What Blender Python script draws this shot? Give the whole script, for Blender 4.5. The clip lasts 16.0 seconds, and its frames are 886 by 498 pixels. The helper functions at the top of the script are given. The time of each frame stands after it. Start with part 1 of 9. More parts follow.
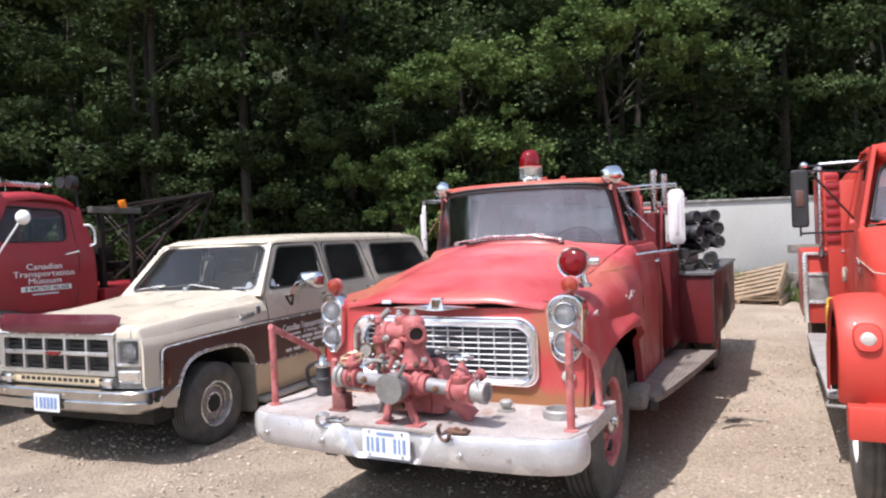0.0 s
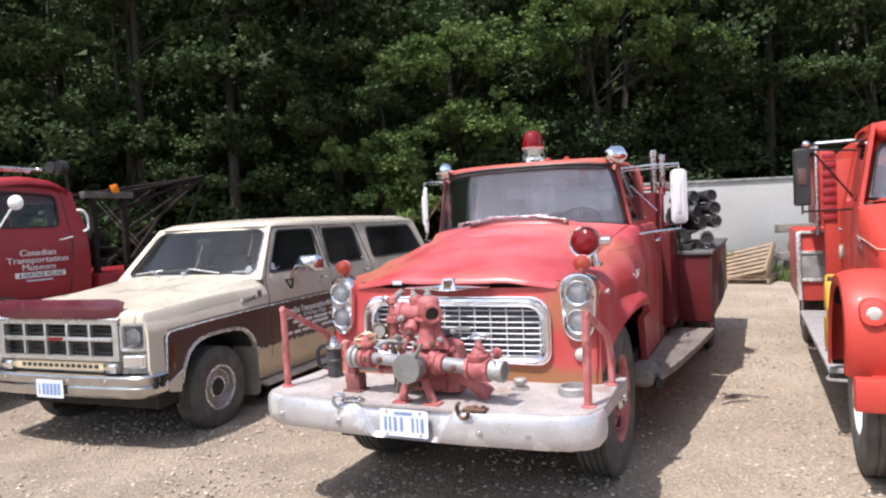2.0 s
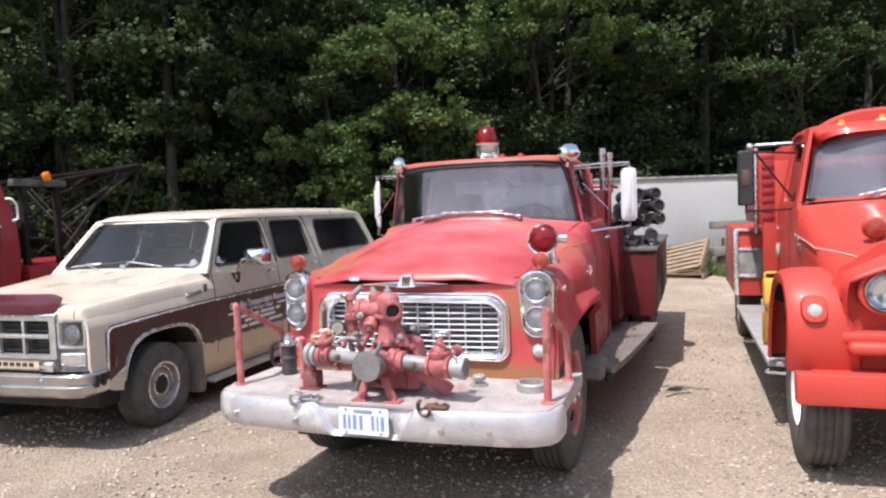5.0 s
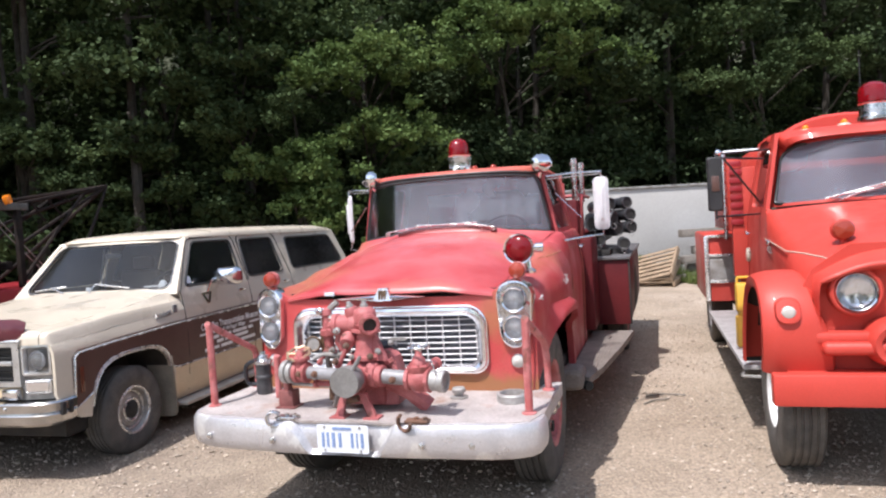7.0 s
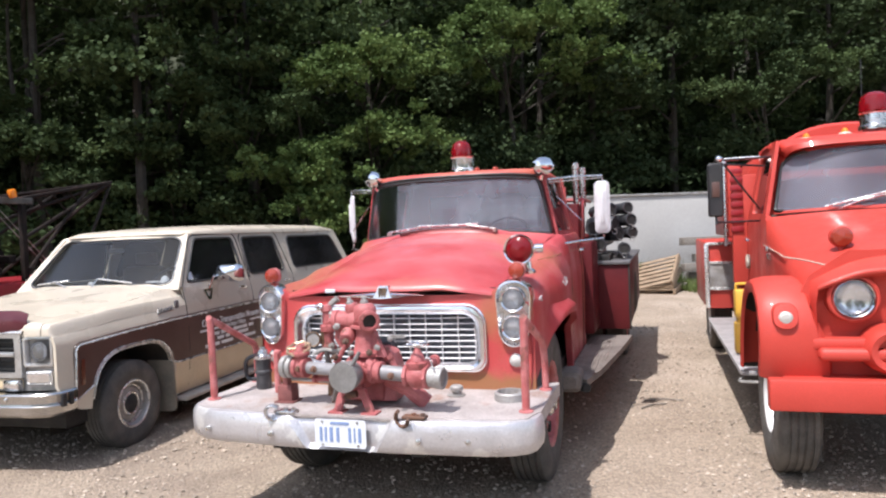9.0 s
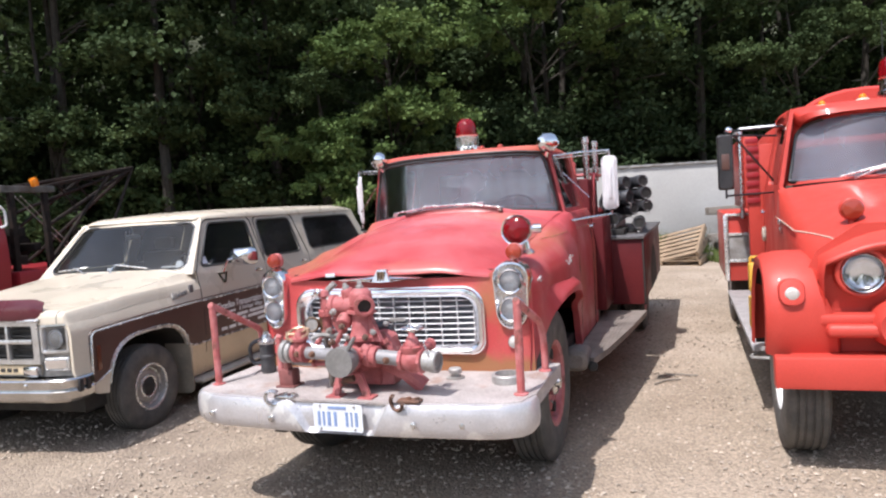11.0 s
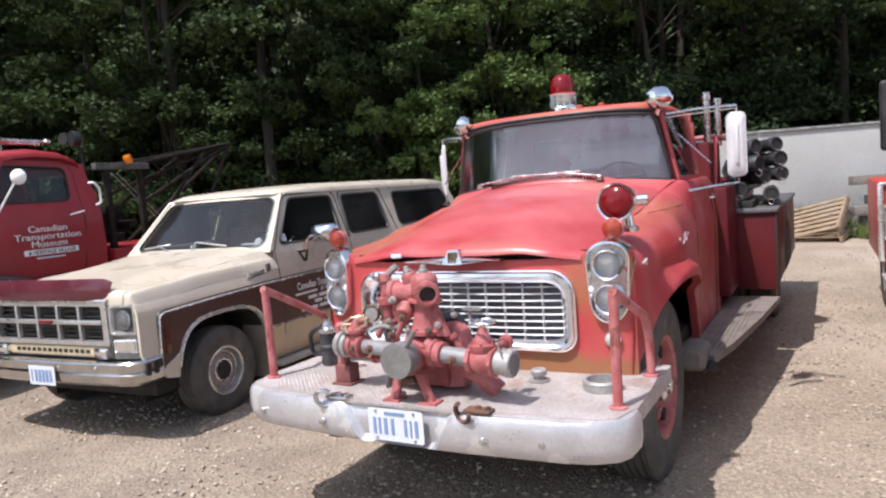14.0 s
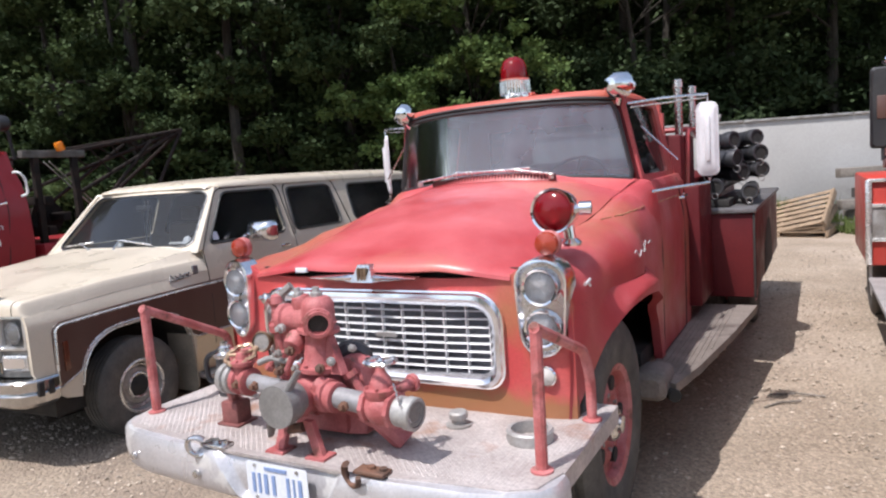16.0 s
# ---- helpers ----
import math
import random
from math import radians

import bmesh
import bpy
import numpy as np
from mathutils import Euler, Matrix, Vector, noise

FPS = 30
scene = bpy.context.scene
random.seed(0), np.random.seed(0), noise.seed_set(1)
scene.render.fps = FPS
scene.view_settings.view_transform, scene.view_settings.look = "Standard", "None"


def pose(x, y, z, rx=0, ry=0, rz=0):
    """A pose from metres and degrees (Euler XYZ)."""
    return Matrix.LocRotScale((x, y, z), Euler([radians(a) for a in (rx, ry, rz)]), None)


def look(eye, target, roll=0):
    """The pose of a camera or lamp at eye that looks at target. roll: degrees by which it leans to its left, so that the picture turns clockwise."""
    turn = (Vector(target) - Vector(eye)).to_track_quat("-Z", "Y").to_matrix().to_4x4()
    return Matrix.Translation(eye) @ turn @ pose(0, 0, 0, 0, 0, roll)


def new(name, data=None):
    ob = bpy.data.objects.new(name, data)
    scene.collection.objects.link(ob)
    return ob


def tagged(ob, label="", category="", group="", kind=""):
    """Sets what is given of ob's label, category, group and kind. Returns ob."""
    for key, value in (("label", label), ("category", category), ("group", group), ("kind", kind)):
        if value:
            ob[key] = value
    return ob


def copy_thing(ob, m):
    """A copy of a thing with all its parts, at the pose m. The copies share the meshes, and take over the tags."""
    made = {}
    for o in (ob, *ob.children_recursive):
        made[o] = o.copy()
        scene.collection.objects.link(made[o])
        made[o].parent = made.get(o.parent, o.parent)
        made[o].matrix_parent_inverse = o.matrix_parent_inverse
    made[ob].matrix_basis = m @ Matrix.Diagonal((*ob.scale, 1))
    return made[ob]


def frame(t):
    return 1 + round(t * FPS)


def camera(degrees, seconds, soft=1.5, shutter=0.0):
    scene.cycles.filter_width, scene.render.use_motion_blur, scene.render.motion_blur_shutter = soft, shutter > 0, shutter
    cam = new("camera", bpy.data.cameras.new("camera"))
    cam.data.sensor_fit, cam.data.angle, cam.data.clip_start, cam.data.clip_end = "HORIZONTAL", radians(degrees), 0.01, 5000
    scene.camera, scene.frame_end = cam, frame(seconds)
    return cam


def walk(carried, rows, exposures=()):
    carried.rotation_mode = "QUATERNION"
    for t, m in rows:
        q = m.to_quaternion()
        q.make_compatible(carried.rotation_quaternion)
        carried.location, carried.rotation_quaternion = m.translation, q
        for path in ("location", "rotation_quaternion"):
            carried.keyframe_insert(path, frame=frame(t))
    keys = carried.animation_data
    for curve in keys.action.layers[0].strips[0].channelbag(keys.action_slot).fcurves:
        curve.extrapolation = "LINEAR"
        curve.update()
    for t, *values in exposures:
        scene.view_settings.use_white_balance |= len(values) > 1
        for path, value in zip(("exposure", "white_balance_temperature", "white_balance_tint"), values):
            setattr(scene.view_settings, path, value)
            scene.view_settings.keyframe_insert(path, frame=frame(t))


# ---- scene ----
cam = camera(65.6, 16.0, soft=2.2)
PATH = [
    (0, (-0.026, -0.324, 1.664), (-0.042, 1.676, 1.636), -2.3),
    (0.5, (-0.042, -0.336, 1.671), (-0.074, 1.664, 1.643), -2.3),
    (1, (-0.033, -0.34, 1.664), (-0.079, 1.659, 1.633), -2.5),
    (1.5, (-0.064, -0.324, 1.659), (-0.155, 1.673, 1.602), -2.5),
    (2, (-0.209, -0.336, 1.651), (-0.177, 1.663, 1.574), -2.8),
    (2.5, (-0.328, -0.326, 1.659), (-0.177, 1.665, 1.555), -2.9),
    (3, (-0.357, -0.304, 1.644), (-0.157, 1.683, 1.53), -1.8),
    (5.5, (-0.325, -0.307, 1.687), (-0.113, 1.679, 1.585), -2.4),
    (6, (-0.333, -0.299, 1.686), (-0.124, 1.689, 1.604), -3.6),
    (6.5, (-0.349, -0.277, 1.676), (-0.087, 1.704, 1.605), -3.2),
    (7, (-0.35, -0.269, 1.658), (-0.06, 1.709, 1.592), -3.5),
    (7.5, (-0.339, -0.288, 1.641), (-0.042, 1.689, 1.588), -2.2),
    (8, (-0.339, -0.315, 1.629), (-0.045, 1.663, 1.588), -2.2),
    (8.5, (-0.345, -0.323, 1.629), (-0.06, 1.656, 1.584), -2.5),
    (9, (-0.351, -0.306, 1.621), (-0.065, 1.673, 1.57), -2.4),
    (11.5, (-0.043, -0.309, 1.672), (0.058, 1.683, 1.528), -5.3),
    (12, (0.018, -0.24, 1.662), (0.002, 1.753, 1.5), -5.7),
    (12.5, (-0.012, -0.065, 1.627), (-0.045, 1.926, 1.441), -3.0),
    (13, (-0.047, 0.088, 1.642), (-0.086, 2.079, 1.456), -3.6),
    (13.5, (-0.039, 0.196, 1.636), (-0.118, 2.187, 1.462), -4.3),
    (14, (0.077, 0.364, 1.62), (-0.056, 2.352, 1.448), -4.5),
    (14.5, (0.216, 0.524, 1.643), (0.001, 2.505, 1.467), -3.4),
    (15, (0.262, 0.592, 1.664), (0.037, 2.569, 1.465), -2.8),
    (15.5, (0.292, 0.783, 1.66), (0.119, 2.762, 1.429), -1.4),
    (16, (0.414, 0.981, 1.674), (0.306, 2.966, 1.458), -4.1),
]
EXPOSURES = [(0.0, 0.91), (3.0, 0.89), (9.0, 0.85), (12.0, 0.85), (13.0, 0.77), (14.5, 0.71), (16.0, 0.68)]
walk(cam, [(t, look(eye, target, roll)) for t, eye, target, roll in PATH], EXPOSURES)


# ---- light ----
world = bpy.data.worlds.new("world")
scene.world = world
world.use_nodes = True
wn = world.node_tree.nodes
sky = wn.new("ShaderNodeTexSky")
sky.sky_type = "NISHITA"
sky.sun_disc = False
sky.dust_density = 1.6
SUN_TO = Vector((-0.375, -0.37, 1.0)).normalized()
sky.sun_elevation = math.asin(SUN_TO.z)
sky.sun_rotation = math.atan2(SUN_TO.x, SUN_TO.y)
haze = wn.new("ShaderNodeHueSaturation")
haze.inputs["Saturation"].default_value = 0.78
world.node_tree.links.new(sky.outputs[0], haze.inputs["Color"])
world.node_tree.links.new(haze.outputs[0], wn["Background"].inputs[0])
wn["Background"].inputs[1].default_value = 0.15
sun = new("sun", bpy.data.lights.new("sun", "SUN"))
sun.data.energy = 3.5
sun.data.angle = radians(0.6)
sun.data.color = (1.0, 0.96, 0.965)
sun.matrix_world = look(SUN_TO * 40, (0, 0, 0))

# ---- materials ----


def mat(name, col, rough=0.5, metal=0.0, col2=None, scale=3.0, lo=0.4, hi=0.65, fine=60.0, fine_amt=0.12, bump=0.0,
        bump_scale=80.0, coat=0.0, col3=None, scale3=1.2, lo3=0.55, hi3=0.7, rough_var=0.12, spec=0.5):
    m = bpy.data.materials.new(name)
    m.use_nodes = True
    n, l = m.node_tree.nodes, m.node_tree.links
    b = n["Principled BSDF"]
    tc = n.new("ShaderNodeTexCoord")

    def tex(sc, det, seed):
        t = n.new("ShaderNodeTexNoise")
        t.inputs["Scale"].default_value, t.inputs["Detail"].default_value = sc, det
        mp = n.new("ShaderNodeMapping")
        mp.inputs["Location"].default_value = (seed, seed * 1.7, seed * 0.3)
        l.new(tc.outputs["Object"], mp.inputs[0])
        l.new(mp.outputs[0], t.inputs["Vector"])
        return t

    def ramp(src, a, z):
        r = n.new("ShaderNodeMapRange")
        r.inputs[1].default_value, r.inputs[2].default_value = a, z
        l.new(src, r.inputs[0])
        return r.outputs[0]

    def mix(fac, a, z, mode="MIX"):
        x = n.new("ShaderNodeMix")
        x.data_type, x.blend_type = "RGBA", mode
        if hasattr(fac, "links"):
            l.new(fac, x.inputs[0])
        else:
            x.inputs[0].default_value = fac
        for i, v in ((6, a), (7, z)):
            if hasattr(v, "links"):
                l.new(v, x.inputs[i])
            else:
                x.inputs[i].default_value = (*v, 1)
        return x.outputs[2]
    c = mix(ramp(tex(scale, 5, 3.1).outputs[0], lo, hi), col, col2 or tuple(v * 0.8 for v in col))
    if col3:
        c = mix(ramp(tex(scale3, 6, 11.3).outputs[0], lo3, hi3), c, col3)
    f = tex(fine, 3, 7.7).outputs[0]
    g = n.new("ShaderNodeMapRange")
    g.inputs[1].default_value, g.inputs[2].default_value = 0.3, 0.7
    g.inputs[3].default_value, g.inputs[4].default_value = 1 - fine_amt, 1 + fine_amt
    l.new(f, g.inputs[0])
    cc = n.new("ShaderNodeCombineColor")
    for i in range(3):
        l.new(g.outputs[0], cc.inputs[i])
    c = mix(1.0, c, cc.outputs[0], "MULTIPLY")
    l.new(c, b.inputs["Base Color"])
    rr = n.new("ShaderNodeMapRange")
    rr.inputs[1].default_value, rr.inputs[2].default_value = 0.3, 0.7
    rr.inputs[3].default_value, rr.inputs[4].default_value = max(0.02, rough - rough_var), min(1, rough + rough_var)
    l.new(tex(scale * 2.3, 4, 5.5).outputs[0], rr.inputs[0])
    l.new(rr.outputs[0], b.inputs["Roughness"])
    b.inputs["Metallic"].default_value = metal
    b.inputs["Specular IOR Level"].default_value = spec
    if coat:
        b.inputs["Coat Weight"].default_value = coat
        b.inputs["Coat Roughness"].default_value = 0.08
    if bump:
        bp = n.new("ShaderNodeBump")
        bp.inputs["Strength"].default_value = bump
        bp.inputs["Distance"].default_value = 0.01
        l.new(tex(bump_scale, 4, 1.9).outputs[0], bp.inputs["Height"])
        l.new(bp.outputs[0], b.inputs["Normal"])
    return m


def glass_mat(name, col, rough=0.03, trans=0.85, ior=1.45):
    m = bpy.data.materials.new(name)
    m.use_nodes = True
    b = m.node_tree.nodes["Principled BSDF"]
    b.inputs["Base Color"].default_value = (*col, 1)
    b.inputs["Roughness"].default_value = rough
    b.inputs["Transmission Weight"].default_value = trans
    b.inputs["IOR"].default_value = ior
    return m


def thin_glass(name, tint, rough=0.03, dust=0.0, dust_col=(0.4, 0.4, 0.4), gloss=1.45, patch=3.0, vary=0.25):
    """A pane with no thickness: tinted see-through, a mirror skin, and a film of dust."""
    m = bpy.data.materials.new(name)
    m.use_nodes = True
    n, l = m.node_tree.nodes, m.node_tree.links
    n.remove(n["Principled BSDF"])
    t, g, d, f = n.new("ShaderNodeBsdfTransparent"), n.new("ShaderNodeBsdfGlossy"), n.new("ShaderNodeBsdfDiffuse"), n.new("ShaderNodeFresnel")
    t.inputs[0].default_value = (*tint, 1)
    d.inputs[0].default_value = (*dust_col, 1)
    g.inputs["Roughness"].default_value = rough
    f.inputs[0].default_value = gloss
    a, b = n.new("ShaderNodeMixShader"), n.new("ShaderNodeMixShader")
    nz, mr = n.new("ShaderNodeTexNoise"), n.new("ShaderNodeMapRange")
    nz.inputs["Scale"].default_value, nz.inputs["Detail"].default_value = patch, 5
    mr.inputs[1].default_value, mr.inputs[2].default_value = 0.3, 0.7
    mr.inputs[3].default_value, mr.inputs[4].default_value = dust * (1 - vary), dust * (1 + vary)
    tc = n.new("ShaderNodeTexCoord")
    l.new(tc.outputs["Object"], nz.inputs["Vector"])
    l.new(nz.outputs[0], mr.inputs[0])
    l.new(mr.outputs[0], a.inputs[0])
    l.new(t.outputs[0], a.inputs[1])
    l.new(d.outputs[0], a.inputs[2])
    l.new(f.outputs[0], b.inputs[0])
    l.new(a.outputs[0], b.inputs[1])
    l.new(g.outputs[0], b.inputs[2])
    l.new(b.outputs[0], n["Material Output"].inputs[0])
    return m


M_RED = mat("faded_red_paint", (0.365, 0.045, 0.050), 0.40, 0, (0.455, 0.096, 0.104), 2.2, 0.40, 0.66, 90, 0.07, 0.05, 300, 0.0,
            (0.37, 0.14, 0.080), 1.3, 0.51, 0.73)
M_RED2 = mat("bright_red_paint", (0.48, 0.050, 0.036), 0.50, 0, (0.43, 0.043, 0.030), 2.0, 0.4, 0.65, 120, 0.06, 0.05, 300, 0.06, rough_var=0.12, spec=0.4)
M_RED3 = mat("deep_red_paint", (0.29, 0.019, 0.026), 0.42, 0, (0.25, 0.017, 0.023), 2.0, 0.4, 0.65, 120, 0.05, 0.03, 400, 0.1, spec=0.4)
M_PINK = mat("sunbleached_red_paint", (0.47, 0.17, 0.168), 0.58, 0, (0.36, 0.085, 0.082), 9, 0.4, 0.6, 120, 0.14, 0.2, 90, col3=(0.17, 0.065, 0.05), scale3=14, lo3=0.56, hi3=0.70)
M_PUMP = mat("faded_red_cast_iron", (0.41, 0.130, 0.130), 0.55, 0, (0.31, 0.078, 0.078), 11, 0.38, 0.6, 120, 0.16, 0.25, 90, col3=(0.15, 0.06, 0.045), scale3=13, lo3=0.58, hi3=0.70)
M_CREAM = mat("cream_paint", (0.56, 0.495, 0.40), 0.32, 0, (0.525, 0.46, 0.37), 1.5, 0.4, 0.7, 90, 0.04, 0.02, 300, 0.3)
M_TAN = mat("dusty_cream_paint", (0.62, 0.50, 0.33), 0.5, 0, (0.55, 0.44, 0.29), 3, 0.35, 0.7, 90, 0.08)
M_BROWN = mat("brown_paint", (0.080, 0.040, 0.031), 0.4, 0, (0.10, 0.053, 0.042), 2.5, 0.4, 0.7, 90, 0.07)
M_MAROON = mat("maroon_acrylic", (0.085, 0.016, 0.024), 0.2, 0, (0.11, 0.024, 0.033), 3, 0.4, 0.7, 60, 0.05)
M_CHROME = mat("chrome", (0.80, 0.80, 0.82), 0.10, 1.0, (0.72, 0.72, 0.74), 6, 0.4, 0.7, 60, 0.04, rough_var=0.05)
M_OLDCHROME = mat("worn_chrome", (0.66, 0.66, 0.67), 0.26, 1.0, (0.50, 0.49, 0.48), 8, 0.4, 0.7, 90, 0.1, 0.06, 120, rough_var=0.12)
M_ALU = mat("worn_silver_paint", (0.56, 0.545, 0.56), 0.36, 0.5, (0.47, 0.455, 0.465), 5, 0.38, 0.62, 80, 0.08, 0.12, 60, col3=(0.66, 0.65, 0.645), scale3=4, lo3=0.58, hi3=0.61)
M_DECK = mat("dusty_deck_plate", (0.47, 0.425, 0.41), 0.55, 0.3, (0.38, 0.335, 0.32), 6, 0.38, 0.62, 60, 0.16, 0.15, 90, col3=(0.32, 0.17, 0.11), scale3=3.4, lo3=0.60, hi3=0.72)
M_TREAD = mat("dusty_tread_plate", (0.45, 0.43, 0.43), 0.55, 0.35, (0.36, 0.345, 0.345), 6, 0.38, 0.62, 60, 0.14, 0.15, 90, col3=(0.30, 0.17, 0.10), scale3=3.0, lo3=0.68, hi3=0.75)
M_GREYPAINT = mat("grey_pipe_paint", (0.29, 0.285, 0.295), 0.5, 0.2, (0.23, 0.225, 0.23), 9, 0.4, 0.6, 90, 0.1)
M_RUBBER = mat("tyre_rubber", (0.064, 0.060, 0.056), 0.8, 0, (0.125, 0.113, 0.099), 5, 0.4, 0.7, 70, 0.15, 0.2, 60)
M_BLACK = mat("black_paint", (0.016, 0.016, 0.018), 0.45, 0, (0.03, 0.03, 0.03), 5, 0.4, 0.7, 70, 0.1)
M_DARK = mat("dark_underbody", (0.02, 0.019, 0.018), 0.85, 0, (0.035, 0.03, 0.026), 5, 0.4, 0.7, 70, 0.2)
M_STEEL = mat("dusty_grey_steel", (0.38, 0.37, 0.36), 0.55, 0.5, (0.24, 0.22, 0.20), 6, 0.4, 0.65, 70, 0.12)
M_WHITE = mat("white_enamel", (0.80, 0.80, 0.79), 0.3, 0, (0.74, 0.74, 0.73), 5, 0.4, 0.7, 70, 0.04)
M_PLATEW = mat("plate_white", (0.60, 0.63, 0.69), 0.4, 0, (0.66, 0.68, 0.70), 9, 0.4, 0.7, 70, 0.06)
M_BLUE = mat("plate_blue", (0.19, 0.27, 0.47), 0.5)
M_LENS_RED = glass_mat("red_lens", (0.26, 0.006, 0.012), 0.08, 0.45)
M_LENS_AMBER = glass_mat("amber_lens", (0.85, 0.26, 0.02), 0.15, 0.3)
M_LENS_DULL = mat("dull_orange_lens", (0.30, 0.040, 0.020), 0.16, 0, (0.24, 0.030, 0.016), 9, 0.4, 0.7, 60, 0.05, coat=0.3)
M_LENS_CLEAR = thin_glass("clear_lens", (0.92, 0.93, 0.95), 0.03, 0.04, (0.75, 0.75, 0.77))
M_PLATING = mat("pale_plating", (0.62, 0.61, 0.61), 0.3, 0.25, (0.56, 0.55, 0.55), 6, 0.4, 0.7, 70, 0.05)
M_LENS_CLEAN = thin_glass("clean_lens", (0.9, 0.92, 0.95), 0.04, 0.07, (0.7, 0.7, 0.7))
M_GRILLE = mat("grille_chrome", (0.84, 0.84, 0.86), 0.20, 1.0, (0.78, 0.78, 0.80), 6, 0.4, 0.7, 60, 0.05, rough_var=0.04)
M_LENS_WHITE = mat("frosted_lens", (0.50, 0.48, 0.45), 0.25, 0, (0.44, 0.42, 0.39), 9, 0.4, 0.7, 60, 0.05, coat=0.3)
M_GLASS = thin_glass("window_glass", (0.62, 0.66, 0.67), 0.02, 0.03, (0.42, 0.42, 0.43), 1.5, 1.4, 0.6)
M_TINT = thin_glass("tinted_glass", (0.10, 0.11, 0.12), 0.02, 0.05, (0.40, 0.38, 0.38), 1.5, 1.4, 0.6)
M_YELLOW = mat("yellow_plastic", (0.70, 0.42, 0.06), 0.4, 0, (0.60, 0.35, 0.05), 6, 0.4, 0.7, 60, 0.05)
M_BRASS = mat("tarnished_brass", (0.27, 0.19, 0.12), 0.5, 0.6, (0.18, 0.12, 0.08), 12, 0.4, 0.6, 70, 0.12)
M_TRIM = mat("bright_trim", (0.70, 0.69, 0.67), 0.26, 0.7, (0.64, 0.63, 0.61), 5, 0.4, 0.7, 80, 0.04, rough_var=0.06)
M_RUST = mat("rusty_iron", (0.17, 0.085, 0.055), 0.75, 0.2, (0.10, 0.06, 0.045), 12, 0.4, 0.6, 70, 0.18, 0.2, 60)
M_HOSE = mat("black_hose_rubber", (0.014, 0.014, 0.018), 0.4, 0, (0.03, 0.03, 0.035), 8, 0.4, 0.6, 70, 0.1)
M_WOOD = mat("weathered_timber", (0.20, 0.178, 0.155), 0.85, 0, (0.14, 0.122, 0.105), 7, 0.35, 0.65, 60, 0.2, 0.2, 50)
M_PALLET = mat("pallet_wood", (0.28, 0.20, 0.13), 0.8, 0, (0.20, 0.14, 0.09), 8, 0.35, 0.65, 60, 0.18, 0.2, 50)
M_CONC = mat("pale_concrete", (0.37, 0.362, 0.352), 0.85, 0, (0.325, 0.318, 0.305), 0.8, 0.35, 0.65, 40, 0.06, 0.15, 30, col3=(0.27, 0.262, 0.25), scale3=2.2, lo3=0.62, hi3=0.8)
M_BARK = mat("bark", (0.036, 0.031, 0.025), 0.95, 0, (0.054, 0.046, 0.037), 6, 0.4, 0.65, 40, 0.25, 0.5, 25)
M_SEAT = mat("seat_vinyl", (0.07, 0.055, 0.045), 0.6, 0, (0.10, 0.08, 0.06), 6, 0.4, 0.65, 60, 0.1)
M_INT = mat("red_cab_interior", (0.20, 0.03, 0.03), 0.6)


def leaf_mat(name, a, b, c):
    m = bpy.data.materials.new(name)
    m.use_nodes = True
    n, l = m.node_tree.nodes, m.node_tree.links
    p = n["Principled BSDF"]
    g = n.new("ShaderNodeNewGeometry")
    r = n.new("ShaderNodeValToRGB")
    r.color_ramp.elements[0].color, r.color_ramp.elements[1].color = (*a, 1), (*c, 1)
    e = r.color_ramp.elements.new(0.55)
    e.color = (*b, 1)
    tc = n.new("ShaderNodeTexCoord")
    nz = n.new("ShaderNodeTexNoise")
    nz.inputs["Scale"].default_value, nz.inputs["Detail"].default_value = 0.55, 2
    l.new(tc.outputs["Object"], nz.inputs["Vector"])
    mr = n.new("ShaderNodeMapRange")
    mr.inputs[1].default_value, mr.inputs[2].default_value = 0.36, 0.64
    l.new(nz.outputs[0], mr.inputs[0])
    ad = n.new("ShaderNodeMath")
    ad.operation = "MULTIPLY_ADD"
    ad.inputs[1].default_value = 0.35
    l.new(g.outputs["Random Per Island"], ad.inputs[0])
    sc = n.new("ShaderNodeMath")
    sc.operation = "MULTIPLY"
    sc.inputs[1].default_value = 0.65
    l.new(mr.outputs[0], sc.inputs[0])
    l.new(sc.outputs[0], ad.inputs[2])
    l.new(ad.outputs[0], r.inputs[0])
    l.new(r.outputs[0], p.inputs["Base Color"])
    p.inputs["Roughness"].default_value = 0.7
    p.inputs["Specular IOR Level"].default_value = 0.16
    t = n.new("ShaderNodeBsdfTranslucent")
    l.new(r.outputs[0], t.inputs[0])
    x = n.new("ShaderNodeMixShader")
    x.inputs[0].default_value = 0.25
    l.new(p.outputs[0], x.inputs[1])
    l.new(t.outputs[0], x.inputs[2])
    l.new(x.outputs[0], n["Material Output"].inputs[0])
    return m


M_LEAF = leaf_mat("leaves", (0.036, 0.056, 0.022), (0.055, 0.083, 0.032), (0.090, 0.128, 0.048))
# lighter copy of the leaves, sunlight on the sprays put into its tint
M_SUNLEAF = leaf_mat("sunlit_leaf_colour", (0.066, 0.106, 0.032), (0.104, 0.156, 0.048), (0.150, 0.206, 0.068))
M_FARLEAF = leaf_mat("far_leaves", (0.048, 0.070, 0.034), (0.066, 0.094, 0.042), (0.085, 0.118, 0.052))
# darker copy of the leaves, holds the wood's shade in its tint
M_SHADELEAF = leaf_mat("shaded_leaf_colour", (0.032, 0.050, 0.022), (0.046, 0.070, 0.030), (0.070, 0.100, 0.042))
M_GRASS = leaf_mat("weeds", (0.06, 0.09, 0.025), (0.10, 0.14, 0.04), (0.16, 0.19, 0.07))


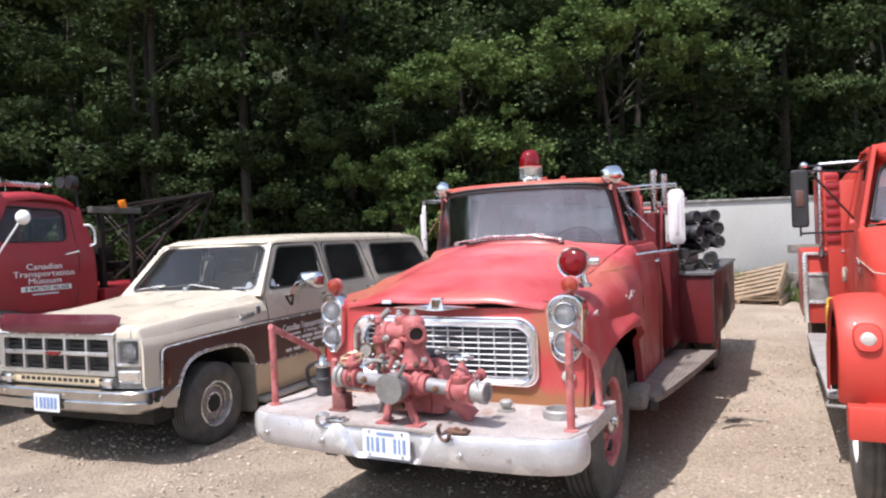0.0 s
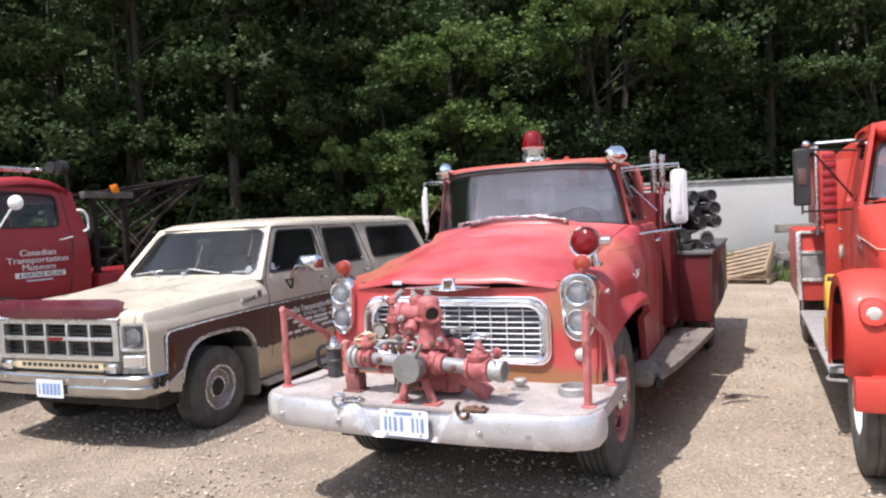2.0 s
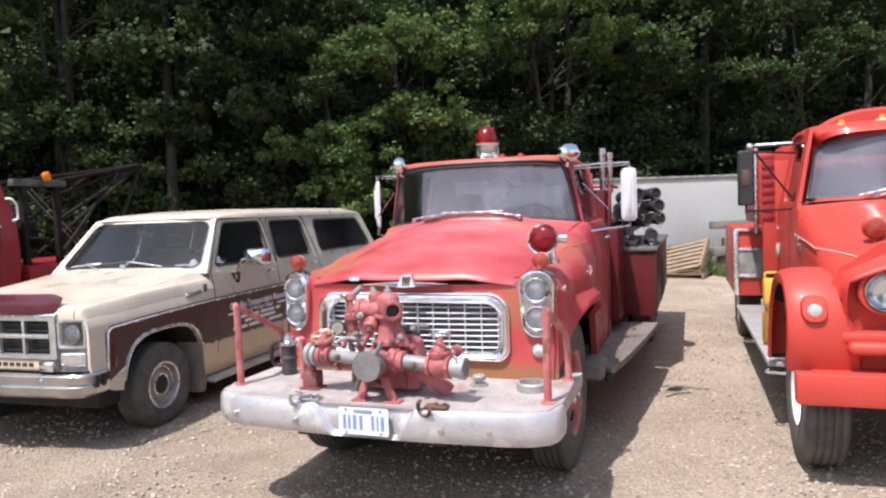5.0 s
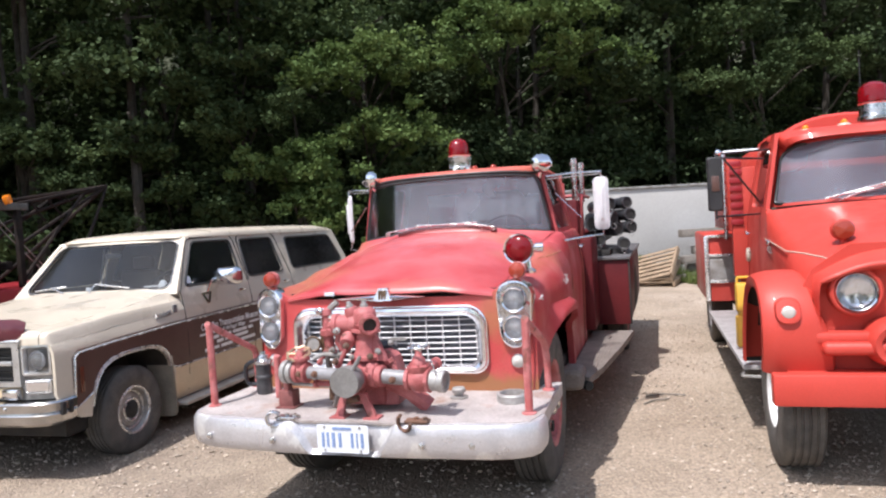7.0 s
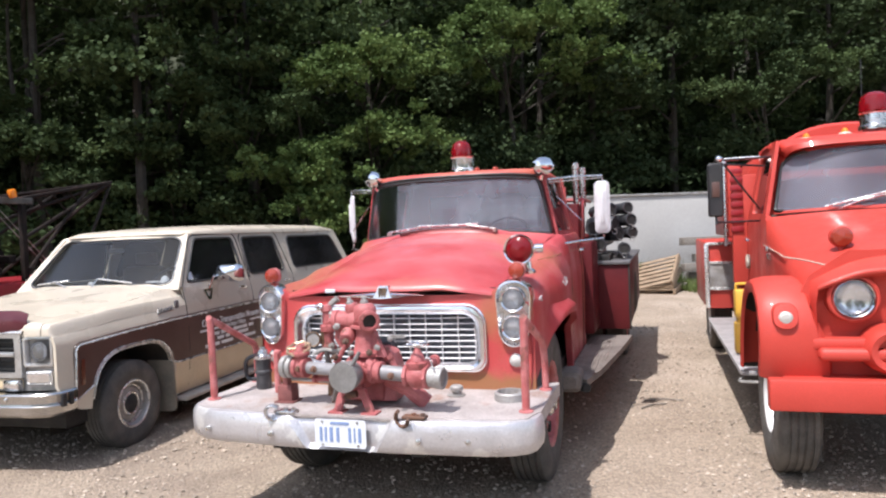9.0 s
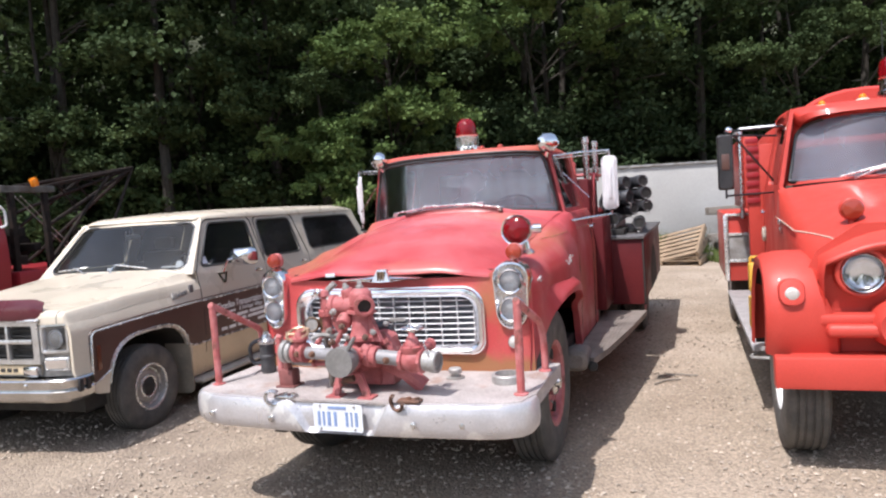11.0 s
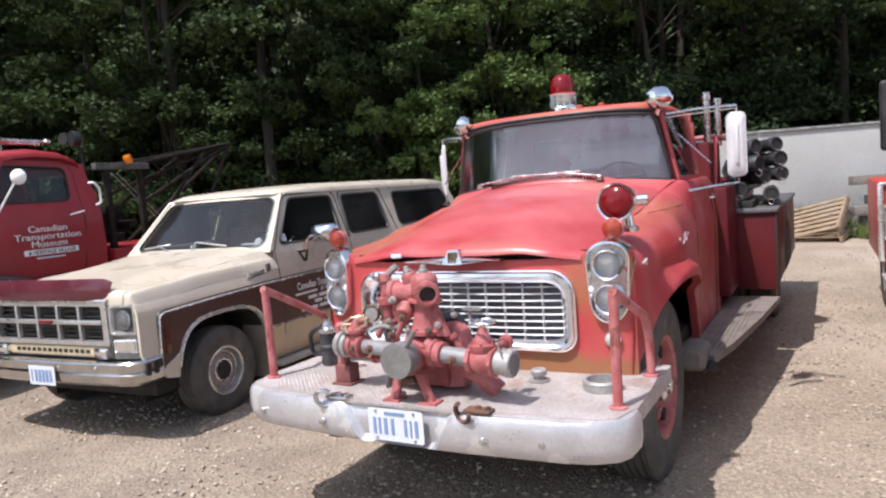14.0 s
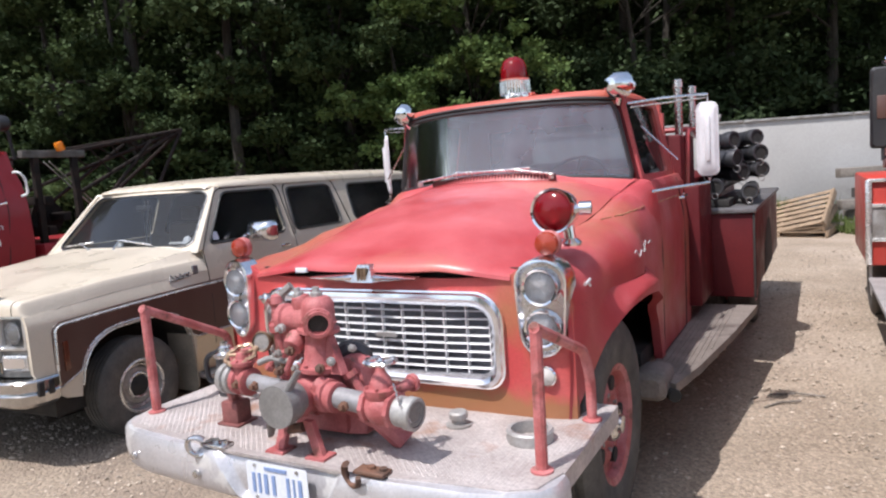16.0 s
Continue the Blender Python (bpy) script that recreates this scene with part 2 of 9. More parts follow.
def gravel_mat():
    m = mat("gravel", (0.330, 0.264, 0.202), 0.9, 0, (0.275, 0.217, 0.163), 1.1, 0.38, 0.62, 50, 0.22, 0.0, 30, col3=(0.385, 0.312, 0.248), scale3=0.45, lo3=0.48, hi3=0.66)
    n, l = m.node_tree.nodes, m.node_tree.links
    b = n["Principled BSDF"]
    tc = n.new("ShaderNodeTexCoord")
    v = n.new("ShaderNodeTexVoronoi")
    v.inputs["Scale"].default_value = 55
    l.new(tc.outputs["Object"], v.inputs["Vector"])
    nz = n.new("ShaderNodeTexNoise")
    nz.inputs["Scale"].default_value, nz.inputs["Detail"].default_value = 9, 8
    l.new(tc.outputs["Object"], nz.inputs["Vector"])
    a = n.new("ShaderNodeMath")
    a.operation = "MULTIPLY_ADD"
    a.inputs[1].default_value = -0.6
    l.new(v.outputs["Distance"], a.inputs[0])
    l.new(nz.outputs[0], a.inputs[2])
    bp = n.new("ShaderNodeBump")
    bp.inputs["Strength"].default_value, bp.inputs["Distance"].default_value = 0.75, 0.02
    l.new(a.outputs[0], bp.inputs["Height"])
    l.new(bp.outputs[0], b.inputs["Normal"])
    src = b.inputs["Base Color"].links[0].from_socket
    # the yard's loose, unswept side is greyer and darker than the driven track
    ps, pn, pa, pr, px = [n.new("ShaderNode" + k) for k in ("SeparateXYZ", "TexNoise", "Math", "MapRange", "Mix")]
    l.new(tc.outputs["Object"], ps.inputs[0])
    pn.inputs["Scale"].default_value, pn.inputs["Detail"].default_value = 0.8, 4
    l.new(tc.outputs["Object"], pn.inputs["Vector"])
    pa.operation = "MULTIPLY_ADD"
    pa.inputs[1].default_value = 2.5
    l.new(pn.outputs[0], pa.inputs[0])
    l.new(ps.outputs[0], pa.inputs[2])
    pr.inputs[1].default_value, pr.inputs[2].default_value = 0.4, 2.2
    l.new(pa.outputs[0], pr.inputs[0])
    px.data_type = "RGBA"
    # sandy and stony patches on that side
    gn, gr, gx = [n.new("ShaderNode" + k) for k in ("TexNoise", "MapRange", "Mix")]
    gn.inputs["Scale"].default_value, gn.inputs["Detail"].default_value, gn.inputs["Roughness"].default_value = 1.7, 6, 0.62
    l.new(tc.outputs["Object"], gn.inputs["Vector"])
    gr.inputs[1].default_value, gr.inputs[2].default_value = 0.40, 0.60
    l.new(gn.outputs[0], gr.inputs[0])
    gx.data_type = "RGBA"
    gx.inputs[6].default_value = (0.228, 0.179, 0.137, 1)
    gx.inputs[7].default_value = (0.292, 0.234, 0.177, 1)
    l.new(gr.outputs[0], gx.inputs[0])
    l.new(gx.outputs[2], px.inputs[6])
    l.new(pr.outputs[0], px.inputs[0])
    l.new(src, px.inputs[7])
    src = px.outputs[2]
    mr = n.new("ShaderNodeMapRange")
    mr.inputs[3].default_value, mr.inputs[4].default_value = 0.76, 1.18
    sp = n.new("ShaderNodeSeparateColor")
    l.new(v.outputs["Color"], sp.inputs[0])
    l.new(sp.outputs[0], mr.inputs[0])
    cc = n.new("ShaderNodeCombineColor")
    for i in range(3):
        l.new(mr.outputs[0], cc.inputs[i])
    x = n.new("ShaderNodeMix")
    x.data_type, x.blend_type = "RGBA", "MULTIPLY"
    x.inputs[0].default_value = 1.0
    l.new(src, x.inputs[6])
    l.new(cc.outputs[0], x.inputs[7])
    l.new(x.outputs[2], b.inputs["Base Color"])
    return m


M_GRAVEL = gravel_mat()


def stone_mat():
    m = mat("loose_stone", (0.44, 0.368, 0.30), 0.85, 0, (0.34, 0.28, 0.222), 20, 0.4, 0.6, 60, 0.15)
    n, l = m.node_tree.nodes, m.node_tree.links
    b = n["Principled BSDF"]
    src = b.inputs["Base Color"].links[0].from_socket
    g = n.new("ShaderNodeNewGeometry")
    mr = n.new("ShaderNodeMapRange")
    mr.inputs[3].default_value, mr.inputs[4].default_value = 0.62, 1.3
    l.new(g.outputs["Random Per Island"], mr.inputs[0])
    cc = n.new("ShaderNodeCombineColor")
    for i in range(3):
        l.new(mr.outputs[0], cc.inputs[i])
    x = n.new("ShaderNodeMix")
    x.data_type, x.blend_type = "RGBA", "MULTIPLY"
    x.inputs[0].default_value = 1.0
    l.new(src, x.inputs[6])
    l.new(cc.outputs[0], x.inputs[7])
    l.new(x.outputs[2], b.inputs["Base Color"])
    return m


M_STONE = stone_mat()

# ---- mesh helpers ----


def part(name, bm, material, parent=None, label="", smooth=35):
    bmesh.ops.recalc_face_normals(bm, faces=bm.faces[:])
    me = bpy.data.meshes.new(name)
    bm.to_mesh(me)
    bm.free()
    me.materials.append(material)
    me.polygons.foreach_set("use_smooth", [True] * len(me.polygons))
    me.set_sharp_from_angle(angle=radians(smooth))
    ob = new(name, me)
    if parent is not None:
        ob.parent = parent
    return tagged(ob, label)


def B():
    return bmesh.new()


def box(bm, x0, x1, y0, y1, z0, z1, bev=0.0, seg=2, m=None):
    g = bmesh.ops.create_cube(bm, size=1.0, matrix=Matrix.LocRotScale(((x0 + x1) / 2, (y0 + y1) / 2, (z0 + z1) / 2), None, (x1 - x0, y1 - y0, z1 - z0)))
    vs = g["verts"]
    if bev:
        es = list({e for v in vs for e in v.link_edges})
        r = bmesh.ops.bevel(bm, geom=es, offset=bev, segments=seg, affect="EDGES", profile=0.5)
        vs = r["verts"]
    if m is not None:
        bmesh.ops.transform(bm, matrix=m, verts=vs)
    return bm


def loft(bm, rings, closed=True, caps=True, wrap=False):
    rows = [[bm.verts.new(p) for p in r] for r in rings]
    n = len(rows[0])
    pairs = list(zip(rows, rows[1:])) + ([(rows[-1], rows[0])] if wrap else [])
    for a, b in pairs:
        for i in range(n if closed else n - 1):
            j = (i + 1) % n
            bm.faces.new((a[i], a[j], b[j], b[i]))
    if caps and closed and not wrap:
        bm.faces.new(rows[0])
        bm.faces.new(rows[-1][::-1])
    return rows


def ring(c, axis, r, n=16, up=None, r2=None):
    a = Vector(axis).normalized()
    u = a.orthogonal().normalized() if up is None else (Vector(up) - a * a.dot(Vector(up))).normalized()
    w = a.cross(u)
    c = Vector(c)
    return [c + u * (r * math.cos(2 * math.pi * i / n)) + w * ((r2 or r) * math.sin(2 * math.pi * i / n)) for i in range(n)]


def lathe(bm, prof, c, axis, n=24, caps=True):
    """prof: (radius, distance along the axis)."""
    a = Vector(axis).normalized()
    up = a.orthogonal()
    loft(bm, [ring(Vector(c) + a * h, a, max(r, 1e-4), n, up) for r, h in prof], True, caps)
    return bm


def tube(bm, pts, r, n=8, closed=False):
    pts = [Vector(p) for p in pts]
    rings, up = [], None
    for i, p in enumerate(pts):
        if closed:
            d = (pts[(i + 1) % len(pts)] - pts[i - 1])
        else:
            d = pts[min(i + 1, len(pts) - 1)] - pts[max(i - 1, 0)]
        d.normalize()
        if up is None:
            up = d.orthogonal()
        up = (up - d * d.dot(up)).normalized()
        rings.append(ring(p, d, r, n, up))
    loft(bm, rings, True, not closed, closed)
    return bm


def bend(pts, rad, n=5):
    """A polyline with its corners rounded."""
    pts = [Vector(p) for p in pts]
    out = [pts[0]]
    for a, b, c in zip(pts, pts[1:], pts[2:]):
        k = min(rad, (b - a).length * 0.49, (c - b).length * 0.49)
        p, q = b + (a - b).normalized() * k, b + (c - b).normalized() * k
        out += [p.lerp(b, t).lerp(b.lerp(q, t), t) for t in [i / n for i in range(n + 1)]]
    return out + [pts[-1]]


def rrect(x0, x1, z0, z1, r, n=5):
    """A rounded rectangle, counter-clockwise; r: one radius, or four from the lower left on."""
    rs = r if isinstance(r, (tuple, list)) else (r,) * 4
    out = []
    for (cx, cz, sx, sz, a0), q in zip(((x0, z0, 1, 1, 180), (x1, z0, -1, 1, 270), (x1, z1, -1, -1, 0), (x0, z1, 1, -1, 90)), rs):
        for i in range(n + 1):
            a = radians(a0 + 90 * i / n)
            out.append((cx + sx * q + q * math.cos(a), cz + sz * q + q * math.sin(a)))
    return out


def rpoly(pts, rad, n=4):
    """A closed polygon with rounded corners."""
    pts = [Vector((*p, 0)) for p in pts]
    out, k = [], len(pts)
    for i in range(k):
        a, b, c = pts[i - 1], pts[i], pts[(i + 1) % k]
        q = min(rad, (b - a).length * 0.45, (c - b).length * 0.45)
        p, s = b + (a - b).normalized() * q, b + (c - b).normalized() * q
        for j in range(n + 1):
            t = j / n
            v = p.lerp(b, t).lerp(b.lerp(s, t), t)
            out.append((v.x, v.y))
    return out


def panel(bm, outer, holes=(), fn=None, thick=None, cuts=()):
    """A flat sheet with holes in (a, b), cut into strips, then bent by fn(a, b) -> xyz and given a thickness along thick."""
    t = bmesh.new()
    es = []
    for lp in (outer, *holes):
        vs = [t.verts.new((a, b, 0)) for a, b in lp]
        es += [t.edges.new((vs[i], vs[(i + 1) % len(vs)])) for i in range(len(vs))]
    bmesh.ops.triangle_fill(t, edges=es, use_beauty=True, use_dissolve=False)
    for ax, vals in cuts:
        for v in vals:
            co = (v, 0, 0) if ax == 0 else (0, v, 0)
            no = (1, 0, 0) if ax == 0 else (0, 1, 0)
            bmesh.ops.bisect_plane(t, geom=t.verts[:] + t.edges[:] + t.faces[:], plane_co=co, plane_no=no, dist=1e-5)
    bmesh.ops.recalc_face_normals(t, faces=t.faces[:])
    t.verts.index_update()
    fn = fn or (lambda a, b: (a, 0, b))
    front = [bm.verts.new(fn(v.co.x, v.co.y)) for v in t.verts]
    for f in t.faces:
        bm.faces.new([front[v.index] for v in f.verts])
    if thick is not None:
        d = Vector(thick)
        back = [bm.verts.new(v.co + d) for v in front]
        for f in t.faces:
            bm.faces.new([back[v.index] for v in reversed(f.verts)])
        for e in t.edges:
            if len(e.link_faces) == 1:
                a, b = e.verts[0].index, e.verts[1].index
                bm.faces.new((front[a], front[b], back[b], back[a]))
    t.free()
    return bm


def ball(bm, c, r, sx=1, sy=1, sz=1, u=16, v=10):
    bmesh.ops.create_uvsphere(bm, u_segments=u, v_segments=v, radius=r, matrix=Matrix.LocRotScale(c, None, (sx, sy, sz)))
    return bm


def thing(name, m, label, category, group=""):
    e = new(name)
    e.empty_display_size = 0.2
    e.matrix_world = m
    return tagged(e, label, category, group)


def put_text(name, body, size, m, material, parent, depth=0.0015, bold=0.0, align="CENTER", label="", squeeze=1.0, shear=0.0):
    cu = bpy.data.curves.new(name, "FONT")
    cu.body, cu.size, cu.extrude, cu.offset, cu.align_x, cu.shear = body, size, depth, bold, align, shear
    t = bpy.data.objects.new(name, cu)
    scene.collection.objects.link(t)
    me = bpy.data.meshes.new_from_object(t.evaluated_get(bpy.context.evaluated_depsgraph_get()))
    bpy.data.objects.remove(t)
    bpy.data.curves.remove(cu)
    me.transform(m @ Matrix.Diagonal((squeeze, 1, 1, 1)))
    me.materials.clear()
    me.materials.append(material)
    ob = new(name, me)
    ob.parent = parent
    return tagged(ob, label)


def put_words(name, body, size, m, material, parent, label="", bold=0.0, squeeze=1.0, shear=0.0):
    """A centred line of writing, each word a mesh of its own."""
    obs, x = [], 0.0
    for w in body.split():
        ob = put_text(name, w, size, Matrix(), material, parent, 0.0015, bold, "LEFT", label, squeeze, shear)
        obs.append((ob, x))
        x += max(v.co.x for v in ob.data.vertices) + size * 0.3 * squeeze
    x -= size * 0.3 * squeeze
    for ob, x0 in obs:
        ob.data.transform(m @ Matrix.Translation((x0 - x / 2, 0, 0)))


FRONT = Matrix(((1, 0, 0, 0), (0, 0, -1, 0), (0, 1, 0, 0), (0, 0, 0, 1)))  # writing that faces -y
SIDE = Matrix(((0, 0, 1, 0), (1, 0, 0, 0), (0, 1, 0, 0), (0, 0, 0, 1)))  # writing that faces +x


def at(x, y, z, m=FRONT):
    return Matrix.Translation((x, y, z)) @ m


def lerp(a, b, t):
    return a + (b - a) * t


def curve1(x, pts):
    """Smooth interpolation through (x, value) points."""
    if x <= pts[0][0]:
        return pts[0][1]
    for (a, u), (b, v) in zip(pts, pts[1:]):
        if x <= b:
            t = (x - a) / (b - a)
            t = t * t * (3 - 2 * t)
            return u + (v - u) * t
    return pts[-1][1]


# ---- ground, wall, woods ----


def ground_z(x, y):
    z = curve1(y, ((5.5, -0.1), (9.0, -0.02), (14.0, 0.12), (24.0, 0.25)))
    d = math.hypot(x - 2.6, (y - 3.6) * 0.8)
    return z - 0.035 * max(0.0, 1 - d / 2.0)


def steps(*runs):
    out = []
    for a, b, n in runs:
        out += [a + (b - a) * i / n for i in range(n)]
    return out + [runs[-1][1]]


bm = B()
xs = steps((-400, -60, 6), (-60, -12, 12), (-12, -5, 28), (-5, 6, 150), (6, 12, 30), (12, 60, 12), (60, 400, 6))
ys = steps((-300, -20, 6), (-20, 0, 10), (0, 9, 130), (9, 18, 50), (18, 60, 14), (60, 600, 8))
grid = []
for y in ys:
    row = []
    for x in xs:
        z = ground_z(x, y)
        if -8 < x < 12 and 0 < y < 18:
            z += 0.012 * noise.noise(Vector((x * 1.3, y * 1.3, 0))) + 0.008 * noise.noise(Vector((x * 6, y * 6, 3))) + 0.004 * noise.noise(Vector((x * 17, y * 17, 9)))
        row.append(bm.verts.new((x, y, z)))
    grid.append(row)
for a, b in zip(grid, grid[1:]):
    for i in range(len(xs) - 1):
        bm.faces.new((a[i], a[i + 1], b[i + 1], b[i]))
ground = tagged(part("ground", bm, M_GRAVEL), "pale dusty gravel yard with loose stones", "ground", kind="structure")

rnd = random.Random(4)
bm = B()
base = [Vector(v).normalized() for v in ((1, 0, 0), (-1, 0, 0), (0, 1, 0), (0, -1, 0), (0, 0, 1), (0, 0, -1))]
tri = ((0, 2, 4), (2, 1, 4), (1, 3, 4), (3, 0, 4), (2, 0, 5), (1, 2, 5), (3, 1, 5), (0, 3, 5))
pts, fcs = [], []
for i in range(84000):
    y = -2.5 + 14.6 * rnd.random() ** 1.15
    x = rnd.uniform(-1, 1) * max(4.5, 0.76 * (y + 1.6)) + 0.1
    if noise.noise(Vector((x * 0.9, y * 0.9, 5))) < -0.12 and rnd.random() < 0.75:
        continue
    s = (0.004 + 0.0145 * rnd.random() ** 3.0) * (1.0 if x > 0.4 else rnd.choice((0.95, 1.0, 1.2)))
    q = Euler((rnd.random() * 6, rnd.random() * 6, rnd.random() * 6)).to_matrix()
    sc = Vector((rnd.uniform(0.8, 1.5), rnd.uniform(0.7, 1.2), rnd.uniform(0.5, 0.9)))
    k = len(pts)
    z = ground_z(x, y)
    for v in base:
        p = q @ v
        pts.append((x + p.x * sc.x * s, y + p.y * sc.y * s, z + p.z * sc.z * s + s * 0.3))
    fcs += [(a + k, b + k, c + k) for a, b, c in tri]
me = bpy.data.meshes.new("loose_gravel")
me.from_pydata(pts, [], fcs)
me.materials.append(M_STONE)
tagged(new("loose_gravel", me), "scattered loose gravel stones on the yard", "gravel", kind="stuff")

# concrete wall with a coping
bm = B()
box(bm, 1.5, 26.0, 14.6, 14.85, -0.3, 2.24, 0.01)
wall = tagged(part("wall_back", bm, M_CONC), "pale grey concrete retaining wall with a darker cap", "wall", kind="structure")
bm = B()
for i in range(12):
    box(bm, 1.5 + i * 2.05, 1.5 + i * 2.05 + 2.03, 14.56, 14.9, 2.24, 2.29, 0.008)
part("coping", bm, M_STEEL, wall, "grey wall cap")


def leaf_cloud(rnd, clumps, per, size, flat=0.55):
    """Leaves round clump centres: (centre, radius)."""
    pts, fcs = [], []
    for c, r in clumps:
        for i in range(per):
            d = Vector((rnd.gauss(0, 1), rnd.gauss(0, 1), rnd.gauss(0, 1) * flat))
            d = d.normalized() * r * (0.45 + 0.55 * rnd.random())
            p = c + d
            q = Euler((rnd.gauss(0, 0.6), rnd.gauss(0, 0.6), rnd.random() * 6.3)).to_matrix()
            s = size * rnd.uniform(0.6, 1.3)
            k = len(pts)
            for v in ((-0.5, 0, 0), (0, -0.42, 0.10), (0.55, 0, -0.06), (0, 0.42, 0.10)):
                pts.append(p + q @ Vector(v) * s)
            fcs += [(k, k + 1, k + 2), (k, k + 2, k + 3)]
    return pts, fcs


def make_tree(seed, height, spread, low, leaf, material, label, per=70, nclump=120, name="tree"):
    rnd = random.Random(seed)
    root = thing(name, pose(0, 0, 0), label, "tree", "trees behind the yard")
    bm = B()
    lean = Vector((rnd.uniform(-0.4, 0.4), rnd.uniform(-0.4, 0.2), 0))
    trunk = [Vector((0, 0, -0.3)) + lean * (i / 8) ** 2 + Vector((rnd.uniform(-.06, .06), rnd.uniform(-.06, .06), height * 0.92 * i / 8)) for i in range(9)]
    r0 = 0.009 * height + 0.02
    rings = [ring(p, (0, 0, 1), r0 * (1 - 0.85 * i / 8) * (1.35 if i == 0 else 1), 8, (1, 0, 0)) for i, p in enumerate(trunk)]
    loft(bm, rings)
    ends = []
    for i in range(16):
        h = low + (height * 0.88 - low) * (i + rnd.random()) / 16
        f = h / height
        base_p = trunk[0].lerp(trunk[-1], min(1, h / (height * 0.92)))
        k = min(7, int(h / (height * 0.92) * 8))
        base_p = trunk[k].lerp(trunk[k + 1], h / (height * 0.92) * 8 - k)
        a = rnd.random() * 6.28
        ln = spread * (1 - 0.55 * max(0, f - 0.35)) * rnd.uniform(0.65, 1.1)
        tip = base_p + Vector((math.cos(a) * ln, math.sin(a) * ln, ln * rnd.uniform(-0.05, 0.55)))
        mid = base_p.lerp(tip, 0.5) + Vector((0, 0, ln * 0.1))
        tube(bm, [base_p, mid, tip], r0 * 0.22, 5)
        ends.append((base_p, mid, tip))
    part("trunk", bm, M_BARK, root, "brown bark trunk with limbs")
    clumps = []
    for i in range(nclump):
        b, m, t = ends[rnd.randrange(len(ends))]
        u = rnd.uniform(0.35, 1.08)
        p = b.lerp(m, u * 2) if u < 0.5 else m.lerp(t, u * 2 - 1)
        p = p + Vector((rnd.gauss(0, 0.3), rnd.gauss(0, 0.3), rnd.gauss(0, 0.25)))
        clumps.append((p, rnd.uniform(0.35, 0.75)))
    pts, fcs = leaf_cloud(rnd, clumps, per, leaf, 0.32)
    me = bpy.data.meshes.new("crown")
    me.from_pydata(pts, [], fcs)
    me.materials.append(material)
    ob = new("crown", me)
    ob.parent = root
    return root


trees = [
    make_tree(11, 11.0, 3.0, 0.8, 0.125, M_LEAF, "tall dark green broadleaf tree at the wood's edge", 125, 130),
    make_tree(12, 12.5, 3.2, 1.4, 0.13, M_LEAF, "tall dark green broadleaf tree at the wood's edge", 125, 130),
    make_tree(13, 8.0, 2.6, 2.2, 0.115, M_LEAF, "dark green maple at the wood's edge", 150, 95),
    make_tree(14, 13.5, 3.6, 1.8, 0.135, M_LEAF, "tall dark green broadleaf tree in the wood", 125, 140),
    make_tree(17, 12.5, 3.3, 0.8, 0.13, M_SHADELEAF, "tall tree behind the wall, deep shade put in its leaf colour", 115, 130),
    make_tree(18, 4.8, 1.8, 0.2, 0.12, M_SHADELEAF, "bush behind the wall, deep shade put in its leaf colour", 110, 95, "bush"),
    make_tree(15, 4.6, 1.7, 0.2, 0.125, M_SHADELEAF, "bush at the wood's edge, shade put in its leaf colour", 115, 95, "bush"),
    make_tree(16, 5.0, 1.7, 1.0, 0.12, M_LEAF, "dark green sapling at the wood's edge", 140, 65, "bush"),
]
rnd = random.Random(21)
KIND = (0, 1, 2, 3, 6, 7, 4, 5)
spots = [(-13.0, 17.5, 0), (-10.2, 19.0, 1), (1.3, 17.6, 2), (-5.2, 18.6, 3), (5.2, 18.6, 6), (4.2, 17.3, 7), (-9.6, 17.9, 4), (-2.4, 17.6, 5),
         (-7.6, 17.2, 0), (-2.6, 18.2, 1), (0.2, 19.2, 0), (2.9, 18.6, 3), (4.6, 19.2, 3), (5.6, 18.2, 1), (7.4, 18.6, 0),
         (9.6, 17.8, 1), (12.0, 18.6, 0), (14.6, 17.6, 3), (17.4, 18.8, 0), (-16, 18.6, 3), (-19, 17.5, 0), (20.5, 18.0, 1),
         (-12.4, 16.4, 4), (-7.4, 18.6, 4), (-4.2, 19.0, 4), (0.6, 18.2, 4), (2.4, 18.6, 4), (6.8, 18.0, 4), (10.8, 18.0, 4), (13.4, 17.6, 4),
         (-15.0, 16.4, 4), (-5.6, 18.4, 5), (-13.6, 17.0, 5)]
for i in range(11):
    spots.append((-27 + i * 5.2 + rnd.uniform(-1, 1), 22.0 + rnd.uniform(-1.2, 1.2), (0, 1, 3)[i % 3]))
for i in range(12):
    spots.append((-20 + i * 3.6 + rnd.uniform(-1, 1), 20.3 + rnd.uniform(-0.6, 0.6), 4))
for i in range(9):
    spots.append((-36 + i * 9 + rnd.uniform(-1, 1), -34.0 + rnd.uniform(-1.5, 1.5), 4))
for i in range(6):
    spots.append((-24 + rnd.uniform(-1.5, 1.5), 1.5 + i * 3.0 + rnd.uniform(-0.8, 0.8), 4))
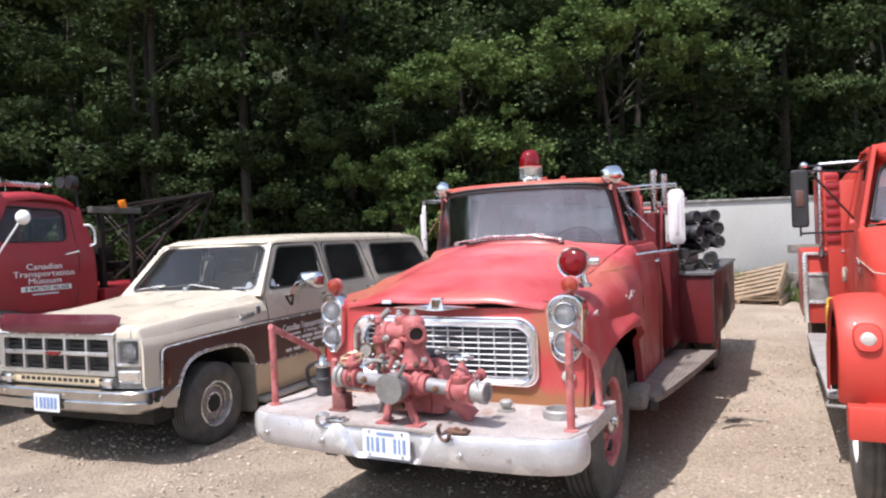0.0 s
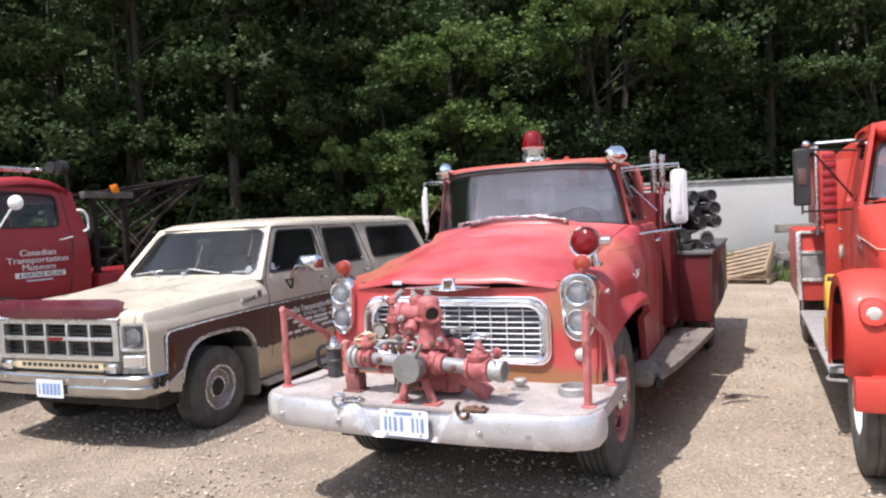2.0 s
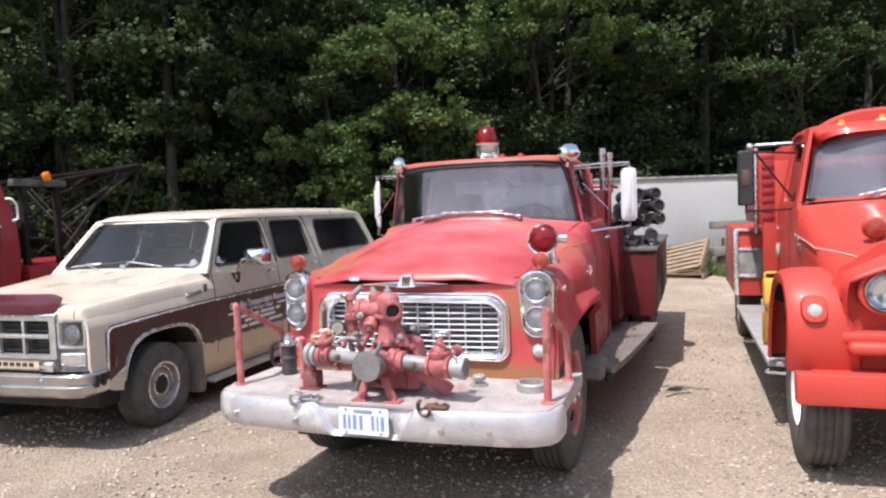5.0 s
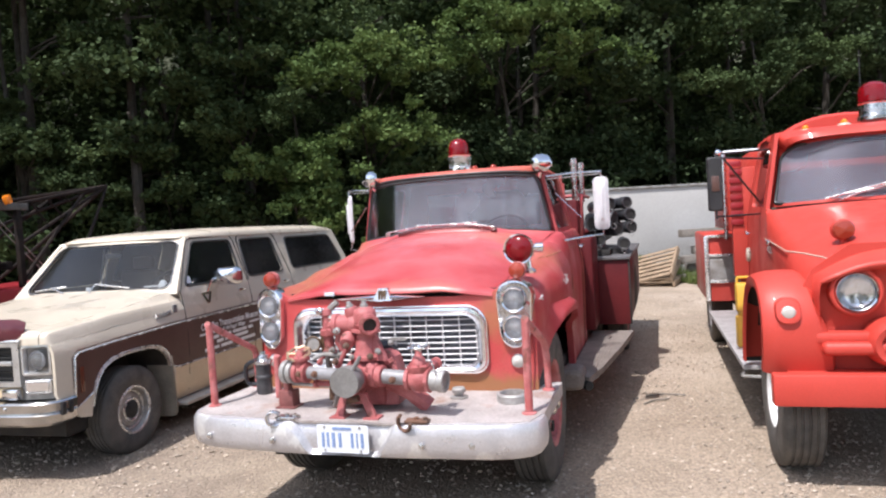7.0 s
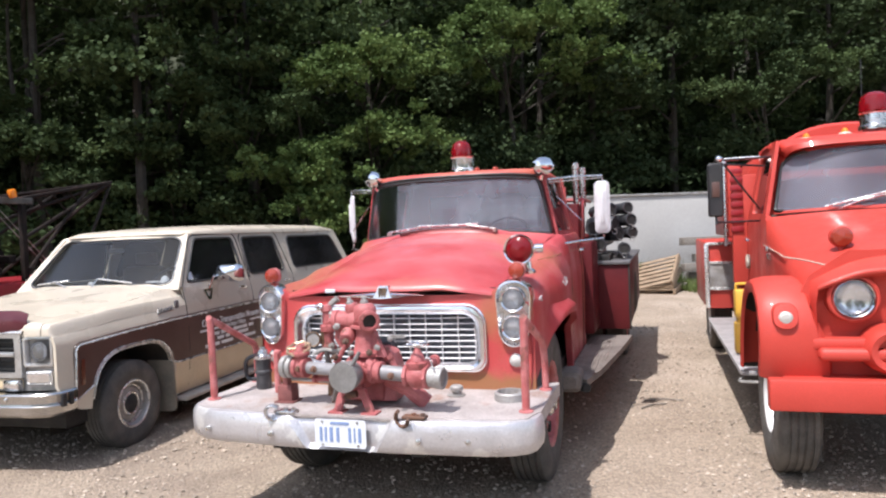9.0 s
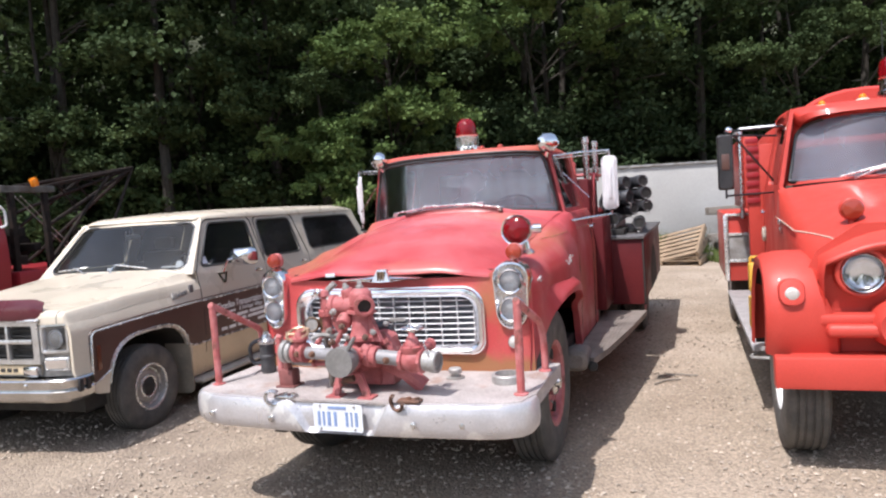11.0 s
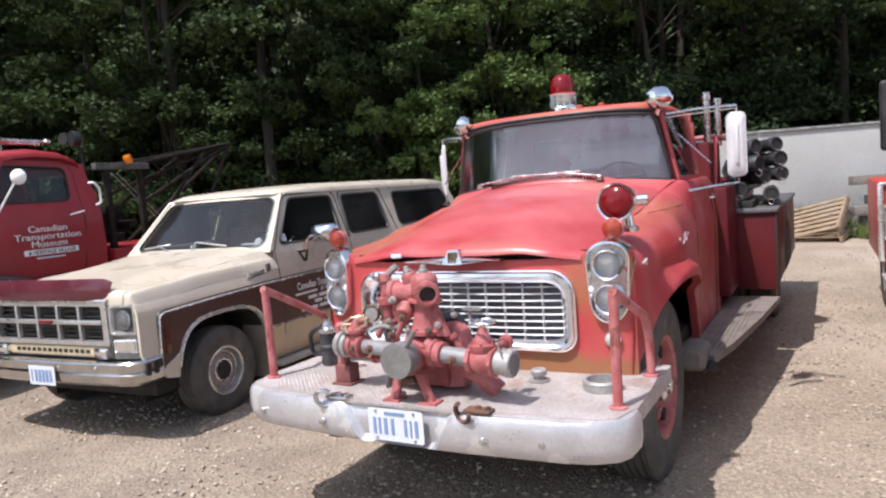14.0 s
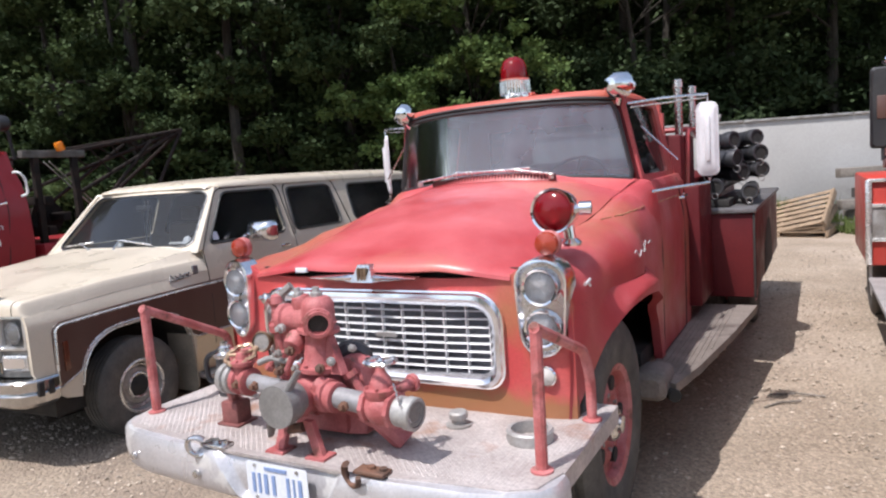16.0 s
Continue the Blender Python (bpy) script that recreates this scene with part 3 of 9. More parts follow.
for i, (x, y, k) in enumerate(spots):
    s = rnd.uniform(0.9, 1.15) * (2.6 if y < -20 or x < -21 and y < 14 else 1.0 if y < 21.5 else 1.2)
    if x > 1.0 and y > 15:
        y += 1.3
    # most right-hand trees take the leaf copy with shade in it
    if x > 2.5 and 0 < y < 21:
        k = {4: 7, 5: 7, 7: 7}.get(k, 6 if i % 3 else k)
    k = KIND.index(k)
    m = pose(x, y, ground_z(x, y) - 0.02, 0, 0, rnd.uniform(0, 360))
    if i < 8:
        trees[k].matrix_world = m
    else:
        copy_thing(trees[k], m).scale = (s, s, s)


# tall trees added for shade: crowns above the view lean over the wood's edge
tall = make_tree(19, 14.5, 3.5, 7.4, 0.17, M_LEAF, "tall tree added for shade, its high crown out of view", 120, 150)
SHADE = [(-22, 16.6), (-19.4, 16.9), (-17.2, 16.3), (-15.0, 16.8), (-7.2, 16.8), (-4.9, 16.5), (-3.4, 18.4), (7.0, 19.0), (9.6, 19.2), (15.5, 17.0), (18.0, 17.5)]
for i, (x, y) in enumerate(SHADE):
    m = pose(x, y, ground_z(x, y) - 0.02, 0, 0, i * 77)
    if i == 0:
        tall.matrix_world = m
    else:
        copy_thing(tall, m)


def maple(x, y, tips, seed, label, material, per=105, leaf=0.10):
    """A maple: limbs that reach out of the wood and carry flat sprays of leaves, sunlit where material is the lighter
    tint.
    """
    rnd = random.Random(seed)
    z0 = ground_z(x, y)
    root = thing("maple_tree", pose(x, y, z0 - 0.02), label, "tree", "trees behind the yard")
    top = max(t[2] for t in tips) + 1.5
    bm = B()
    loft(bm, [ring((0.15 * math.sin(h * 0.7), 0.1 * math.sin(h), h), (0, 0, 1), 0.11 * (1 - 0.8 * h / top), 8, (1, 0, 0)) for h in [top * i / 8 for i in range(9)]])
    clumps = []
    for tx, ty, tz in tips:
        tip = Vector((tx - x, ty - y, tz - z0))
        base_p = Vector((0, 0, max(0.6, tip.z - rnd.uniform(0.6, 1.4))))
        mid = base_p.lerp(tip, 0.5) + Vector((0, 0, 0.25))
        tube(bm, [base_p, mid, tip], 0.022, 5)
        for i in range(11):
            d = Vector((rnd.gauss(0, 0.36), rnd.gauss(0, 0.3), 0))
            p = tip + d + Vector((0, 0, rnd.gauss(0, 0.16) - 0.35 * d.length_squared))
            clumps.append((p, rnd.uniform(0.16, 0.34)))
        for i in range(3):
            clumps.append((mid.lerp(tip, rnd.random()) + Vector((rnd.gauss(0, 0.2), 0, rnd.gauss(0, 0.15))), rnd.uniform(0.15, 0.3)))
    part("trunk", bm, M_BARK, root, "dark bark trunk with thin limbs")
    pts, fcs = leaf_cloud(rnd, clumps, per, leaf, 0.4)
    me = bpy.data.meshes.new("crown")
    me.from_pydata(pts, [], fcs)
    me.materials.append(material)
    ob = new("crown", me)
    ob.parent = root


maple(0.5, 17.4, [(-0.7, 15.9, 5.4), (-0.2, 15.8, 5.7), (0.5, 15.7, 6.0), (1.1, 15.7, 5.8), (1.8, 15.9, 5.6), (0.3, 15.7, 4.1), (0.9, 15.6, 4.2), (1.5, 15.7, 3.8)], 51, "maple with sprays over the cab, sunlight put in their colour", M_SUNLEAF)
maple(-1.3, 16.9, [(-1.6, 15.5, 3.2), (-1.0, 15.4, 3.7), (-0.6, 15.5, 3.3), (-0.5, 15.5, 2.7), (-0.4, 15.6, 2.1), (-1.2, 15.5, 2.5), (-2.1, 15.6, 3.4)], 52, "young maple with dense leaves, sunlight put in their colour", M_SUNLEAF)
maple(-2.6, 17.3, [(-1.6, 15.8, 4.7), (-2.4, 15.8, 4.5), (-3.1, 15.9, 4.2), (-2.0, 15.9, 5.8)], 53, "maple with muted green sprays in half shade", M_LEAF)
maple(4.4, 18.4, [(2.5, 16.3, 6.6), (3.3, 16.3, 7.0), (4.2, 16.3, 6.7), (4.9, 16.4, 6.9), (5.7, 16.3, 6.1), (6.4, 16.3, 5.9), (7.1, 16.4, 5.7), (6.0, 16.4, 7.0), (3.0, 16.3, 5.9)], 54, "tall maple with sprays, sunlight put in their colour", M_SUNLEAF)
maple(12.0, 18.4, [(10.2, 16.6, 5.0), (11.0, 16.5, 5.3), (11.7, 16.4, 5.7), (12.6, 16.5, 5.9), (13.4, 16.5, 5.8), (9.6, 16.5, 5.1)], 55, "maple with muted green sprays behind the wall", M_LEAF)
maple(-7.6, 16.8, [(-7.2, 15.9, 4.2), (-6.6, 15.8, 4.0), (-5.4, 15.9, 6.4), (-6.2, 15.9, 3.2)], 56, "maple with muted green sprays behind the crane", M_LEAF)

maple(-9.4, 17.2, [(-9.8, 16.0, 5.2), (-9.0, 15.9, 6.0), (-8.3, 15.9, 6.6), (-10.6, 16.0, 4.3), (-8.9, 16.0, 3.4), (-7.9, 15.9, 5.0)], 57, "maple with muted green sprays at the wood's edge", M_LEAF)
maple(-4.4, 17.6, [(-4.9, 16.2, 5.6), (-4.2, 16.1, 6.3), (-3.6, 16.1, 5.2), (-5.0, 16.2, 3.9), (-4.3, 16.1, 2.9)], 58, "slim maple with muted green sprays", M_LEAF)

# the deep wood behind
rnd = random.Random(33)
clumps = [(Vector((rnd.uniform(-42, 46), rnd.uniform(25.5, 30), rnd.uniform(0.2, 20))), rnd.uniform(0.8, 1.6)) for i in range(1500)]
pts, fcs = leaf_cloud(rnd, clumps, 34, 0.75, 0.8)
me = bpy.data.meshes.new("far_woods")
me.from_pydata(pts, [], fcs)
me.materials.append(M_FARLEAF)
tagged(new("far_woods", me), "dense dark wood behind the first trees", "woods", kind="stuff")

bm = B()
rows = []
for j in range(26):
    rows.append([bm.verts.new((-90 + 4 * i, 33 + 2.5 * noise.noise(Vector((i * 0.4, j * 0.5, 2))) + j * 0.12, -1 + j * 0.95 + (1.6 * noise.noise(Vector((i * 0.7, 0, 7))) if j > 22 else 0))) for i in range(46)])
for a, b in zip(rows, rows[1:]):
    for i in range(45):
        bm.faces.new((a[i], a[i + 1], b[i + 1], b[i]))
m_far = mat("deep_wood", (0.085, 0.098, 0.066), 0.95, 0, (0.115, 0.130, 0.085), 0.9, 0.4, 0.62, 4.0, 0.5, 0.6, 2.0)
tagged(part("backdrop", bm, m_far), "dark depth of the wood far behind", "woods", kind="structure")


# ---- wheels ----


def wheel(name, parent, x, y, z, R, w, rim, rim_mat, hub_mat, side=1, dual=False, holes=0, rim_label="", cap=None):
    """A wheel whose outer face looks along +x (side 1) or -x (side -1)."""
    wh = new(name)
    wh.parent = parent
    wh.location = (x, y, z)
    ax = (side, 0, 0)
    bm = B()
    h = w / 2
    prof = [(rim * 0.96, -h * 0.8), (rim * 1.02, -h * 0.92), (lerp(rim, R, 0.5), -h * 1.02), (R * 0.94, -h * 0.92), (R * 0.985, -h * 0.8)]
    for i in range(5):
        c = -h * 0.66 + i * h * 0.33
        prof += [(R, c - h * 0.11), (R, c + h * 0.09), (R * 0.982, c + h * 0.11), (R * 0.982, c + h * 0.19)] if i < 4 else [(R, c - h * 0.11), (R, c + h * 0.09)]
    prof += [(R * 0.985, h * 0.8), (R * 0.94, h * 0.92), (lerp(rim, R, 0.5), h * 1.02), (rim * 1.02, h * 0.92), (rim * 0.96, h * 0.8)]
    lathe(bm, prof, (0, 0, 0), ax, 40, False)
    part("tyre", bm, M_RUBBER, wh, "dusty black rubber tyre", 50)
    bm = B()
    lathe(bm, [(rim * 0.96, -h * 0.7), (rim * 0.93, h * 0.6), (rim * 1.02, h * 0.82), (rim * 1.0, h * 0.9), (rim * 0.90, h * 0.80), (rim * 0.86, h * 0.45), (rim * 0.74, h * 0.38),
               (rim * 0.66, h * 0.52), (rim * 0.48, h * 0.58), (rim * 0.44, h * 0.48), (rim * 0.02, h * 0.46)], (0, 0, 0), ax, 32, True)
    r = part("rim", bm, rim_mat, wh, rim_label, 30)
    if holes:
        for i in range(holes):
            bm = B()
            a = 2 * math.pi * i / holes
            c = Vector((side * h * 0.46, math.cos(a) * rim * 0.66, math.sin(a) * rim * 0.66))
            lathe(bm, [(rim * 0.13, -0.02), (rim * 0.13, 0.022), (0.001, 0.024)], c, ax, 12)
            part("rim_hole", bm, M_DARK, wh, "dark opening between the spokes")
    bm = B()
    lathe(bm, cap or [(rim * 0.40, h * 0.44), (rim * 0.38, h * 0.62), (rim * 0.30, h * 0.72), (0.002, h * 0.74)], (0, 0, 0), ax, 20)
    part("hub", bm, hub_mat, wh)
    for i in range(6):
        bm = B()
        a = 2 * math.pi * (i + 0.5) / 6
        lathe(bm, [(0.012, h * 0.5), (0.012, h * 0.62), (0.001, h * 0.63)], (0, math.cos(a) * rim * 0.47, math.sin(a) * rim * 0.47), ax, 6)
        part("wheel_nut", bm, M_STEEL, wh)
    return wh


# body red darkened so that the cab's shade sits in the colour
M_LOCK = mat("shaded_red_paint", (0.085, 0.010, 0.013), 0.5, 0, (0.115, 0.015, 0.017), 2.5, 0.4, 0.65, 90, 0.1, spec=0.22)
M_MIRRORBACK = mat("mirror_back_enamel", (0.62, 0.61, 0.63), 0.4, 0, (0.54, 0.53, 0.55), 7, 0.4, 0.7, 70, 0.05)
# ---- old fire engine with the front pump ----
ih = thing("fire_engine", pose(-0.079, 4.147, 0, 0, 0, -26), "faded red vintage fire engine with a front-mounted pump and tread-plate bumper", "fire engine", "parked vehicles")


def hood_w(y):
    return curve1(y, ((-0.15, 0.70), (0.4, 0.72), (1.45, 0.79)))


def hood_c(y):
    return curve1(y, ((-0.15, 1.275), (0.0, 1.325), (0.35, 1.435), (0.8, 1.535), (1.45, 1.615)))


def hood_e(y):
    return curve1(y, ((-0.15, 1.245), (0.3, 1.285), (0.8, 1.375), (1.45, 1.50)))


def side_x(y, z):
    x = 0.955 + 0.02 * math.sin(min(1, max(0, (1.3 - z) / 0.7)) * math.pi)
    if y < 0.2:
        x -= 0.05 * ((0.2 - y) / 0.25) ** 2
    # flat flare over the arch with a creased upper edge, wider towards the rear
    d = math.hypot((y - 0.80) / 0.88, (z - 0.36) / 0.70)
    f = min(1.0, max(0.0, (1.13 - d) / curve1(y, ((0.1, 0.20), (0.9, 0.12)))))
    return x + 0.115 * f * curve1(y, ((0.0, 0.0), (0.90, 1.0), (1.18, 0.75), (1.36, 0.12)))


ys = [-0.105, -0.10, -0.08, -0.04, 0.0, 0.12, 0.28, 0.45, 0.65, 0.85, 1.05, 1.25, 1.45]
bm = B()
rows = []
for k, y in enumerate(ys):
    w, c, e = hood_w(y), hood_c(y), hood_e(y)
    drop = (0.028, 0.012, 0.003, 0)[k] if k < 4 else 0
    row = []
    for i in range(-14, 15):
        s = i / 14
        a = abs(s)
        z = e + (c - e) * (1 - a ** 2.6) - drop
        z += 0.012 * math.exp(-((a - 0.55) / 0.18) ** 2) * min(1, max(0, (1.3 - y)))
        row.append((w * s, y + 0.05 * (1 - math.cos(s * 1.3)) * (1 if y < 0.3 else 0) * max(0, 1 - y / 0.3), z))
    rows.append(row)
under = [(x, y + 0.05, z - 0.012) for x, y, z in rows[0]]
loft(bm, [under] + rows, False)
part("hood", bm, M_RED, ih, "sun-faded red hood with olive and orange stains")
# cowl vent slots
M_VENT = mat("vent_slot_red", (0.07, 0.012, 0.012), 0.7)
bm = B()
for i in range(40):
    x = -0.42 + 0.84 * i / 39
    z = hood_c(1.36) - 0.12 * (abs(x) / 0.79) ** 2.6
    box(bm, x - 0.0035, x + 0.0035, 1.338, 1.366, z + 0.006, z + 0.034, 0, 2, None)
part("cowl_vents", bm, M_VENT, ih, "row of dark cowl vent slots")
bm = B()
loft(bm, [[(x, y + 0.16 * (abs(x) / 0.79) ** 2.6, hood_c(1.36) - 0.12 * (abs(x) / 0.79) ** 2.6 + dz * (1 - (abs(x) / 0.70) ** 3)) for x in [-0.70 + 1.4 * i / 20 for i in range(21)]] for y, dz in ((1.33, -0.004), (1.345, 0.022), (1.365, 0.038), (1.40, 0.036))], False)
part("cowl_panel", bm, M_RED, ih, "faded red raised cowl panel")
for s in (-1, 1):
    bm = B()
    rows = []
    for y in [-0.03, -0.02, 0.0, 0.06, 0.15, 0.3, 0.5, 0.7, 0.9, 1.1, 1.3, 1.45, 1.66]:
        w, e = hood_w(y) - 0.004, hood_e(y) - 0.006
        row = []
        for i in range(13):
            t = i / 12
            a = t * math.pi / 2
            zl = 1.10
            x = w + (side_x(y, zl) - w) * math.sin(a) ** 0.92
            z = zl + (e + 0.05 * curve1(y, ((0, 0.9), (1.0, 0.5), (1.45, 0))) - zl) * math.cos(a) ** 0.75 - (0.05 * curve1(y, ((0, 0.9), (1.0, 0.5), (1.45, 0)))) * max(0, 1 - t * 6)
            z -= 0.03 * (1 if y < -0.025 else 0)
            row.append((s * x, y, z))
        rows.append(row)
    loft(bm, rows, False)
    arch = [(0.76 + 0.83 * math.cos(radians(a)), 0.36 + 0.655 * math.sin(radians(a))) for a in range(180, -1, -6)]
    outer = [(-0.03, 1.10), (-0.03, 0.64), (-0.075, 0.40)] + arch + [(1.66, 0.36), (1.66, 1.10)]
    panel(bm, outer, (), lambda a, b, s=s: (s * side_x(a, b), a, b), None, ((0, [-0.09 + 0.035 * i for i in range(50)]), (1, [0.42 + 0.02 * i for i in range(34)])))
    # inward lip of the arch
    loft(bm, [[(s * side_x(a, b), a, b) for a, b in arch], [(s * (side_x(a, b) - 0.05), a, b) for a, b in arch]], False)
    part("fender", bm, M_RED, ih, "faded red front fender with a flared wheel arch", 50)
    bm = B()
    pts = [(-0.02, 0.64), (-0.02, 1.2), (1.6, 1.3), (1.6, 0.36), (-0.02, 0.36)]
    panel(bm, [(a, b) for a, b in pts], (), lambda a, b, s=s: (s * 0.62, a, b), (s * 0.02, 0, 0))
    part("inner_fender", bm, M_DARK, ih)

def fender_at(s, y, z, o=0.006):
    """The fender's skin at (y, z), a little proud."""
    if z <= 1.10:
        return (s * (side_x(y, z) + o), y, z)
    w, lift = hood_w(y) - 0.004, 0.05 * curve1(y, ((0, 0.9), (1.0, 0.5), (1.45, 0)))
    c = min(1.0, (z - 1.10) / (hood_e(y) - 0.006 + lift - 1.10)) ** (1 / 0.75)
    return (s * (w + (side_x(y, 1.10) - w) * math.sin(math.acos(c)) ** 0.92 + o), y, z + o * c)


# front panel, grille
def worn_edge(m, colour, low, high):
    """Paint worn through to the primer below a ragged line."""
    n, l = m.node_tree.nodes, m.node_tree.links
    b = n["Principled BSDF"]
    tc, sep, no, ad, mr, mx_ = [n.new("ShaderNode" + k) for k in ("TexCoord", "SeparateXYZ", "TexNoise", "Math", "MapRange", "Mix")]
    l.new(tc.outputs["Object"], sep.inputs[0])
    no.inputs["Scale"].default_value, no.inputs["Detail"].default_value = 5.0, 5.0
    l.new(tc.outputs["Object"], no.inputs["Vector"])
    ad.operation = "MULTIPLY_ADD"
    ad.inputs[1].default_value = 0.28
    l.new(no.outputs[0], ad.inputs[0])
    l.new(sep.outputs[2], ad.inputs[2])
    mr.inputs[1].default_value, mr.inputs[2].default_value = low + 0.14, high + 0.14
    mr.inputs[3].default_value, mr.inputs[4].default_value = 0.85, 0.0
    l.new(ad.outputs[0], mr.inputs[0])
    mx_.data_type = "RGBA"
    l.new(mr.outputs[0], mx_.inputs[0])
    l.new(b.inputs["Base Color"].links[0].from_socket, mx_.inputs[6])
    mx_.inputs[7].default_value = (*colour, 1)
    l.new(mx_.outputs[2], b.inputs["Base Color"])


GY = -0.055


def front_y(x):
    return GY + 0.02 * abs(x) ** 2 + (0.35 * (abs(x) - 0.72) ** 2 if abs(x) > 0.72 else 0) + (2.2 * (abs(x) - 0.86) ** 2 if abs(x) > 0.86 else 0)


bm = B()
gr_out = rrect(-0.625, 0.625, 0.785, 1.135, (0.07, 0.07, 0.11, 0.11))
half = [(0.945, 0.62), (0.945, 1.10), (0.93, 1.2), (0.89, 1.275), (0.83, 1.305), (0.76, 1.285), (0.71, 1.247), (0.66, 1.234), (0.45, 1.224)]
panel(bm, half + [(-x, z) for x, z in reversed(half)], (gr_out,), lambda a, b: (a, front_y(a), b), (0, 0.03, 0), ((0, [s * v for s in (-1, 1) for v in (0.3, 0.6, 0.72, 0.78, 0.84, 0.88, 0.92)] + [0]),))
m_nose = mat("red_and_olive_paint", (0.43, 0.055, 0.055), 0.42, 0, (0.50, 0.105, 0.10), 2.2, 0.42, 0.66, 90, 0.08, 0.05, 300, 0.0, (0.30, 0.14, 0.06), 1.9, 0.56, 0.74)
worn_edge(m_nose, (0.27, 0.135, 0.055), 0.71, 0.78)
part("front_panel", bm, m_nose, ih, "faded red front panel with olive primer showing")
# near-black sheet behind the slot makes the lip's shadow
bm = B()
panel(bm, rrect(-0.72, 0.72, 1.14, 1.262, 0.01), (), lambda a, b: (a, 0.0 + 0.03 * abs(a), b), (0, 0.01, 0))
part("hood_gap", bm, M_DARK, ih, "dark backing for the shadow under the hood lip")
bm = B()
o = rrect(-0.662, 0.662, 0.748, 1.172, (0.09, 0.09, 0.13, 0.13), 7)
i_ = rrect(-0.59, 0.59, 0.805, 1.10, (0.06, 0.06, 0.09, 0.09), 7)


def mixl(a, b, t):
    return [(lerp(p[0], q[0], t), lerp(p[1], q[1], t)) for p, q in zip(a, b)]


loft(bm, [[(x, GY + y + 0.09 * x * x * k, z) for x, z in lp] for lp, y, k in ((o, 0.01, 0), (o, -0.012, 0), (mixl(o, i_, 0.12), -0.016, 0), (mixl(o, i_, 0.2), -0.034, 0.2), (mixl(o, i_, 0.45), -0.04, 0.3), (mixl(o, i_, 0.85), -0.028, 0.6), (i_, -0.012, 1), (i_, 0.06, 1))], True, False)
part("grille_surround", bm, M_GRILLE, ih, "bright chrome grille surround")
bm = B()
panel(bm, i_, (), lambda a, b: (a, GY + 0.075, b))
part("grille_backing", bm, mat("radiator_grey", (0.13, 0.137, 0.155), 0.6, 0.2), ih)
# near-white and half metal: sun glare on the bars is in the colour
M_BARS = mat("bar_plating_with_glare", (0.86, 0.86, 0.87), 0.22, 0.45, (0.78, 0.78, 0.80), 6, 0.4, 0.7, 60, 0.05, rough_var=0.04)
BARP = [(0.022, -0.0026), (-0.001, -0.0032), (-0.006, -0.0017), (0.0, 0.0034), (0.022, 0.0034)]
for k in range(8):
    z = 0.826 + 0.252 * k / 7
    bm = B()
    loft(bm, [[(x, GY + y0 + 0.11 * x * x, z + dz) for y0, dz in BARP] for x in [-0.60 + 1.20 * i / 14 for i in range(15)]])
    part("grille_bar", bm, M_BARS, ih)
for k in range(12):
    x = -0.5775 + 0.105 * k
    bm = B()
    yb = GY + 0.11 * x * x
    box(bm, x - 0.0025, x + 0.0025, yb - 0.004, yb + 0.02, 0.80, 1.105)
    part("grille_upright", bm, M_BARS, ih)
bm = B()
panel(bm, rpoly([(-0.05, 0.955), (0.05, 0.955), (0.06, 0.965), (0.05, 0.975), (-0.05, 0.975), (-0.06, 0.965)], 0.006), (), lambda a, b: (a + 0.08, GY - 0.022, b), (0, 0.01, 0))
part("grille_badge", bm, M_STEEL, ih)
# hood emblem
bm = B()
loft(bm, [[(x, -0.112 - 0.012 * math.cos(x * 4) + dy, 1.232 + dz * (1.25 - abs(x) / 0.30)) for dy, dz in ((0.0, -0.016), (-0.014, -0.006), (-0.016, 0.006), (-0.002, 0.016), (0.06, 0.016), (0.06, -0.016))] for x in [-0.29 + 0.58 * i / 14 for i in range(15)]])
part("hood_ornament", bm, M_GRILLE, ih, "chrome winged hood ornament")
bm = B()
panel(bm, [(-0.062, 1.218), (0.062, 1.218), (0.03, 1.295), (-0.03, 1.295)], (), lambda a, b: (a + 0.02, -0.15 + (b - 1.218) * 0.3, b), (0, 0.04, 0))
sh = part("emblem_shield", bm, M_OLDCHROME, ih, "chrome shield emblem")
for x in (-0.018, 0.0, 0.018):
    bm = B()
    box(bm, x + 0.014, x + 0.026, -0.148, -0.12, 1.225, 1.282)
    part("emblem_bar", bm, M_BRASS, sh)
bm = B()
box(bm, -0.40, -0.33, -0.103, -0.09, 1.252, 1.276, 0.004)
part("small_plate", bm, M_PLATEW, ih, "small pale plate on the hood lip")

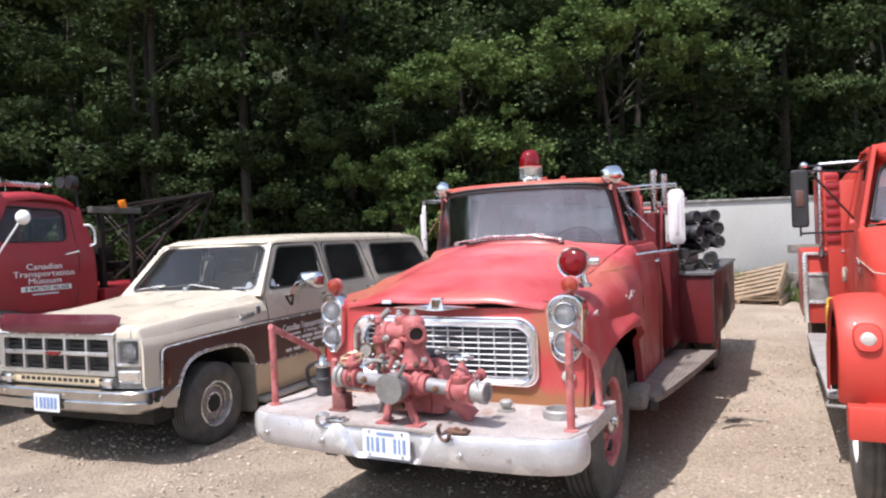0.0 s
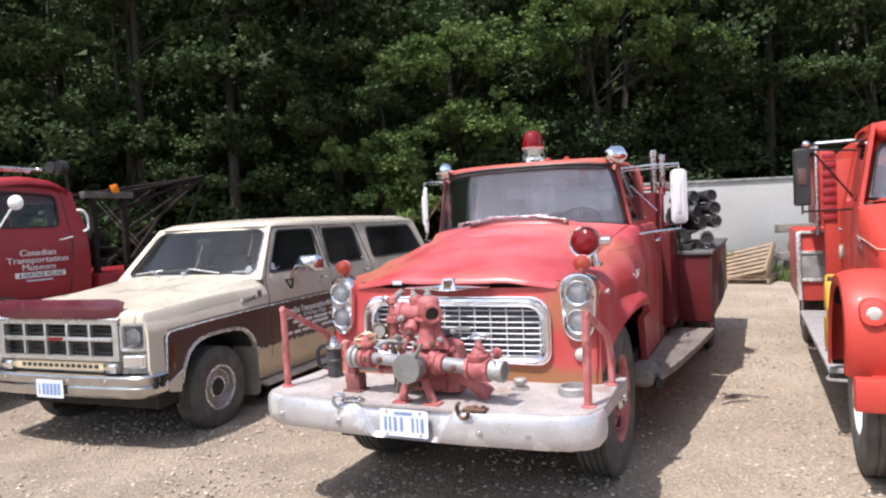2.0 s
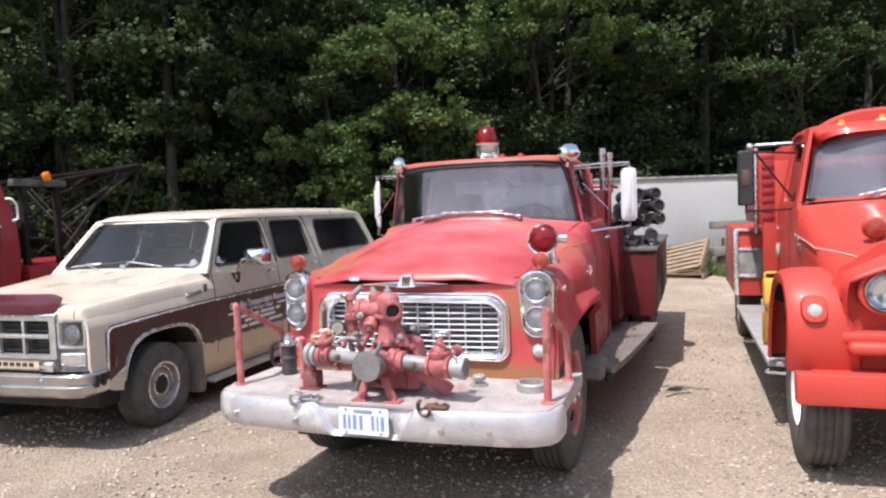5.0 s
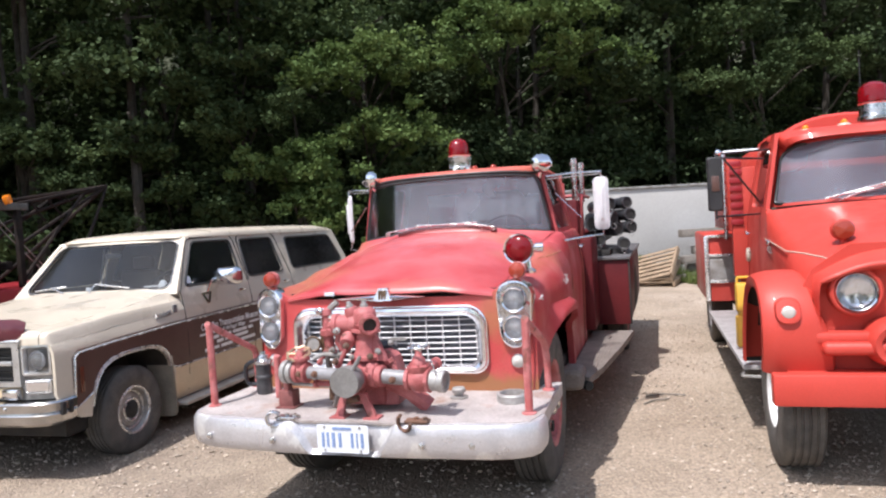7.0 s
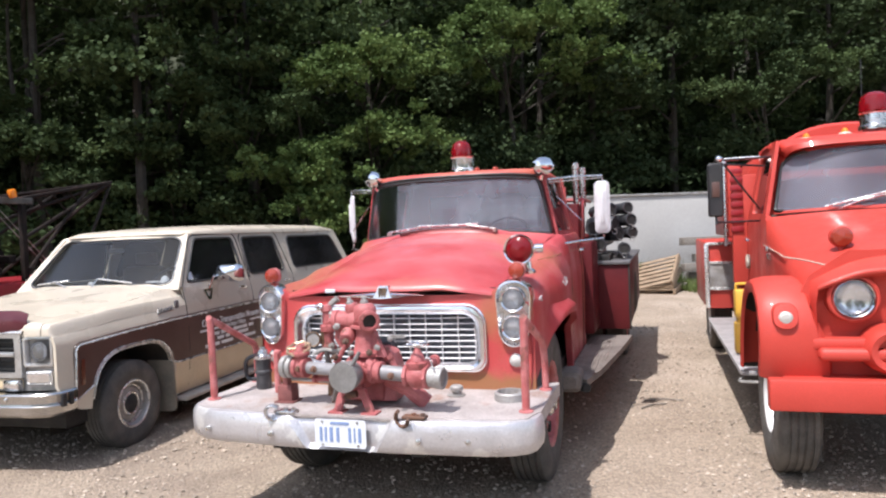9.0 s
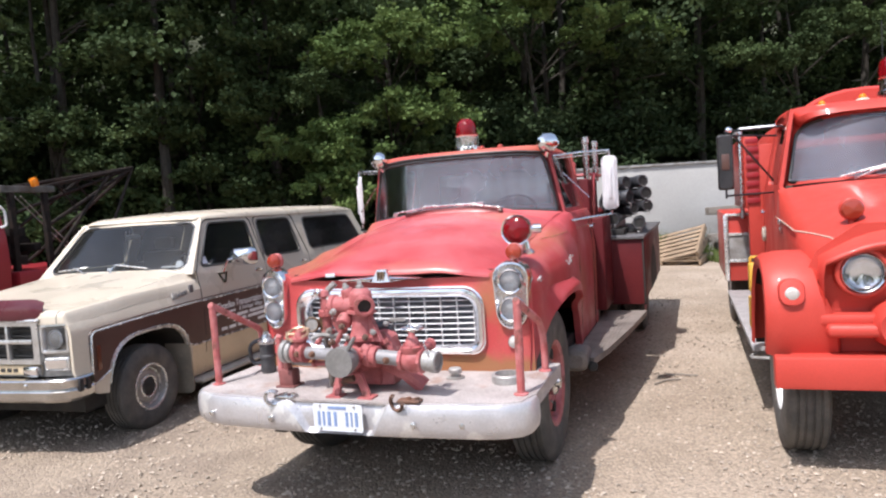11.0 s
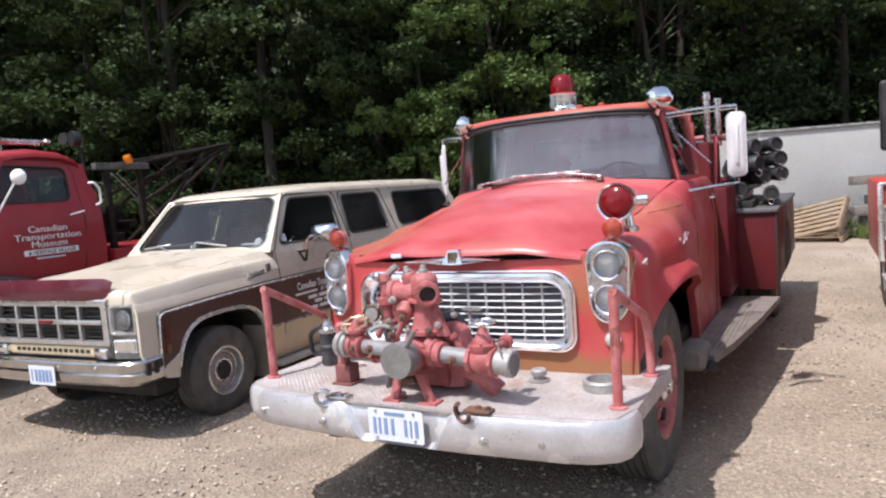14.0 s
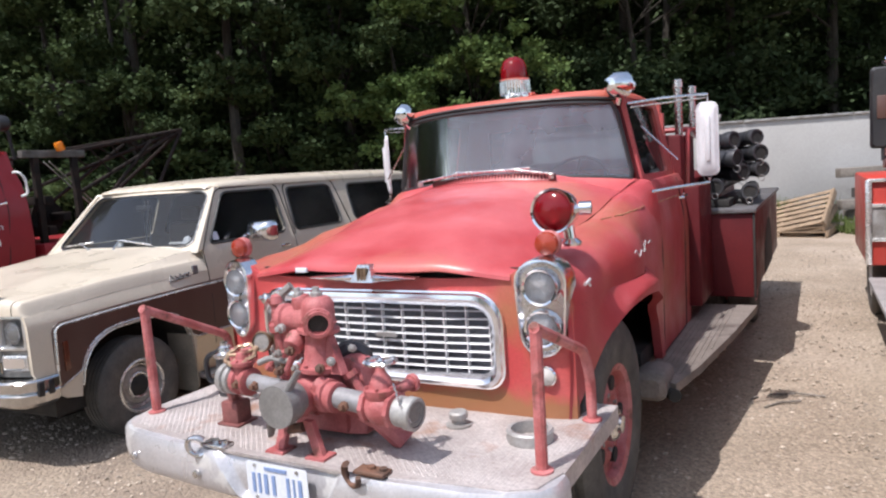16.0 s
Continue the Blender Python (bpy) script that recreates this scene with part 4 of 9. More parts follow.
# headlamp pods
for s in (-1, 1):
    cx = s * 0.835
    bm = B()
    taper = lambda lp: [(cx + (x - cx) * lerp(0.80, 1.03, (z - 0.90) / 0.41), z) for x, z in lp]
    o = taper(rrect(cx - 0.112, cx + 0.112, 0.900, 1.314, 0.108, 8))
    i_ = taper(rrect(cx - 0.088, cx + 0.088, 0.925, 1.290, 0.084, 8))
    yy = lambda x: 0.035 * (abs(x) - 0.735) / 0.2
    loft(bm, [[(x, y - 0.05 + yy(x) * 1.3, z) for x, z in lp] for lp, y in ((o, 0.06), (o, -0.01), (mixl(o, i_, 0.25), -0.04), (mixl(o, i_, 0.6), -0.042), (i_, -0.02), (i_, 0.0))], True, False)
    pod = part("headlamp_bezel", bm, M_GRILLE, ih, "oval chrome twin headlamp bezel")
    bm = B()
    lamp_holes = [[(cx + 0.071 * math.cos(2 * math.pi * k / 20), z + 0.071 * math.sin(2 * math.pi * k / 20)) for k in range(20)] for z in (1.195, 1.025)]
    panel(bm, i_, lamp_holes, lambda a, b: (a, -0.066 + yy(a) * 1.3, b), (0, 0.006, 0))
    part("bezel_plate", bm, M_OLDCHROME, pod, "bright plate round the lamps")
    for z in (1.195, 1.025):
        bm = B()
        lathe(bm, [(0.076, 0.02), (0.078, -0.03), (0.074, -0.045), (0.066, -0.04), (0.062, -0.02)], (cx, -0.035, z), (0, 1, 0), 28, False)
        r = part("headlamp_ring", bm, M_CHROME, pod)
        bm = B()
        lathe(bm, [(0.066, -0.034), (0.05, -0.043), (0.028, -0.048), (0.002, -0.05)], (cx, -0.035, z), (0, 1, 0), 24, False)
        part("headlamp_lens", bm, M_LENS_CLEAR, pod, "clear ribbed headlamp glass")
        bm = B()
        lathe(bm, [(0.066, -0.033), (0.05, -0.027), (0.025, -0.022), (0.002, -0.020)], (cx, -0.035, z), (0, 1, 0), 24, False)
        part("headlamp_reflector", bm, M_PLATING, pod)
    bm = B()
    lathe(bm, [(0.044, 0.0), (0.044, -0.015), (0.038, -0.022)], (cx, -0.035, 0.822), (0, 1, 0), 20, False)
    part("parking_lamp_ring", bm, M_CHROME, ih)
    bm = B()
    lathe(bm, [(0.038, -0.018), (0.02, -0.03), (0.002, -0.033)], (cx, -0.035, 0.822), (0, 1, 0), 20, False)
    part("parking_lamp", bm, M_LENS_WHITE, ih, "round frosted parking lamp")
    # round signal marker on a stalk
    bm = B()
    z0 = 1.365
    lathe(bm, [(0.046, 0.02), (0.05, 0.0), (0.046, -0.02), (0.02, -0.034), (0.002, -0.037)], (cx + s * 0.015, 0.0, z0), (0, 1, 0), 24)
    mk = part("signal_marker", bm, M_LENS_DULL, ih, "round faded orange signal lamp")
    bm = B()
    lathe(bm, [(0.052, 0.035), (0.053, 0.005), (0.048, 0.0)], (cx + s * 0.015, 0.0, z0), (0, 1, 0), 24)
    tube(bm, [(cx + s * 0.015, 0.02, z0 - 0.03), (cx + s * 0.01, 0.03, z0 - 0.1)], 0.012)
    part("marker_body", bm, M_PINK, mk)

# red warning lamp on the fender
bm = B()
c = Vector((0.855, 0.12, 1.49))
lathe(bm, [(0.085, -0.05), (0.094, -0.055), (0.096, -0.03), (0.09, 0.0), (0.082, 0.05), (0.06, 0.1), (0.03, 0.125), (0.002, 0.13)], c, (0.06, 1, 0), 28, False)
tube(bm, [c + Vector((0.02, 0.06, -0.06)), c + Vector((0.03, 0.06, -0.13))], 0.03, 12)
lathe(bm, [(0.05, 0), (0.055, 0.012), (0.035, 0.03)], c + Vector((0.03, 0.06, -0.155)), (0, 0, 1), 20)
lathe(bm, [(0.03, 0.0), (0.03, 0.05), (0.001, 0.055)], c + Vector((0.08, 0.06, 0.0)), (1, 0.2, 0), 14)
wl = part("warning_lamp", bm, M_CHROME, ih, "chrome fender warning lamp")
bm = B()
lathe(bm, [(0.084, -0.045), (0.07, -0.06), (0.04, -0.072), (0.002, -0.076)], c, (0.06, 1, 0), 28, False)
part("lens", bm, M_LENS_RED, wl, "red glass lens")
bm = B()
lathe(bm, [(0.082, -0.04), (0.06, -0.01), (0.03, 0.01), (0.002, 0.015)], c, (0.06, 1, 0), 24, False)
part("reflector", bm, M_CHROME, wl)

M_GOLD = mat("worn_gold_line", (0.50, 0.33, 0.16), 0.5, 0.2, (0.36, 0.20, 0.10), 14, 0.4, 0.6, 90, 0.1)
# cab
def cab_x(z):
    return curve1(z, ((0.4, 0.955), (1.2, 0.965), (1.5, 0.93), (1.56, 0.90))) if z < 1.56 else lerp(0.875, 0.775, (z - 1.56) / 0.52)


for s in (-1, 1):
    bm = B()
    panel(bm, [(1.66, 0.42), (2.72, 0.42), (2.72, 1.56), (1.66, 1.54)], (), lambda a, b, s=s: (s * cab_x(min(b, 1.559)), a, b), (-s * 0.03, 0, 0), ((1, [0.6, 0.8, 1.0, 1.2, 1.3, 1.38, 1.44, 1.5]),))
    part("cab_side", bm, M_RED, ih, "faded red cab side and door")
    bm = B()
    for y in (1.70, 2.5):
        tube(bm, [(s * (cab_x(z) + 0.001), y, z) for z in (0.46, 0.8, 1.1, 1.3, 1.45, 1.53)], 0.005, 5)
    tube(bm, [(s * (cab_x(0.46) + 0.001), 1.70, 0.46), (s * (cab_x(0.46) + 0.001), 2.5, 0.46)], 0.005, 5)
    part("door_gap", bm, M_DARK, ih)
    bm = B()
    hole = rpoly([(1.70, 1.585), (2.46, 1.585), (2.46, 2.035), (1.665, 2.035)], 0.05)
    panel(bm, [(1.665, 1.54), (2.72, 1.56), (2.68, 2.09), (1.63, 2.09)], (hole,), lambda a, b, s=s: (s * cab_x(max(b, 1.561)), a, b), (-s * 0.035, 0, 0))
    part("window_frame", bm, M_RED, ih)
    bm = B()
    panel(bm, hole, (), lambda a, b, s=s: (s * (cab_x(max(b, 1.561)) - 0.02), a, b), (-s * 0.004, 0, 0))
    part("side_window", bm, M_TINT, ih, "dark side window glass").visible_shadow = False
    bm = B()
    tube(bm, bend([(s * 0.97, 2.28, 1.40), (s * 1.0, 2.29, 1.40), (s * 1.0, 2.42, 1.41), (s * 0.97, 2.43, 1.41)], 0.015), 0.011, 8)
    part("door_handle", bm, M_CHROME, ih, "chrome door handle")
    dashes = [[fender_at(s, y, 1.385 + 0.03 * (y - 0.8), 0.002) for y in (y0, y0 + 0.05, y0 + 0.10)] for y0 in (0.82, 0.95, 1.08, 1.21, 1.34)]
    dashes += [[(s * (cab_x(1.408) + 0.002), y, 1.408) for y in (y0, y0 + 0.22)] for y0 in (1.73, 1.99, 2.25)]
    for d in dashes:
        bm = B()
        tube(bm, d, 0.0032, 5)
        part("side_moulding", bm, M_GOLD, ih, "thin worn gold line along the side")
    bm = B()
    n = 26
    tube(bm, [fender_at(s, 0.74 + 0.60 * i / n, 1.214 + (0.018 if i in (1, 2, 20) else 0.007) * (1 if i % 4 < 2 else -1), 0.010) for i in range(n + 1)], 0.0026, 5)
    part("fender_badge", bm, M_PLATING, ih, "small chrome script badge")
    bm = B()
    tube(bm, [fender_at(s, y, z) for y, z in ((0.12, 1.175), (0.15, 1.18), (0.185, 1.187))], 0.007, 6)
    tube(bm, [fender_at(s, y, z) for y, z in ((0.15, 1.18), (0.165, 1.162))], 0.006, 6)
    part("fender_emblem", bm, M_PLATING, ih, "small chrome emblem behind the headlamps")

# roof
bm = B()
rows = []
for y, w, zt, dz in ((1.422, 0.735, 2.088, 0.012), (1.43, 0.75, 2.10, 0.03), (1.48, 0.765, 2.12, 0.045), (1.7, 0.785, 2.135, 0.06), (2.1, 0.79, 2.14, 0.06), (2.5, 0.78, 2.13, 0.06), (2.66, 0.76, 2.10, 0.05), (2.74, 0.74, 2.06, 0.02)):
    row = []
    for i in range(-12, 13):
        t = i / 12
        a = abs(t)
        row.append((w * math.copysign(math.sin(min(1, a) * math.pi / 2) ** 0.75, t), y + 0.17 * math.sin(min(1, a) * math.pi / 2) ** 1.95 * (1 if y < 1.45 else 0.75 if y < 1.5 else 0), zt - (0.075 if 1.4 < y < 2.7 else 0.05) * a ** 3.5))
    rows.append(row)
loft(bm, rows, False)
part("roof", bm, mat("orange_faded_paint", (0.42, 0.10, 0.066), 0.5, 0, (0.40, 0.058, 0.052), 3, 0.4, 0.65, 90, 0.08), ih, "faded orange-red cab roof")
bm = B()
tube(bm, [(x, 1.425 + 0.17 * (abs(x) / 0.76) ** 2.6, 2.082 - 0.03 * (abs(x) / 0.76) ** 3) for x in [-0.75 + 1.5 * i / 16 for i in range(17)]], 0.010, 8)
part("drip_rail", bm, M_BLACK, ih)


def ws(u, v):
    """The bowed windscreen: u across -1..1, v up 0..1."""
    a = abs(u)
    x = u * lerp(0.845, 0.745, v)
    y = lerp(1.40, 1.43, v) + (0.22 - 0.05 * v) * a ** 2.6
    z = lerp(1.60 - 0.055 * a ** 2.5, 2.072 - 0.03 * a ** 3, v)
    return (x, y, z)


loop = [(-0.97 + 1.94 * i / 20, 0.03) for i in range(21)] + [(0.985, 0.12), (0.985, 0.85)] + [(0.96 - 1.92 * i / 20, 0.97) for i in range(21)] + [(-0.985, 0.85), (-0.985, 0.12)]
bm = B()
rows = [[ws(-0.985 + 1.97 * i / 24, v) for i in range(25)] for v in (0.03, 0.25, 0.5, 0.75, 0.97)]
loft(bm, rows, False)
# film is dust with the bluish sky reflection put into its colour
m_ws = thin_glass("windscreen_glass", (0.50, 0.53, 0.58), 0.12, 0.34, (0.34, 0.35, 0.42), 1.6, 1.1, 0.75)
part("windscreen", bm, m_ws, ih, "bowed windscreen glass, dust and sky haze in its film").visible_shadow = False
bm = B()
tube(bm, [ws(u, v) for u, v in loop], 0.014, 7, True)
part("windscreen_seal", bm, M_BLACK, ih, "black rubber windscreen seal")
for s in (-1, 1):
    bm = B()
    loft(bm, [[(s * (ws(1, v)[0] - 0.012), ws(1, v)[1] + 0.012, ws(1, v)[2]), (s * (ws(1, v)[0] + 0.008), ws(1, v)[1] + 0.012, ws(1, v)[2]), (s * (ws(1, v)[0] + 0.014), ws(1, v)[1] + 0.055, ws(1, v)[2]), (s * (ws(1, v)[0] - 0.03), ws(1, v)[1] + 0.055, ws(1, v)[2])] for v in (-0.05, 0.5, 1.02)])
    part("windscreen_post", bm, M_LOCK, ih, "dark red windscreen post")
bm = B()
rows = []
for y, dz in ((1.40, 0.0), (1.47, 0.0), (1.56, -0.02), (1.66, -0.06)):
    rows.append([(0.86 * u, y, hood_c(1.45) - 0.115 * abs(u) ** 2.6 + dz - 0.06) for u in [i / 10 for i in range(-10, 11)]])
loft(bm, rows, False)
part("cowl", bm, M_RED, ih)
bm = B()
us = [i / 14 for i in range(-14, 15)]
foot = [(hood_w(1.42) * u, 1.42, hood_e(1.42) + (hood_c(1.42) - hood_e(1.42)) * (1 - abs(u) ** 2.6) - 0.003) for u in us]
head = [(ws(u, 0.035)[0] * 1.01, ws(u, 0.035)[1] - 0.002, ws(u, 0.035)[2]) for u in us]
loft(bm, [foot, [tuple(lerp(p, q, 0.5) + (0.006 if k == 2 else 0) for k, (p, q) in enumerate(zip(a, b))) for a, b in zip(foot, head)], head], False)
part("cowl_top", bm, M_RED, ih, "faded red cowl below the windscreen")
for s in (-1, 1):
    bm = B()
    fore = ((0.70, 1.41, 1.517), (0.745, 1.41, 1.502), (0.784, 1.41, 1.488), (0.84, 1.41, 1.470), (0.89, 1.41, 1.424), (0.929, 1.41, 1.345), (0.954, 1.41, 1.20))
    aft = ((0.765, 1.575, 1.556), (0.815, 1.61, 1.553), (0.865, 1.65, 1.558), (0.908, 1.672, 1.549), (0.938, 1.69, 1.497), (0.957, 1.69, 1.38), (0.968, 1.69, 1.20))
    loft(bm, [[(s * lerp(p[0], q[0], k), lerp(p[1], q[1], k), lerp(p[2], q[2], k) + 0.004 * math.sin(k * math.pi)) for p, q in zip(fore, aft)] for k in (0, 0.25, 0.5, 0.75, 1)], False)
    part("cowl_corner", bm, M_RED, ih)
# wipers
for s, x0, x1 in ((-1, -0.52, 0.02), (1, 0.40, -0.05)):
    bm = B()
    tube(bm, [(x0, 1.345, 1.63), (lerp(x0, x1, 0.35), 1.35, 1.655), (x1, 1.35, 1.67)], 0.006, 6)
    tube(bm, [(lerp(x0, x1, 0.2), 1.352, 1.638), (lerp(x0, x1, 0.5), 1.348, 1.666), (lerp(x0, x1, 1.45), 1.352, 1.674)], 0.007, 6)
    lathe(bm, [(0.022, 0.0), (0.018, 0.03), (0.002, 0.034)], (x0, 1.35, 1.605), (0, -0.3, 1), 12)
    part("wiper", bm, M_OLDCHROME, ih, "chrome windscreen wiper")
# cab inside
bm = B()
box(bm, -0.8, 0.8, 2.60, 2.66, 0.6, 1.62)
box(bm, -0.8, 0.8, 2.60, 2.66, 1.98, 2.08)
for s in (-1, 1):
    box(bm, s * 0.7 - 0.12, s * 0.7 + 0.12, 2.60, 2.66, 1.6, 2.0)
part("cab_back", bm, M_RED, ih)
bm = B()
box(bm, -0.58, 0.58, 2.62, 2.63, 1.62, 1.98)
part("rear_window", bm, M_GLASS, ih).visible_shadow = False
bm = B()
box(bm, -0.8, 0.8, 2.05, 2.22, 0.9, 1.12, 0.04)
box(bm, -0.8, 0.8, 2.40, 2.55, 1.0, 1.58, 0.05)
part("bench_seat", bm, M_SEAT, ih)
bm = B()
box(bm, -0.82, 0.82, 1.62, 1.82, 1.38, 1.52, 0.04)
part("dashboard", bm, M_INT, ih)
bm = B()
rw = ring((0.36, 1.93, 1.55), (0, -0.75, 0.6), 0.22, 28)
tube(bm, rw, 0.013, 6, True)
tube(bm, [(0.36, 1.93, 1.55), (0.36, 1.7, 1.38)], 0.02, 8)
tube(bm, [rw[3], rw[17]], 0.009, 6)
part("steering_wheel", bm, M_BLACK, ih)

# roof fittings
bm = B()
lathe(bm, [(0.112, -0.01), (0.112, 0.02), (0.098, 0.03), (0.096, 0.12), (0.102, 0.13), (0.09, 0.135)], (0.04, 1.73, 2.135), (0, 0, 1), 32)
bl = part("beacon", bm, M_CHROME, ih, "roof beacon with a fluted chrome base")
bm = B()
for i in range(32):
    a = 2 * math.pi * i / 32
    tube(bm, [(0.04 + 0.099 * math.cos(a), 1.73 + 0.099 * math.sin(a), 2.17), (0.04 + 0.099 * math.cos(a), 1.73 + 0.099 * math.sin(a), 2.25)], 0.005, 5)
part("base_ribs", bm, M_CHROME, bl)
bm = B()
lathe(bm, [(0.088, 0), (0.090, 0.03), (0.086, 0.075), (0.07, 0.115), (0.04, 0.137), (0.002, 0.145)], (0.04, 1.73, 2.27), (0, 0, 1), 32)
part("dome", bm, M_LENS_RED, bl, "red beacon dome")
for x in (0.21, 0.37):
    bm = B()
    ball(bm, (x, 1.60, 2.133 - 0.04 * (x / 0.76) ** 3), 0.028, 1, 1.3, 0.9, 14, 8)
    part("clearance_lamp", bm, M_LENS_DULL, ih, "small orange roof clearance lamp")
for s, x, z in ((1, 0.775, 2.12), (-1, -0.735, 2.10)):
    bm = B()
    lathe(bm, [(0.002, -0.105), (0.04, -0.096), (0.065, -0.062), (0.078, -0.01), (0.082, 0.03), (0.075, 0.042), (0.002, 0.047)], (x, 1.56, z + 0.008), (0.35 * s, 1, 0), 24)
    tube(bm, [(x, 1.57, z - 0.05), (x - s * 0.02, 1.6, z - 0.10)], 0.018, 8)
    lathe(bm, [(0.024, 0), (0.024, 0.05), (0.002, 0.053)], (x + s * 0.04, 1.58, z), (s, 0.3, -0.1), 12)
    part("spot_lamp", bm, M_CHROME, ih, "chrome swivel spot lamp")

# mirrors
for s in (-1, 1):
    bm = B()
    mxo = 1.225 if s > 0 else 1.09
    turn = Matrix.Translation((s * mxo, 1.85, 0)) @ Matrix.Rotation(radians(8 if s > 0 else -58), 4, "Z")
    o = rrect(-0.064, 0.064, 1.55, 1.995, 0.04, 5)
    i_ = rrect(-0.056, 0.056, 1.558, 1.987, 0.035, 5)
    j_ = rrect(-0.045, 0.045, 1.575, 1.97, 0.03, 5)
    loft(bm, [[turn @ Vector((x, y, z)) for x, z in lp] for lp, y in ((o, 0.012), (o, -0.006), (i_, -0.010), (i_, -0.004), (j_, -0.016), (mixl(j_, [(0, 1.77)] * len(j_), 0.35), -0.024))], True)
    mr = part("wing_mirror", bm, M_MIRRORBACK, ih, "tall white-backed wing mirror")
    bm = B()
    box(bm, -0.014, 0.014, -0.036, -0.02, 1.64, 1.91, 0.006, 2, turn)
    part("mirror_rib", bm, M_MIRRORBACK, mr)
    bm = B()
    tube(bm, [(s * 0.80, 1.66, 2.02), (s * 1.0, 1.72, 2.035), (s * (mxo + 0.005), 1.85, 2.04), (s * (mxo + 0.005), 1.85, 1.98)], 0.0085, 7)
    tube(bm, [(s * 0.80, 1.72, 2.0), (s * (mxo - 0.005), 1.86, 2.02)], 0.005, 6)
    tube(bm, [(s * 0.93, 1.62, 1.48), (s * 1.05, 1.72, 1.495), (s * (mxo + 0.005), 1.85, 1.51), (s * (mxo + 0.005), 1.85, 1.54)], 0.0085, 7)
    tube(bm, [(s * 0.86, 1.72, 1.88), (s * 1.06, 1.78, 1.66)], 0.006, 6)
    part("mirror_arm", bm, M_OLDCHROME, mr, "chrome mirror arm")

# wheels and chassis
for s in (-1, 1):
    wheel("wheel", ih, s * 0.84, 0.56, 0.415, 0.515, 0.25, 0.29, M_PINK, M_OLDCHROME, s, holes=5, rim_label="faded red spoked rim",
          cap=[(0.085, 0.05), (0.085, 0.10), (0.07, 0.115), (0.045, 0.12), (0.042, 0.138), (0.002, 0.142)])
    for xx in (1.12, 0.84):
        wheel("wheel", ih, s * xx, 4.95, 0.46, 0.515, 0.25, 0.29, M_PINK, M_OLDCHROME, s, holes=5, rim_label="faded red spoked rim")
bm = B()
for s in (-1, 1):
    box(bm, s * 0.42 - 0.04, s * 0.42 + 0.04, -0.7, 6.6, 0.42, 0.6)
box(bm, -0.75, 0.75, 0.5, 0.62, 0.34, 0.46)
box(bm, -0.9, 0.9, 4.87, 5.03, 0.38, 0.54)
box(bm, -0.4, 0.4, 0.1, 2.4, 0.5, 1.05)
box(bm, -0.9, 0.9, 1.3, 3.3, 0.46, 0.56)
part("chassis", bm, M_DARK, ih, "dark chassis and engine block")

# bumper, deck and rails
bm = B()
plan = [(-1.06, -0.50), (-1.055, -0.58), (-1.02, -0.65), (-0.93, -0.705), (-0.8, -0.735), (-0.55, -0.752), (-0.36, -0.768)]
plan = plan + [(-x, y) for x, y in reversed(plan)]
prof = ((0.03, 0.635), (0.0, 0.630), (-0.012, 0.61), (-0.016, 0.56), (-0.016, 0.52), (-0.008, 0.475), (0.01, 0.452), (0.05, 0.445), (0.05, 0.46))
rings = []
for i, (x, y) in enumerate(plan):
    a, b = plan[max(0, i - 1)], plan[min(len(plan) - 1, i + 1)]
    d = Vector((b[0] - a[0], b[1] - a[1], 0)).normalized()
    nn = Vector((-d.y, d.x, 0))
    rings.append([Vector((x, y, 0)) + nn * o + Vector((0, 0, z)) for o, z in prof])
    if i == 6:
        # pressed-in seat for the plate, narrower towards its foot
        for s, e, dy in ((-1, 0.024, 0), (-1, 0.010, 0.005), (-1, -0.012, 0.036), (-1, -0.026, 0.044), (1, -0.026, 0.044), (1, -0.012, 0.036), (1, 0.010, 0.005), (1, 0.024, 0)):
            rings.append([Vector((s * (lerp(0.205, 0.305, (z - 0.46) / 0.175) + e), -0.772 + o + (dy if 0.455 < z < 0.66 and o < 0.02 else 0), z)) for o, z in prof])
loft(bm, rings, True)
bumper = part("front_bumper", bm, M_ALU, ih, "dented silver-painted steel front bumper")
bm = B()
box(bm, -0.08, 0.09, -0.775, -0.730, 0.50, 0.60, 0.004)
part("plate_bracket", bm, M_ALU, bumper)
for x in (-0.86, -0.42, 0.46, 0.72):
    bm = B()
    lathe(bm, [(0.018, 0.006), (0.016, -0.008), (0.002, -0.012)], (x, -0.79 if abs(x) < 0.6 else -0.75, 0.53), (0, 1, 0), 12)
    part("bumper_bolt", bm, M_OLDCHROME, bumper)
bm = B()
panel(bm, rrect(-0.152, 0.152, 0.472, 0.625, 0.012, 3), (), lambda a, b: (a + 0.006, -0.778, b), (0, 0.003, 0))
pl = part("licence_plate", bm, M_PLATEW, ih, "white licence plate with blue characters")
for x0, x1 in ((-0.122, -0.108), (-0.092, -0.08), (-0.062, -0.044), (-0.022, -0.006), (0.05, 0.064), (0.082, 0.09), (0.108, 0.124)):
    bm = B()
    box(bm, x0 + 0.006, x1 + 0.006, -0.7815, -0.778, 0.503, 0.582)
    part("plate_character", bm, M_BLUE, pl)
bm = B()
box(bm, -0.05, 0.06, -0.7815, -0.778, 0.598, 0.612)
part("plate_heading", bm, M_BLUE, pl)
for x in (-0.1, 0.11):
    for z in (0.485, 0.612):
        bm = B()
        lathe(bm, [(0.007, 0.0), (0.006, -0.006)], (x, -0.778, z), (0, 1, 0), 8)
        part("plate_screw", bm, M_STEEL, pl)

